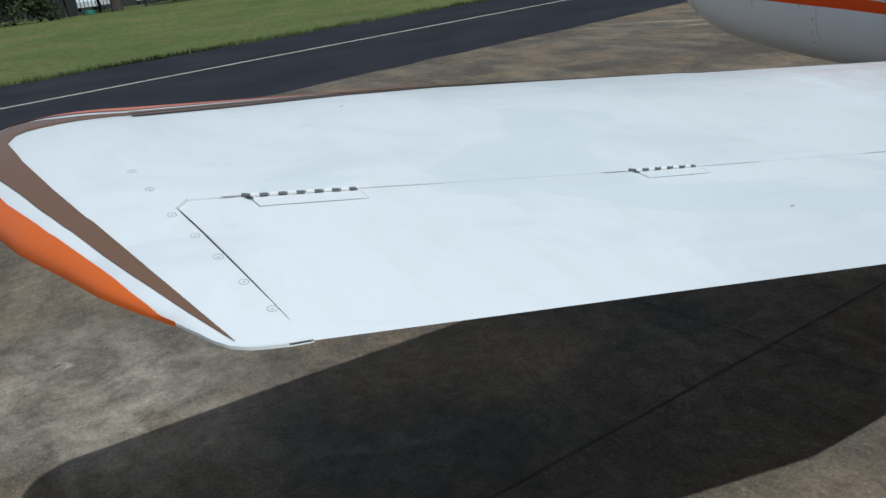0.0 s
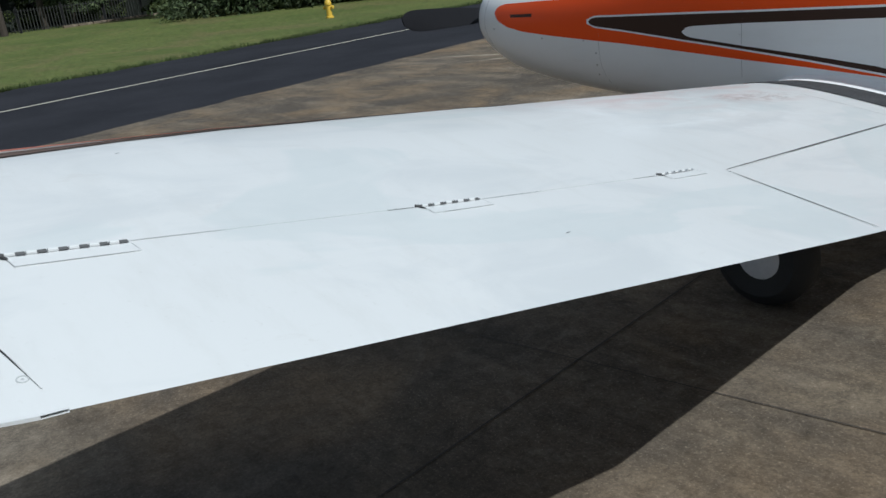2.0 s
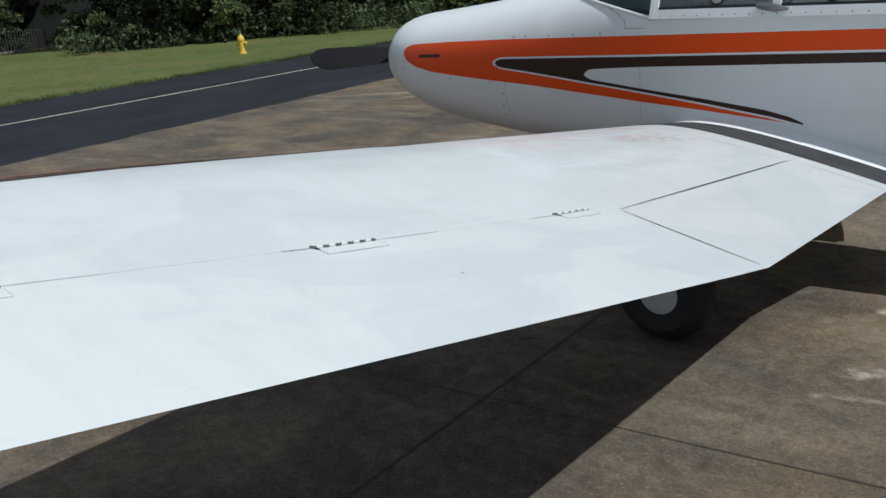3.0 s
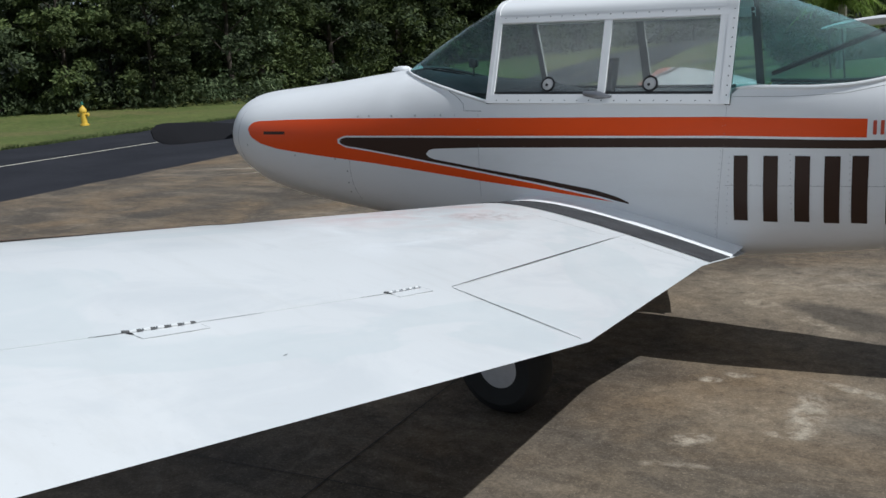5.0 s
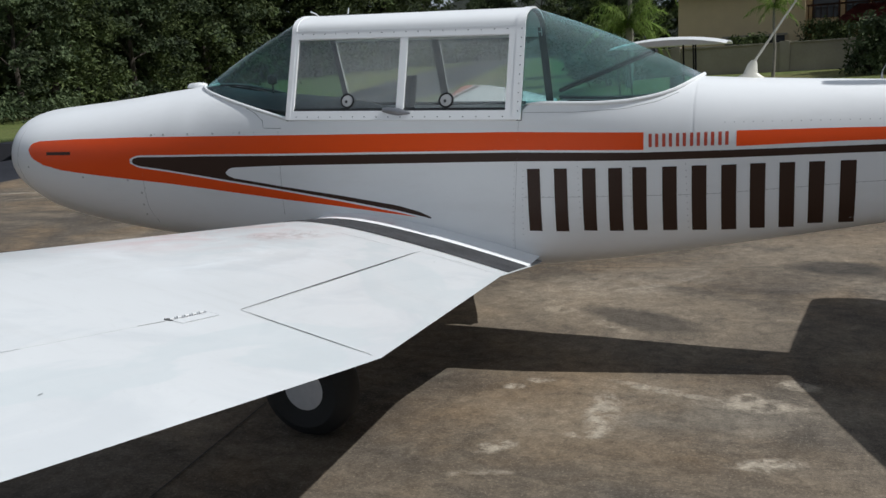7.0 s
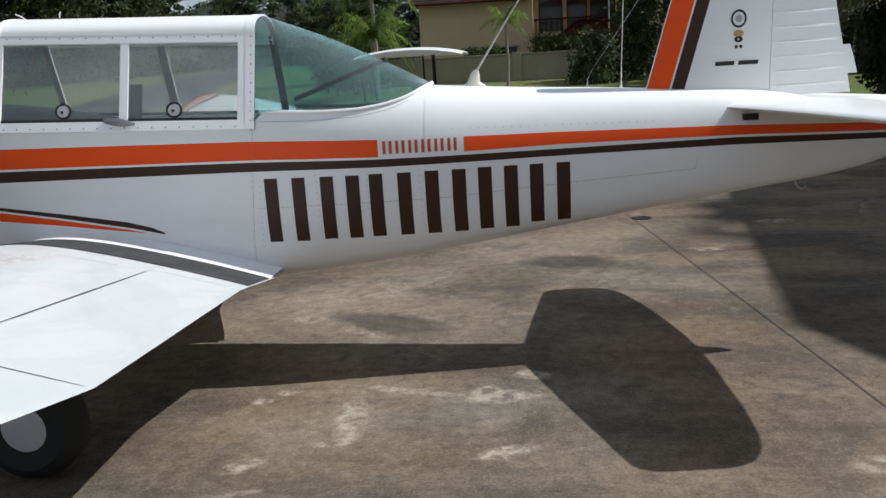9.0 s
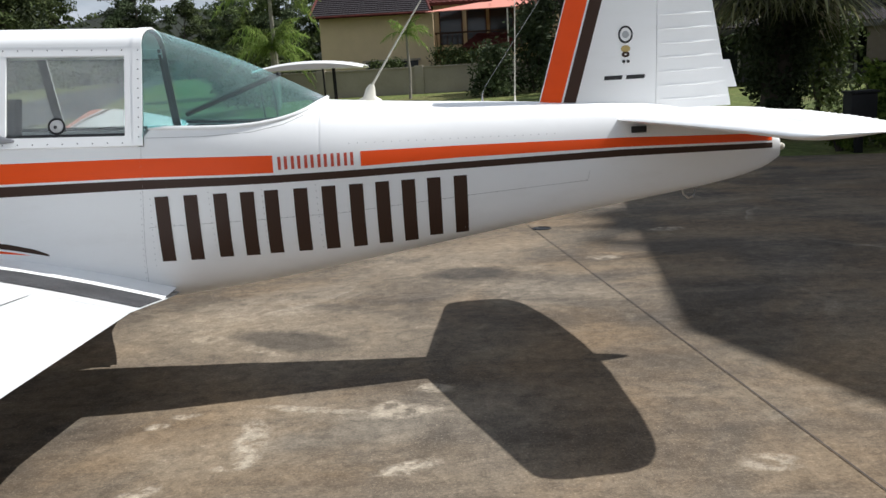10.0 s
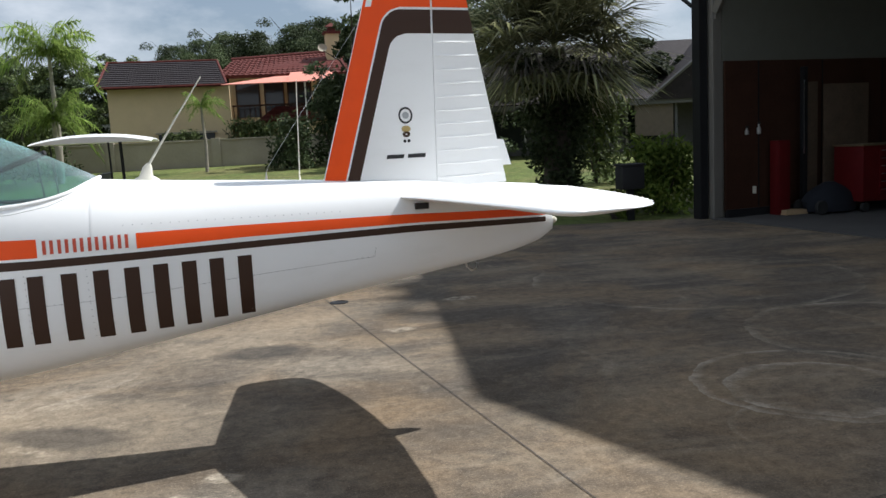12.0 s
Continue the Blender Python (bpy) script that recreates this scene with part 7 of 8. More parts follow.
def fan_palm():
    """A stout palm with a skirt of dead fronds under a wide grey-green head."""
    rnd = random.Random(51)
    t = thing("fan_palm", "stout fan palm with a shaggy skirt of dry fronds", "palm", on_ground(7.05, 10.6))
    bm = bmesh.new()
    tube(bm, [(0, 0, -0.3), (0.02, 0, 0.8), (0.0, 0.02, 1.6), (0, 0, 2.85)], 0.3, 12, [0.30, 0.25, 0.27, 0.20])
    part("trunk", bm, BARK, t)

    def fan(origin, direction, droop, R, leaf, name):
        vs, fs = [], []
        d = direction.normalized()
        side = d.cross(Vector((0, 0, 1)))
        if side.length < 0.1:
            side = Vector((1, 0, 0))
        side.normalize()
        up = side.cross(d)
        hubp = origin + d * R * 0.9 - Vector((0, 0, droop * 0.3))
        o = side * 0.012
        vs += [origin - o, origin + o, hubp + o, hubp - o]
        fs.append((0, 1, 2, 3))
        n = 32
        for k in range(n):
            a = lerp(-1.9, 1.9, k / (n - 1)) + rnd.uniform(-0.05, 0.05)
            L = R * (0.78 + 0.22 * math.cos(a)) * rnd.uniform(0.85, 1.1)
            dirn = d * math.cos(a) + side * math.sin(a) + up * rnd.uniform(-0.05, 0.2)
            mid = hubp + dirn * L * 0.55
            tip = hubp + dirn * L - Vector((0, 0, droop * L * rnd.uniform(0.3, 0.7)))
            w = side * math.cos(a) - d * math.sin(a)
            w = w * (R * 0.017)
            j = len(vs)
            vs += [hubp, mid - w, tip, mid + w]
            fs.append((j, j + 1, j + 2, j + 3))
        raw(name, vs, fs, leaf, t)
    for k in range(112):
        a = rnd.uniform(0, 2 * math.pi)
        el = rnd.uniform(-0.22, 1.4)
        d = Vector((math.cos(a) * math.cos(el), math.sin(a) * math.cos(el), math.sin(el)))
        fan(Vector((0, 0, 2.72 + 0.35 * math.sin(el))), d, 0.5, rnd.uniform(0.85, 1.40) * (1.0 - 0.16 * max(0.0, el)), LEAF_FAN, "frond")
    for k in range(40):
        a = rnd.uniform(0, 2 * math.pi)
        el = rnd.uniform(-0.6, 1.0)
        d = Vector((math.cos(a) * math.cos(el), math.sin(a) * math.cos(el), math.sin(el)))
        fan(Vector((0, 0, 2.70 + 0.25 * math.sin(el))), d, 0.5, rnd.uniform(0.36, 0.6), LEAF_FAN, "young_frond")
    for k in range(26):
        a = rnd.uniform(0, 2 * math.pi)
        d = Vector((math.cos(a) * 0.9, math.sin(a) * 0.9, rnd.uniform(-0.40, 0.12)))
        fan(Vector((0, 0, rnd.uniform(2.6, 2.85))), d, 0.75, rnd.uniform(0.70, 1.15), LEAF_DRY if k % 4 else LEAF_FAN, "dry_frond")
    vs, fs = [], []
    for k in range(150):
        a = rnd.uniform(0, 2 * math.pi)
        q = rnd.uniform(0.2, 2.65)
        c = Vector((math.cos(a) * (0.20 + 0.17 * q), math.sin(a) * (0.20 + 0.17 * q), q))
        v, f = leaf_quads(rnd, c, 0.26, 44, 0.06)
        j = len(vs)
        vs += v
        fs += [tuple(q + j for q in g) for g in f]
    raw("vine", vs, fs, LEAF_DARK, t, "green vine climbing the trunk")


fan_palm()
shrub("shrub", 61, 1.45, 1.2, 1.20, "bright green leafy shrub beside the hangar post", LEAF_BRIGHT, 110, 44, 0.058, on_ground(8.28, 9.0))
shrub("shrub", 62, 0.42, 0.42, 0.48, "bright green leafy shrub beside the black box", LEAF_BRIGHT, 26, 40, 0.04, on_ground(7.24, 8.55))
shrub("shrub", 63, 1.8, 1.4, 2.3, "dense dark green bushy tree near the palm", LEAF_DARK, 60, 40, 0.09, on_ground(5.6, 13.5))
shrub("conifer_bush", 64, 1.45, 1.45, 1.70, "dark green prickly bush before the garden wall", LEAF_DARK, 60, 40, 0.09, on_ground(3.05, 25.6))
shrub("conifer_bush", 65, 1.6, 1.6, 3.3, "tall dark green shrub before the house", LEAF_DARK, 70, 40, 0.10, on_ground(4.6, 26.6))
shrub("hedge", 66, 3.4, 1.0, 1.75, "clipped green hedge behind the garden wall", LEAF_MID, 80, 40, 0.08, on_ground(1.95, 31.0), category="hedge")
shrub("hedge", 67, 2.4, 1.0, 1.35, "low green shrubs behind the garden wall", LEAF_MID, 50, 40, 0.08, on_ground(-0.9, 30.7), category="hedge")
shrub("shrub", 68, 3.0, 3.0, 2.2, "broad green shrub below the feather palms", LEAF_MID, 60, 40, 0.10, on_ground(-5.6, 27.5))
tree("garden_tree", 7, 5.4, 1.9, "dark leafy garden tree beside the house", "tree", LEAF_DARK, 170, 50, 0.12, 0.05, on_ground(5.9, 27.8))
tree("garden_tree", 8, 6.2, 2.3, "dark leafy garden tree behind the fan palm", "tree", LEAF_DARK, 180, 50, 0.12, 0.05, on_ground(9.0, 24.5))

shrub("shrub", 69, 1.5, 1.3, 2.6, "sunlit green leafy bush behind the fan palm", LEAF_MID, 60, 50, 0.08, on_ground(*at_heading(-23.6, 20.5)))
tree("garden_tree", 9, 4.0, 1.7, "dark leafy garden tree beside the neighbour's house", "tree", LEAF_DARK, 170, 50, 0.12, 0.05, on_ground(*at_heading(-26.5, 33.0)))

mb = thing("black_box", "black plastic box on a post beside the shrub", "utility box", on_ground(7.38, 8.25))
bm = bmesh.new()
box(bm, -0.19, 0.19, -0.14, 0.14, 0.50, 0.86, 0.02)
part("housing", bm, PLASTIC_BLACK, mb)
bm = bmesh.new()
box(bm, -0.21, 0.21, -0.16, 0.16, 0.862, 0.90, 0.012)
part("lid", bm, PLASTIC_BLACK, mb)
bm = bmesh.new()
box(bm, -0.05, 0.05, -0.05, 0.05, -0.1, 0.50, 0.008)
part("post", bm, STEEL_BLACK, mb)


# ---------------------------------------------------------------- houses and garden wall
def garden_wall():
    w = thing("garden_wall", "low grey-beige stucco garden wall with capped piers", "wall", pose(0, 29.6, 0.8))
    for x0, x1 in ((-5.9, -3.4), (-3.4, 0.42), (0.42, 4.2), (4.2, 8.0)):
        bm = bmesh.new()
        z = 0.93
        box(bm, x0 + 0.17, x1 - 0.17, -0.09, 0.09, -0.4, z)
        part("panel", bm, GARDEN_WALL, w, smooth=False)
        bm = bmesh.new()
        box(bm, x0 + 0.17, x1 - 0.17, -0.13, 0.13, z, z + 0.06, 0.01)
        part("coping", bm, GARDEN_WALL, w)
        bm = bmesh.new()
        box(bm, x1 - 0.17, x1 + 0.17, -0.17, 0.17, -0.4, z + 0.10, 0.012)
        part("pier", bm, GARDEN_WALL, w)


garden_wall()


def roof_plane(bm, a, b, c, d, thick=0.10):
    """A pitched slab through four corners (eave left, eave right, ridge right, ridge left)."""
    P = [Vector(p) for p in (a, b, c, d)]
    n = (P[1] - P[0]).cross(P[3] - P[0]).normalized()
    if n.z < 0:
        n = -n
    lo, hi = [bm.verts.new(p) for p in P], [bm.verts.new(p + n * thick) for p in P]
    bm.faces.new(hi)
    bm.faces.new(list(reversed(lo)))
    for k in range(4):
        bm.faces.new((lo[k], lo[(k + 1) % 4], hi[(k + 1) % 4], hi[k]))
    bmesh.ops.recalc_face_normals(bm, faces=bm.faces)


def tile_rows(a, b, c, d, n, material, parent, name="tile_course", wave=0.035):
    """Courses of roof tiles: each a thin rounded bar across the slope."""
    P = [Vector(p) for p in (a, b, c, d)]
    nrm = (P[1] - P[0]).cross(P[3] - P[0]).normalized()
    if nrm.z < 0:
        nrm = -nrm
    for k in range(n):
        t0, t1 = k / n, (k + 1) / n
        bm = bmesh.new()
        rows = []
        m = 40
        for i in range(m * 2 + 1):
            u = i / (m * 2)
            h = 0.105 + wave * (0.5 + 0.5 * math.cos(u * m * 2 * math.pi))
            p0, p1 = P[0].lerp(P[1], u).lerp(P[3].lerp(P[2], u), t0), P[0].lerp(P[1], u).lerp(P[3].lerp(P[2], u), t1)
            rows.append([p0 + nrm * (h - 0.03), p0 + nrm * (h + 0.03), p1 + nrm * h])
        grid(bm, rows)
        bmesh.ops.recalc_face_normals(bm, faces=bm.faces)
        part(name, bm, material, parent, smooth=False)


def house():
    h = thing("house", "beige stucco two-storey house with dark red tile roof", "house", pose(0, 32, 0.8))

    def wall(name, x0, x1, y0, y1, z0, z1, material=STUCCO, label=""):
        bm = bmesh.new()
        box(bm, x0, x1, y0, y1, z0, z1)
        return part(name, bm, material, h, label, smooth=False)
    wall("wall", -3.65, 1.05, 0, 7, -0.5, 3.22)
    wall("wall", 1.05, 9.5, 2.2, 8, -0.5, 3.6)
    bm = bmesh.new()
    box(bm, -1.85, 0.35, -0.03, 0.02, 0.80, 1.28)
    win = part("window", bm, DARK_GLASS, h, smooth=False)
    bm = bmesh.new()
    box(bm, -1.95, 0.45, -0.12, -0.031, 1.29, 1.36)
    part("lintel", bm, GARDEN_WALL, win)
    # left roof, weathered grey over a red verge
    a, b, c, d = (-3.95, -0.45, 3.10), (0.95, -0.45, 3.10), (0.55, 3.2, 4.35), (-3.95, 3.2, 4.35)
    bm = bmesh.new()
    roof_plane(bm, a, b, c, d)
    part("roof", bm, ROOF_GREY, h, "weathered grey-brown tiled roof slope", smooth=False)
    tile_rows(a, b, c, d, 12, ROOF_GREY, h, wave=0.010)
    for p, q in (((-3.97, -0.47, 3.20), (-3.97, 3.2, 4.50)), ((-3.95, 3.2, 4.48), (0.60, 3.2, 4.48)), ((0.97, -0.47, 3.20), (0.58, 3.2, 4.48)), ((-3.95, -0.49, 3.16), (1.0, -0.49, 3.16))):
        bm = bmesh.new()
        tube(bm, [p, Vector(p).lerp(Vector(q), 0.5), q], 0.055, 8)
        part("ridge_tiles", bm, ROOF_RED, h)
    bm = bmesh.new()
    roof_plane(bm, (0.55, 3.2, 4.35), (-3.95, 3.2, 4.35), (-3.95, 7.4, 3.0), (0.55, 7.4, 3.0))
    part("roof", bm, ROOF_GREY, h, smooth=False)
    # main red roof to the right
    a, b, c, d = (0.55, 1.7, 3.55), (9.8, 1.7, 3.55), (9.0, 5.0, 4.95), (1.3, 4.4, 4.45)
    bm = bmesh.new()
    roof_plane(bm, a, b, c, d)
    part("roof", bm, ROOF_RED, h, "dark red tiled main roof", smooth=False)
    tile_rows(a, b, c, d, 9, ROOF_RED, h)
    bm = bmesh.new()
    tube(bm, [(1.2, 4.5, 4.60), (9.0, 5.0, 5.08)], 0.10, 8)
    part("ridge_tiles", bm, ROOF_RED, h)
    # recessed balcony with openings
    for x0, x1 in ((1.35, 2.25), (2.55, 3.3), (3.55, 4.5), (4.9, 5.6)):
        bm = bmesh.new()
        box(bm, x0, x1, 2.16, 2.21, 1.9, 3.35)
        w2 = part("window", bm, DARK_GLASS, h, smooth=False)
        bm = bmesh.new()
        box(bm, x0 - 0.06, x0, 2.12, 2.2, 1.85, 3.40)
        part("frame", bm, WOOD_BROWN, w2)
        bm = bmesh.new()
        box(bm, x1, x1 + 0.06, 2.12, 2.2, 1.85, 3.40)
        part("frame", bm, WOOD_BROWN, w2)
    bm = bmesh.new()
    box(bm, 1.1, 6.5, 0.55, 2.15, 1.62, 1.78)
    part("balcony", bm, STUCCO, h, smooth=False)
    for k in range(24):
        bm = bmesh.new()
        x = 1.15 + k * 0.22
        box(bm, x, x + 0.035, 0.58, 0.62, 1.78, 2.30)
        part("baluster", bm, WOOD_BROWN, h)
    bm = bmesh.new()
    box(bm, 1.1, 6.5, 0.55, 0.65, 2.30, 2.37)
    part("handrail", bm, WOOD_BROWN, h)
    # awning on thin poles
    bm = bmesh.new()
    a, b, c, d = (0.75, -0.9, 3.10), (5.25, -1.1, 3.14), (5.25, 1.6, 3.62), (3.0, 1.6, 3.55)
    roof_plane(bm, a, b, c, d, 0.03)
    part("awning", bm, AWNING, h, "sun-bleached salmon canvas awning")
    bm = bmesh.new()
    roof_plane(bm, (3.35, -0.75, 3.16), (5.3, -0.9, 3.20), (5.3, 0.6, 3.66), (3.6, 0.6, 3.62), 0.03)
    part("awning", bm, AWNING, h)
    for x in (4.05,):
        bm = bmesh.new()
        tube(bm, [(x, -1.0, -0.4), (x, -1.0, 3.12)], 0.03, 8)
        part("awning_pole", bm, PLASTIC_WHITE, h)
    # little lower roof
    a, b, c, d = (2.1, -0.4, 1.55), (4.7, -0.4, 1.55), (4.1, 0.5, 2.15), (2.9, 0.5, 2.15)
    bm = bmesh.new()
    roof_plane(bm, a, b, c, d)
    part("porch_roof", bm, ROOF_RED, h, smooth=False)
    tile_rows(a, b, c, d, 4, ROOF_RED, h)
    wall("porch_wall", 2.3, 4.6, 0.0, 0.6, -0.5, 1.6)
    # chimney
    bm = bmesh.new()
    box(bm, 5.45, 6.05, 3.4, 4.0, 4.2, 5.55)
    ch = part("chimney", bm, STUCCO, h, smooth=False)
    bm = bmesh.new()
    box(bm, 5.36, 6.14, 3.31, 4.09, 5.55, 5.66, 0.015)
    part("cap", bm, ROOF_RED, ch)
    bm = bmesh.new()
    box(bm, 5.55, 5.95, 3.5, 3.9, 5.66, 5.84)
    roof_plane(bm, (5.42, 3.4, 5.84), (6.08, 3.4, 5.84), (5.75, 3.7, 6.05), (5.74, 3.7, 6.05), 0.02)
    part("cowl", bm, ROOF_RED, ch)
    bm = bmesh.new()
    lathe(bm, [(0.02, 0.0), (0.25, 0.06), (0.36, 0.16), (0.355, 0.17), (0.24, 0.08), (0.02, 0.03)], 18, Matrix.Translation((5.25, 3.2, 4.85)) @ Matrix.Rotation(radians(60), 4, "X") @ Matrix.Scale(0.6, 4))
    part("satellite_dish", bm, GARDEN_WALL, h)


house()


# white posts and trim, darkened in colour for the house's shade
POST_GREY = simple("shaded_white_trim", (0.11, 0.107, 0.105), 0.8)


def far_house():
    h = thing("neighbour_house", "shaded grey house with white-framed windows and a porch behind palms", "house", pose(14.5, 25, 0.7, 0, 0, -12))
    siding = simple("grey_siding", (0.10, 0.095, 0.09), 0.8)
    bm = bmesh.new()
    box(bm, -5, 6, 0, 6, -0.5, 1.9)
    part("wall", bm, siding, h, smooth=False)
    bm = bmesh.new()
    roof_plane(bm, (-5.6, -1.6, 1.62), (6.6, -1.6, 1.62), (6.6, 3, 4.0), (-5.6, 3, 4.0))
    part("roof", bm, ROOF_GREY, h, smooth=False)
    # a cross gable with a pale bargeboard
    bm = bmesh.new()
    fr, bk = ([bm.verts.new((x, y, z)) for x, z in ((1.0, 1.64), (7.0, 1.64), (4.0, 3.98))] for y in (-1.75, 2.8))
    bm.faces.new(fr)
    bm.faces.new(bk[::-1])
    for k in range(3):
        bm.faces.new((fr[k], bk[k], bk[(k + 1) % 3], fr[(k + 1) % 3]))
    bmesh.ops.recalc_face_normals(bm, faces=bm.faces)
    part("gable", bm, ROOF_GREY, h, smooth=False)
    for x0, x1 in ((0.9, 4.0), (7.1, 4.0)):
        bm = bmesh.new()
        tube(bm, [(x0, -1.82, 1.58), (x1, -1.82, 4.02)], 0.06, 4)
        part("bargeboard", bm, POST_GREY, h, smooth=False)
    bm = bmesh.new()
    box(bm, -5.6, 6.6, -1.68, -1.61, 1.50, 1.66, 0.01)
    part("gutter", bm, POST_GREY, h, smooth=False)
    for x in (-4.6, -2.3, -0.65, -0.12, 2.02):
        bm = bmesh.new()
        box(bm, x, x + 0.10, -1.45, -1.35, -0.5, 1.60, 0.008)
        part("porch_post", bm, POST_GREY, h)
    bm = bmesh.new()
    box(bm, 0.62, 1.95, -1.50, -1.44, 0.42, 1.52, 0.01)
    # the blind's beige is darkened for the same shade
    part("blind", bm, simple("shaded_beige_canvas", (0.15, 0.12, 0.095), 0.9), h, "beige canvas blind")
    for x in (-4.2, -1.9, 0.7, 3.2):
        bm = bmesh.new()
        box(bm, x, x + 1.1, -0.04, 0.02, 0.2, 1.4)
        w = part("window", bm, DARK_GLASS, h, smooth=False)
        for a, b in ((x - 0.08, x), (x + 1.1, x + 1.18)):
            bm = bmesh.new()
            box(bm, a, b, -0.07, 0.0, 0.12, 1.48, 0.006)
            part("frame", bm, PLASTIC_WHITE, w)


far_house()


# ---------------------------------------------------------------- golf cart
def golf_cart():
    g = thing("golf_cart", "golf cart with curved off-white roof on black posts", "golf cart", on_ground(-0.95, 9.9, 0))
    bm = bmesh.new()
    rows = []
    for i in range(15):
        u = -1 + 2 * i / 14
        x = 0.21 + 0.87 * u
        zc = 1.625 + 0.10 * (1 - abs(u) ** 2.2)
        row = [(x, y * 0.62, zc - 0.05 * abs(y) ** 3) for y in np.linspace(-1, 1, 9)]
        row += [(x, y * 0.60, 1.605 + 0.012 * (1 - u * u) - 0.03 * abs(y) ** 3) for y in np.linspace(1, -1, 9)]
        rows.append(row)
    vs = grid(bm, rows, closed_v=True)
    bm.faces.new(vs[0])
    bm.faces.new(vs[-1])
    bmesh.ops.recalc_face_normals(bm, faces=bm.faces)
    part("roof", bm, SILVER_ROOF, g, "curved off-white moulded roof")
    for x0, x1, y in ((0.46, 0.44, -0.45), (0.64, 0.62, -0.45), (0.50, 0.48, 0.45), (-0.50, -0.58, -0.5), (-0.50, -0.58, 0.5)):
        bm = bmesh.new()
        tube(bm, [(x0, y, 0.62), (x1, y, 1.61)], 0.014, 8)
        part("roof_post", bm, STEEL_BLACK, g)
    bm = bmesh.new()
    tube(bm, [(-0.74, -0.5, 1.50), (-0.56, -0.5, 1.51), (-0.50, -0.5, 1.56)], 0.02, 6)
    part("grab_bar", bm, STEEL_BLACK, g)
    bm = bmesh.new()
    box(bm, -1.15, 1.15, -0.55, 0.55, 0.28, 0.62, 0.06)
    part("body", bm, simple("cart_body_cream", (0.55, 0.53, 0.47), 0.4), g)
    bm = bmesh.new()
    box(bm, -0.25, 0.25, -0.5, 0.5, 0.62, 0.82, 0.05)
    part("bench_seat", bm, SEAT, g)
    bm = bmesh.new()
    box(bm, 0.24, 0.32, -0.5, 0.5, 0.80, 1.12, 0.03)
    part("backrest", bm, SEAT, g)
    for x in (-0.85, 0.75):
        for y in (-0.5, 0.5):
            bm = bmesh.new()
            lathe(bm, [(0.1, -0.09), (0.2, -0.1), (0.225, -0.05), (0.225, 0.05), (0.2, 0.1), (0.1, 0.09)], 20, Matrix.Translation((x, y, 0.225)) @ Matrix.Rotation(radians(90), 4, "X"))
            w = part("tyre", bm, RUBBER, g)
            bm = bmesh.new()
            lathe(bm, [(0.02, -0.09), (0.105, -0.085), (0.105, 0.085), (0.02, 0.09)], 16, Matrix.Translation((x, y, 0.225)) @ Matrix.Rotation(radians(90), 4, "X"))
            part("rim", bm, HUB, w)


golf_cart()


# ---------------------------------------------------------------- hydrant, fence and cars beyond the taxiway
def hydrant():
    h = thing("fire_hydrant", "yellow fire hydrant standing in the grass", "hydrant", on_ground(-29.8, 15.05))
    bm = bmesh.new()
    lathe(bm, [(0.17, -0.1), (0.17, 0.06), (0.115, 0.08), (0.11, 0.50), (0.14, 0.52), (0.14, 0.56)], 18)
    part("barrel", bm, YELLOW, h)
    bm = bmesh.new()
    lathe(bm, [(0.145, 0.56), (0.14, 0.62), (0.10, 0.70), (0.05, 0.74), (0.04, 0.80), (0.01, 0.81)], 18)
    part("bonnet", bm, YELLOW, h)
    bm = bmesh.new()
    lathe(bm, [(0.05, 0.80), (0.055, 0.84), (0.04, 0.90), (0.03, 0.93), (0.005, 0.935)], 12)
    part("operating_nut", bm, GREEN_PLASTIC, h, "dark green nut")
    for a in (0, 90, 180):
        bm = bmesh.new()
        lathe(bm, [(0.06, 0.09), (0.06, 0.17), (0.075, 0.17), (0.075, 0.22), (0.03, 0.235), (0.01, 0.24)], 12, Matrix.Translation((0, 0, 0.42)) @ Matrix.Rotation(radians(a + 30), 4, "Z") @ Matrix.Rotation(radians(90), 4, "Y"))
        part("outlet_cap", bm, YELLOW, h)


hydrant()


def fence():
    f = thing("picket_fence", "black steel picket fence at the lawn's far edge", "fence", pose(0, 0, 0))
    # in two straight lengths with a slight corner
    for a, b in ((Vector((-57.6, -13.0)), Vector((-61.6, 11.0))), (Vector((-61.6, 11.0)), Vector((-64.8, 20.6)))):
        n = max(1, round((b - a).length / 3.0))
        for k in range(n + 1):
            p = a.lerp(b, k / n)
            z = rise(p.x, p.y) - 0.03
            if k or a.y < 0:
                bm = bmesh.new()
                box(bm, p.x - 0.06, p.x + 0.06, p.y - 0.06, p.y + 0.06, z - 0.1, z + 1.70)
                part("post", bm, STEEL_BLACK, f, smooth=False)
            if k < n:
                q = a.lerp(b, (k + 1) / n)
                zq = rise(q.x, q.y) - 0.03
                for hgt in (0.2, 1.42):
                    bm = bmesh.new()
                    tube(bm, [(p.x, p.y, z + hgt), (q.x, q.y, zq + hgt)], 0.022, 4)
                    part("rail", bm, STEEL_BLACK, f, smooth=False)
        total = int((b - a).length / 0.24)
        bm = bmesh.new()
        box(bm, -0.022, 0.022, -0.022, 0.022, 0.05, 1.55)
        first = part("picket", bm, STEEL_WORN, f, smooth=False)
        for k in range(total):
            p = a.lerp(b, (k + 0.5) / total)
            ob = first if k == 0 else new("picket", first.data)
            ob.parent = f
            ob.location = (p.x, p.y, rise(p.x, p.y) - 0.03)


fence()


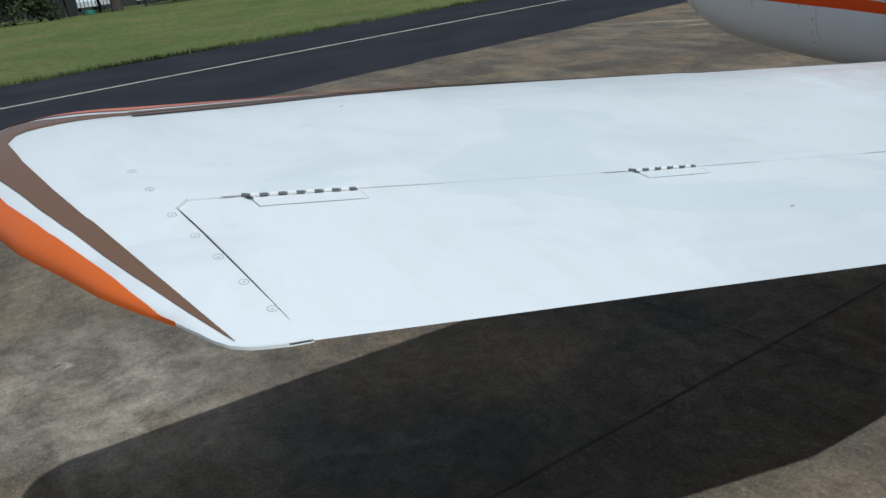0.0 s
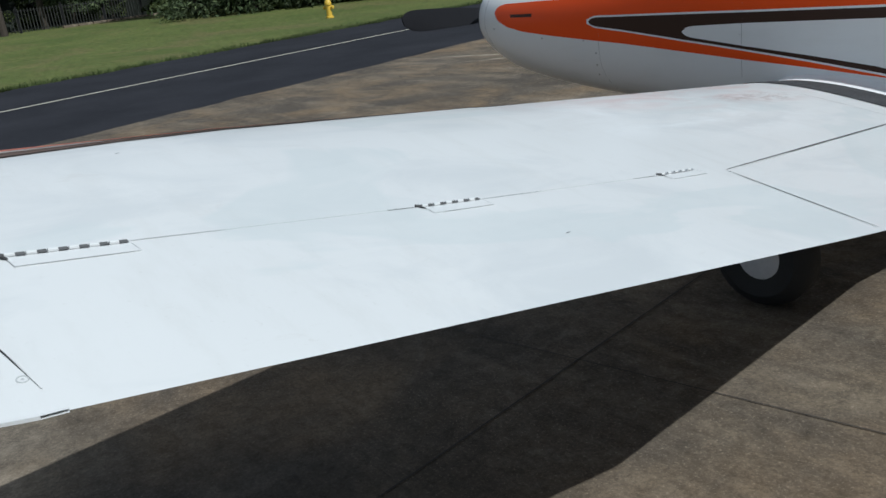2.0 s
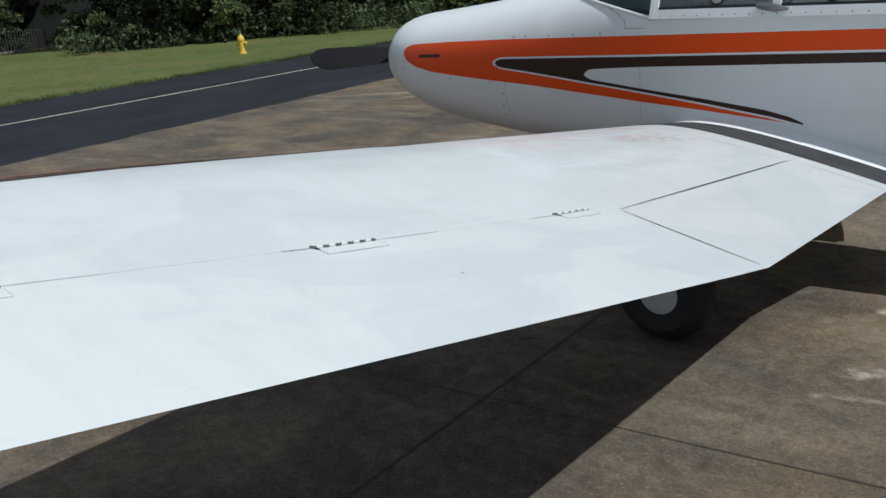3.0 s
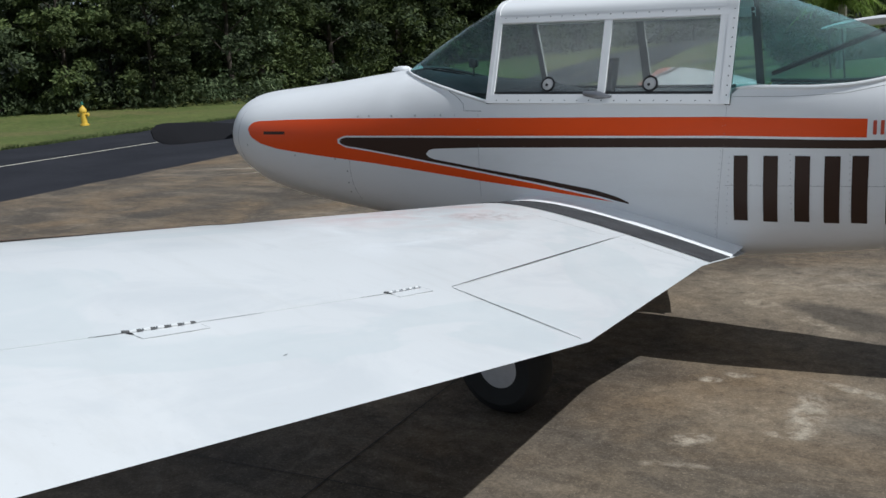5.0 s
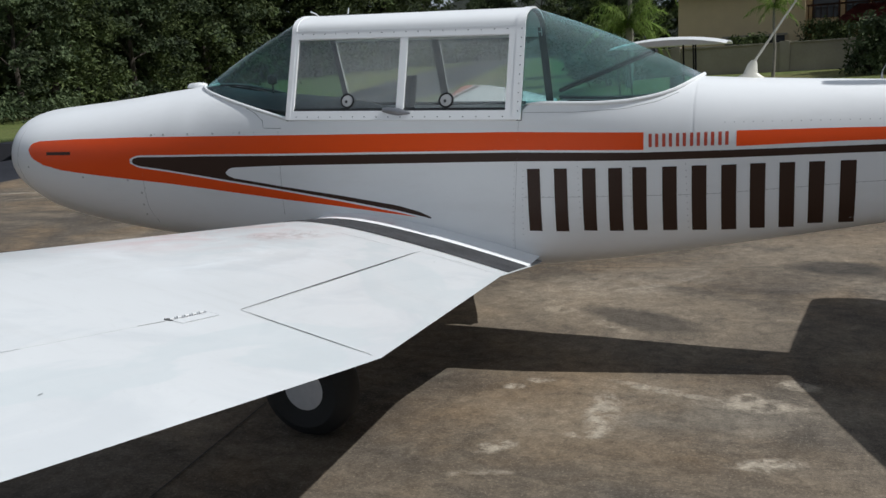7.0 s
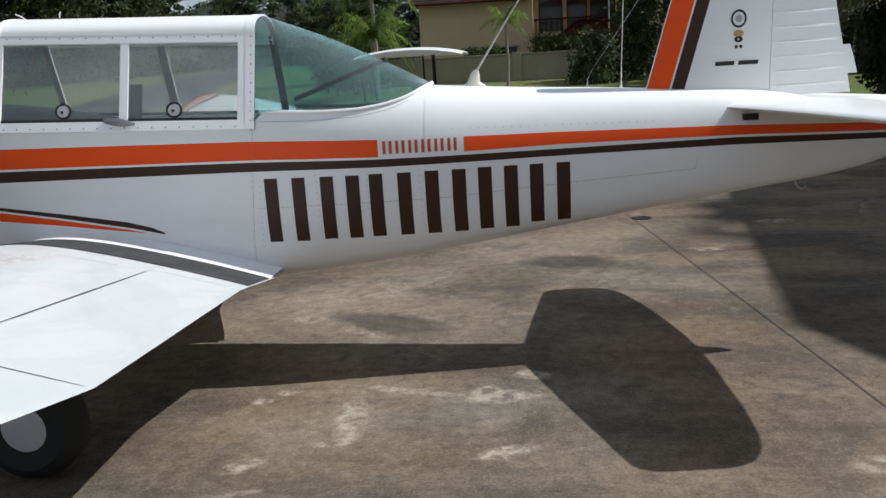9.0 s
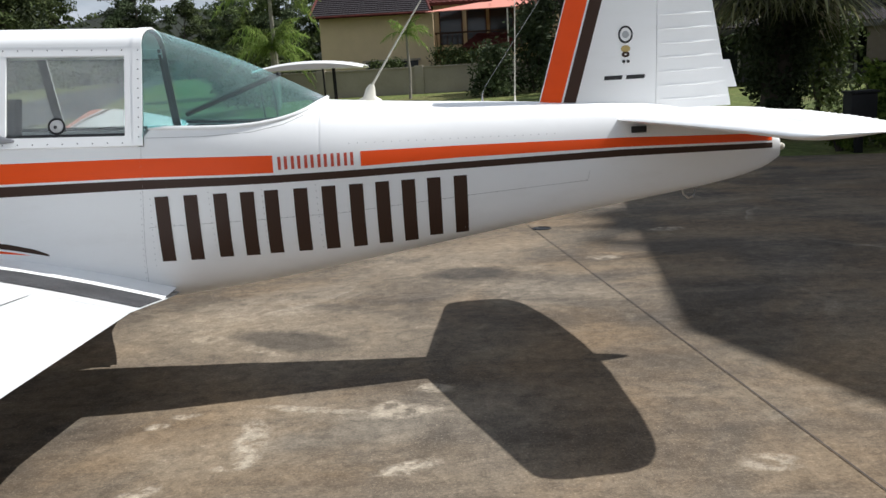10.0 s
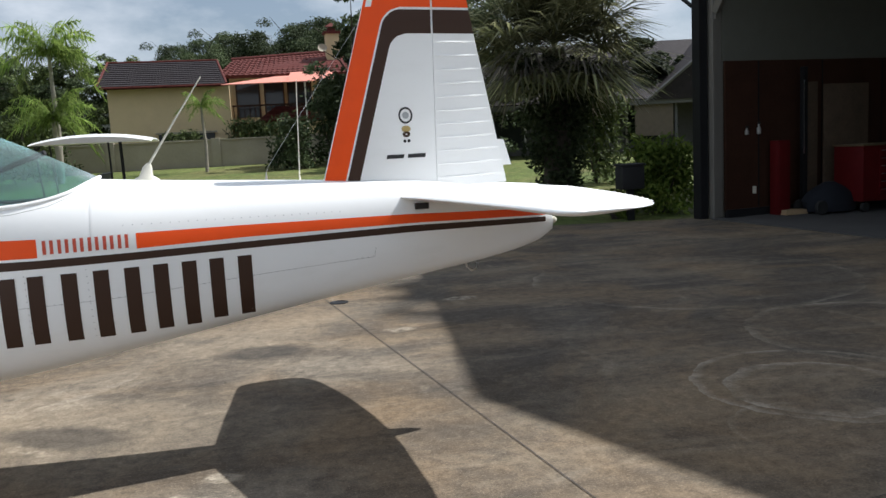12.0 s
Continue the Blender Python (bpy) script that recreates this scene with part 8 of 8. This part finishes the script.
def car(hd4, dist, turn, label, colour, tall=1.45):
    x, y = at_heading(hd4, dist)
    c = thing("parked_car", label, "car", on_ground(x, y, turn), "cars parked behind the fence")
    bm = bmesh.new()
    prof = [(-2.2, 0.35), (-2.25, 0.75), (-1.5, 0.92), (-0.75, tall), (1.1, tall), (1.75, 0.98), (2.2, 0.92), (2.25, 0.4)]
    rows = [[(px, y2, pz) for px, pz in prof] for y2 in (-0.85, -0.80, 0.80, 0.85)]
    for px_i in range(len(prof)):
        rows[0][px_i] = (prof[px_i][0] * 0.985, -0.86, prof[px_i][1] * 0.97)
        rows[3][px_i] = (prof[px_i][0] * 0.985, 0.86, prof[px_i][1] * 0.97)
    vs = grid(bm, rows, closed_v=True)
    bm.faces.new(vs[0])
    bm.faces.new(vs[-1])
    bmesh.ops.recalc_face_normals(bm, faces=bm.faces)
    part("body", bm, colour, c)
    for s in (-1, 1):
        bm = bmesh.new()
        rows = [[(-1.28, s * 0.866, 0.98), (-0.70, s * 0.866, tall - 0.10), (1.05, s * 0.866, tall - 0.10), (1.55, s * 0.866, 1.0)]]
        bm.faces.new([bm.verts.new(p) for p in rows[0]])
        part("side_window", bm, DARK_GLASS, c)
        for wx in (-1.35, 1.35):
            bm = bmesh.new()
            lathe(bm, [(0.05, -0.1), (0.30, -0.1), (0.32, -0.05), (0.32, 0.05), (0.30, 0.1), (0.05, 0.1)], 18, Matrix.Translation((wx, s * 0.80, 0.32)) @ Matrix.Rotation(radians(90), 4, "X"))
            part("wheel", bm, RUBBER, c)
        bm = bmesh.new()
        box(bm, 2.22, 2.27, s * 0.7 - 0.13, s * 0.7 + 0.13, 0.62, 0.82, 0.01)
        part("tail_lamp", bm, TAIL_RED, c)


car(78.7, 74, -32, "white hatchback car with red tail lamps behind the fence", CAR_WHITE)
car(81.2, 76, 172, "white saloon car parked behind the fence", CAR_WHITE)
car(84.2, 75, 150, "white van parked behind the fence", CAR_WHITE, 1.8)
kerb = part("kerb", bmesh.new(), CONCRETE)
bm = bmesh.new()
box(bm, -0.10, 0.10, -0.59, 0.59, -0.1, 0.16, 0.02)
stone = part("kerb_stone", bm, CONCRETE, kerb)
for k in range(8):
    x, y = lerp(-61.2, -64.9, k / 7), lerp(14.1, 22.3, k / 7)
    ob = stone if k == 0 else new("kerb_stone", stone.data)
    ob.parent = kerb
    ob.matrix_local = pose(x, y, rise(x, y) - 0.03, 0, 0, 24.3)
tagged(kerb, "pale concrete kerb at the fence's foot", "kerb", kind="structure")
for hd5, col, nm in ((86.35, PLASTIC_BLACK, "black wheeled refuse bin beside the fence"), (85.65, PLASTIC_BLACK, "black wheeled refuse bin beside the fence")):
    x, y = at_heading(hd5, 57.0)
    b2 = thing("refuse_bin", nm, "bin", on_ground(x, y, 4, 1.05, 1.25), "refuse bins")
    bm = bmesh.new()
    rows = [[(sx * w, sy * w, z) for sx, sy in ((-1, -1), (1, -1), (1, 1), (-1, 1))] for z, w in ((0.05, 0.24), (1.0, 0.31))]
    vs = grid(bm, rows, closed_v=True)
    bm.faces.new(list(reversed(vs[0])))
    bm.faces.new(vs[-1])
    part("bin_body", bm, col, b2, smooth=False)
    bm = bmesh.new()
    box(bm, -0.34, 0.34, -0.34, 0.34, 1.002, 1.07, 0.02)
    part("lid", bm, col, b2)
x, y = at_heading(84.7, 58.0)
hc = thing("garden_hose", "coiled green plastic garden hose on the grass", "hose", on_ground(x, y))
bm = bmesh.new()
tube(bm, [(0.35 * math.cos(a) * (1 - a * 0.01), 0.35 * math.sin(a), 0.05 + a * 0.012) for a in np.linspace(0, 18, 70)], 0.03, 6)
part("coil", bm, GREEN_PLASTIC, hc)
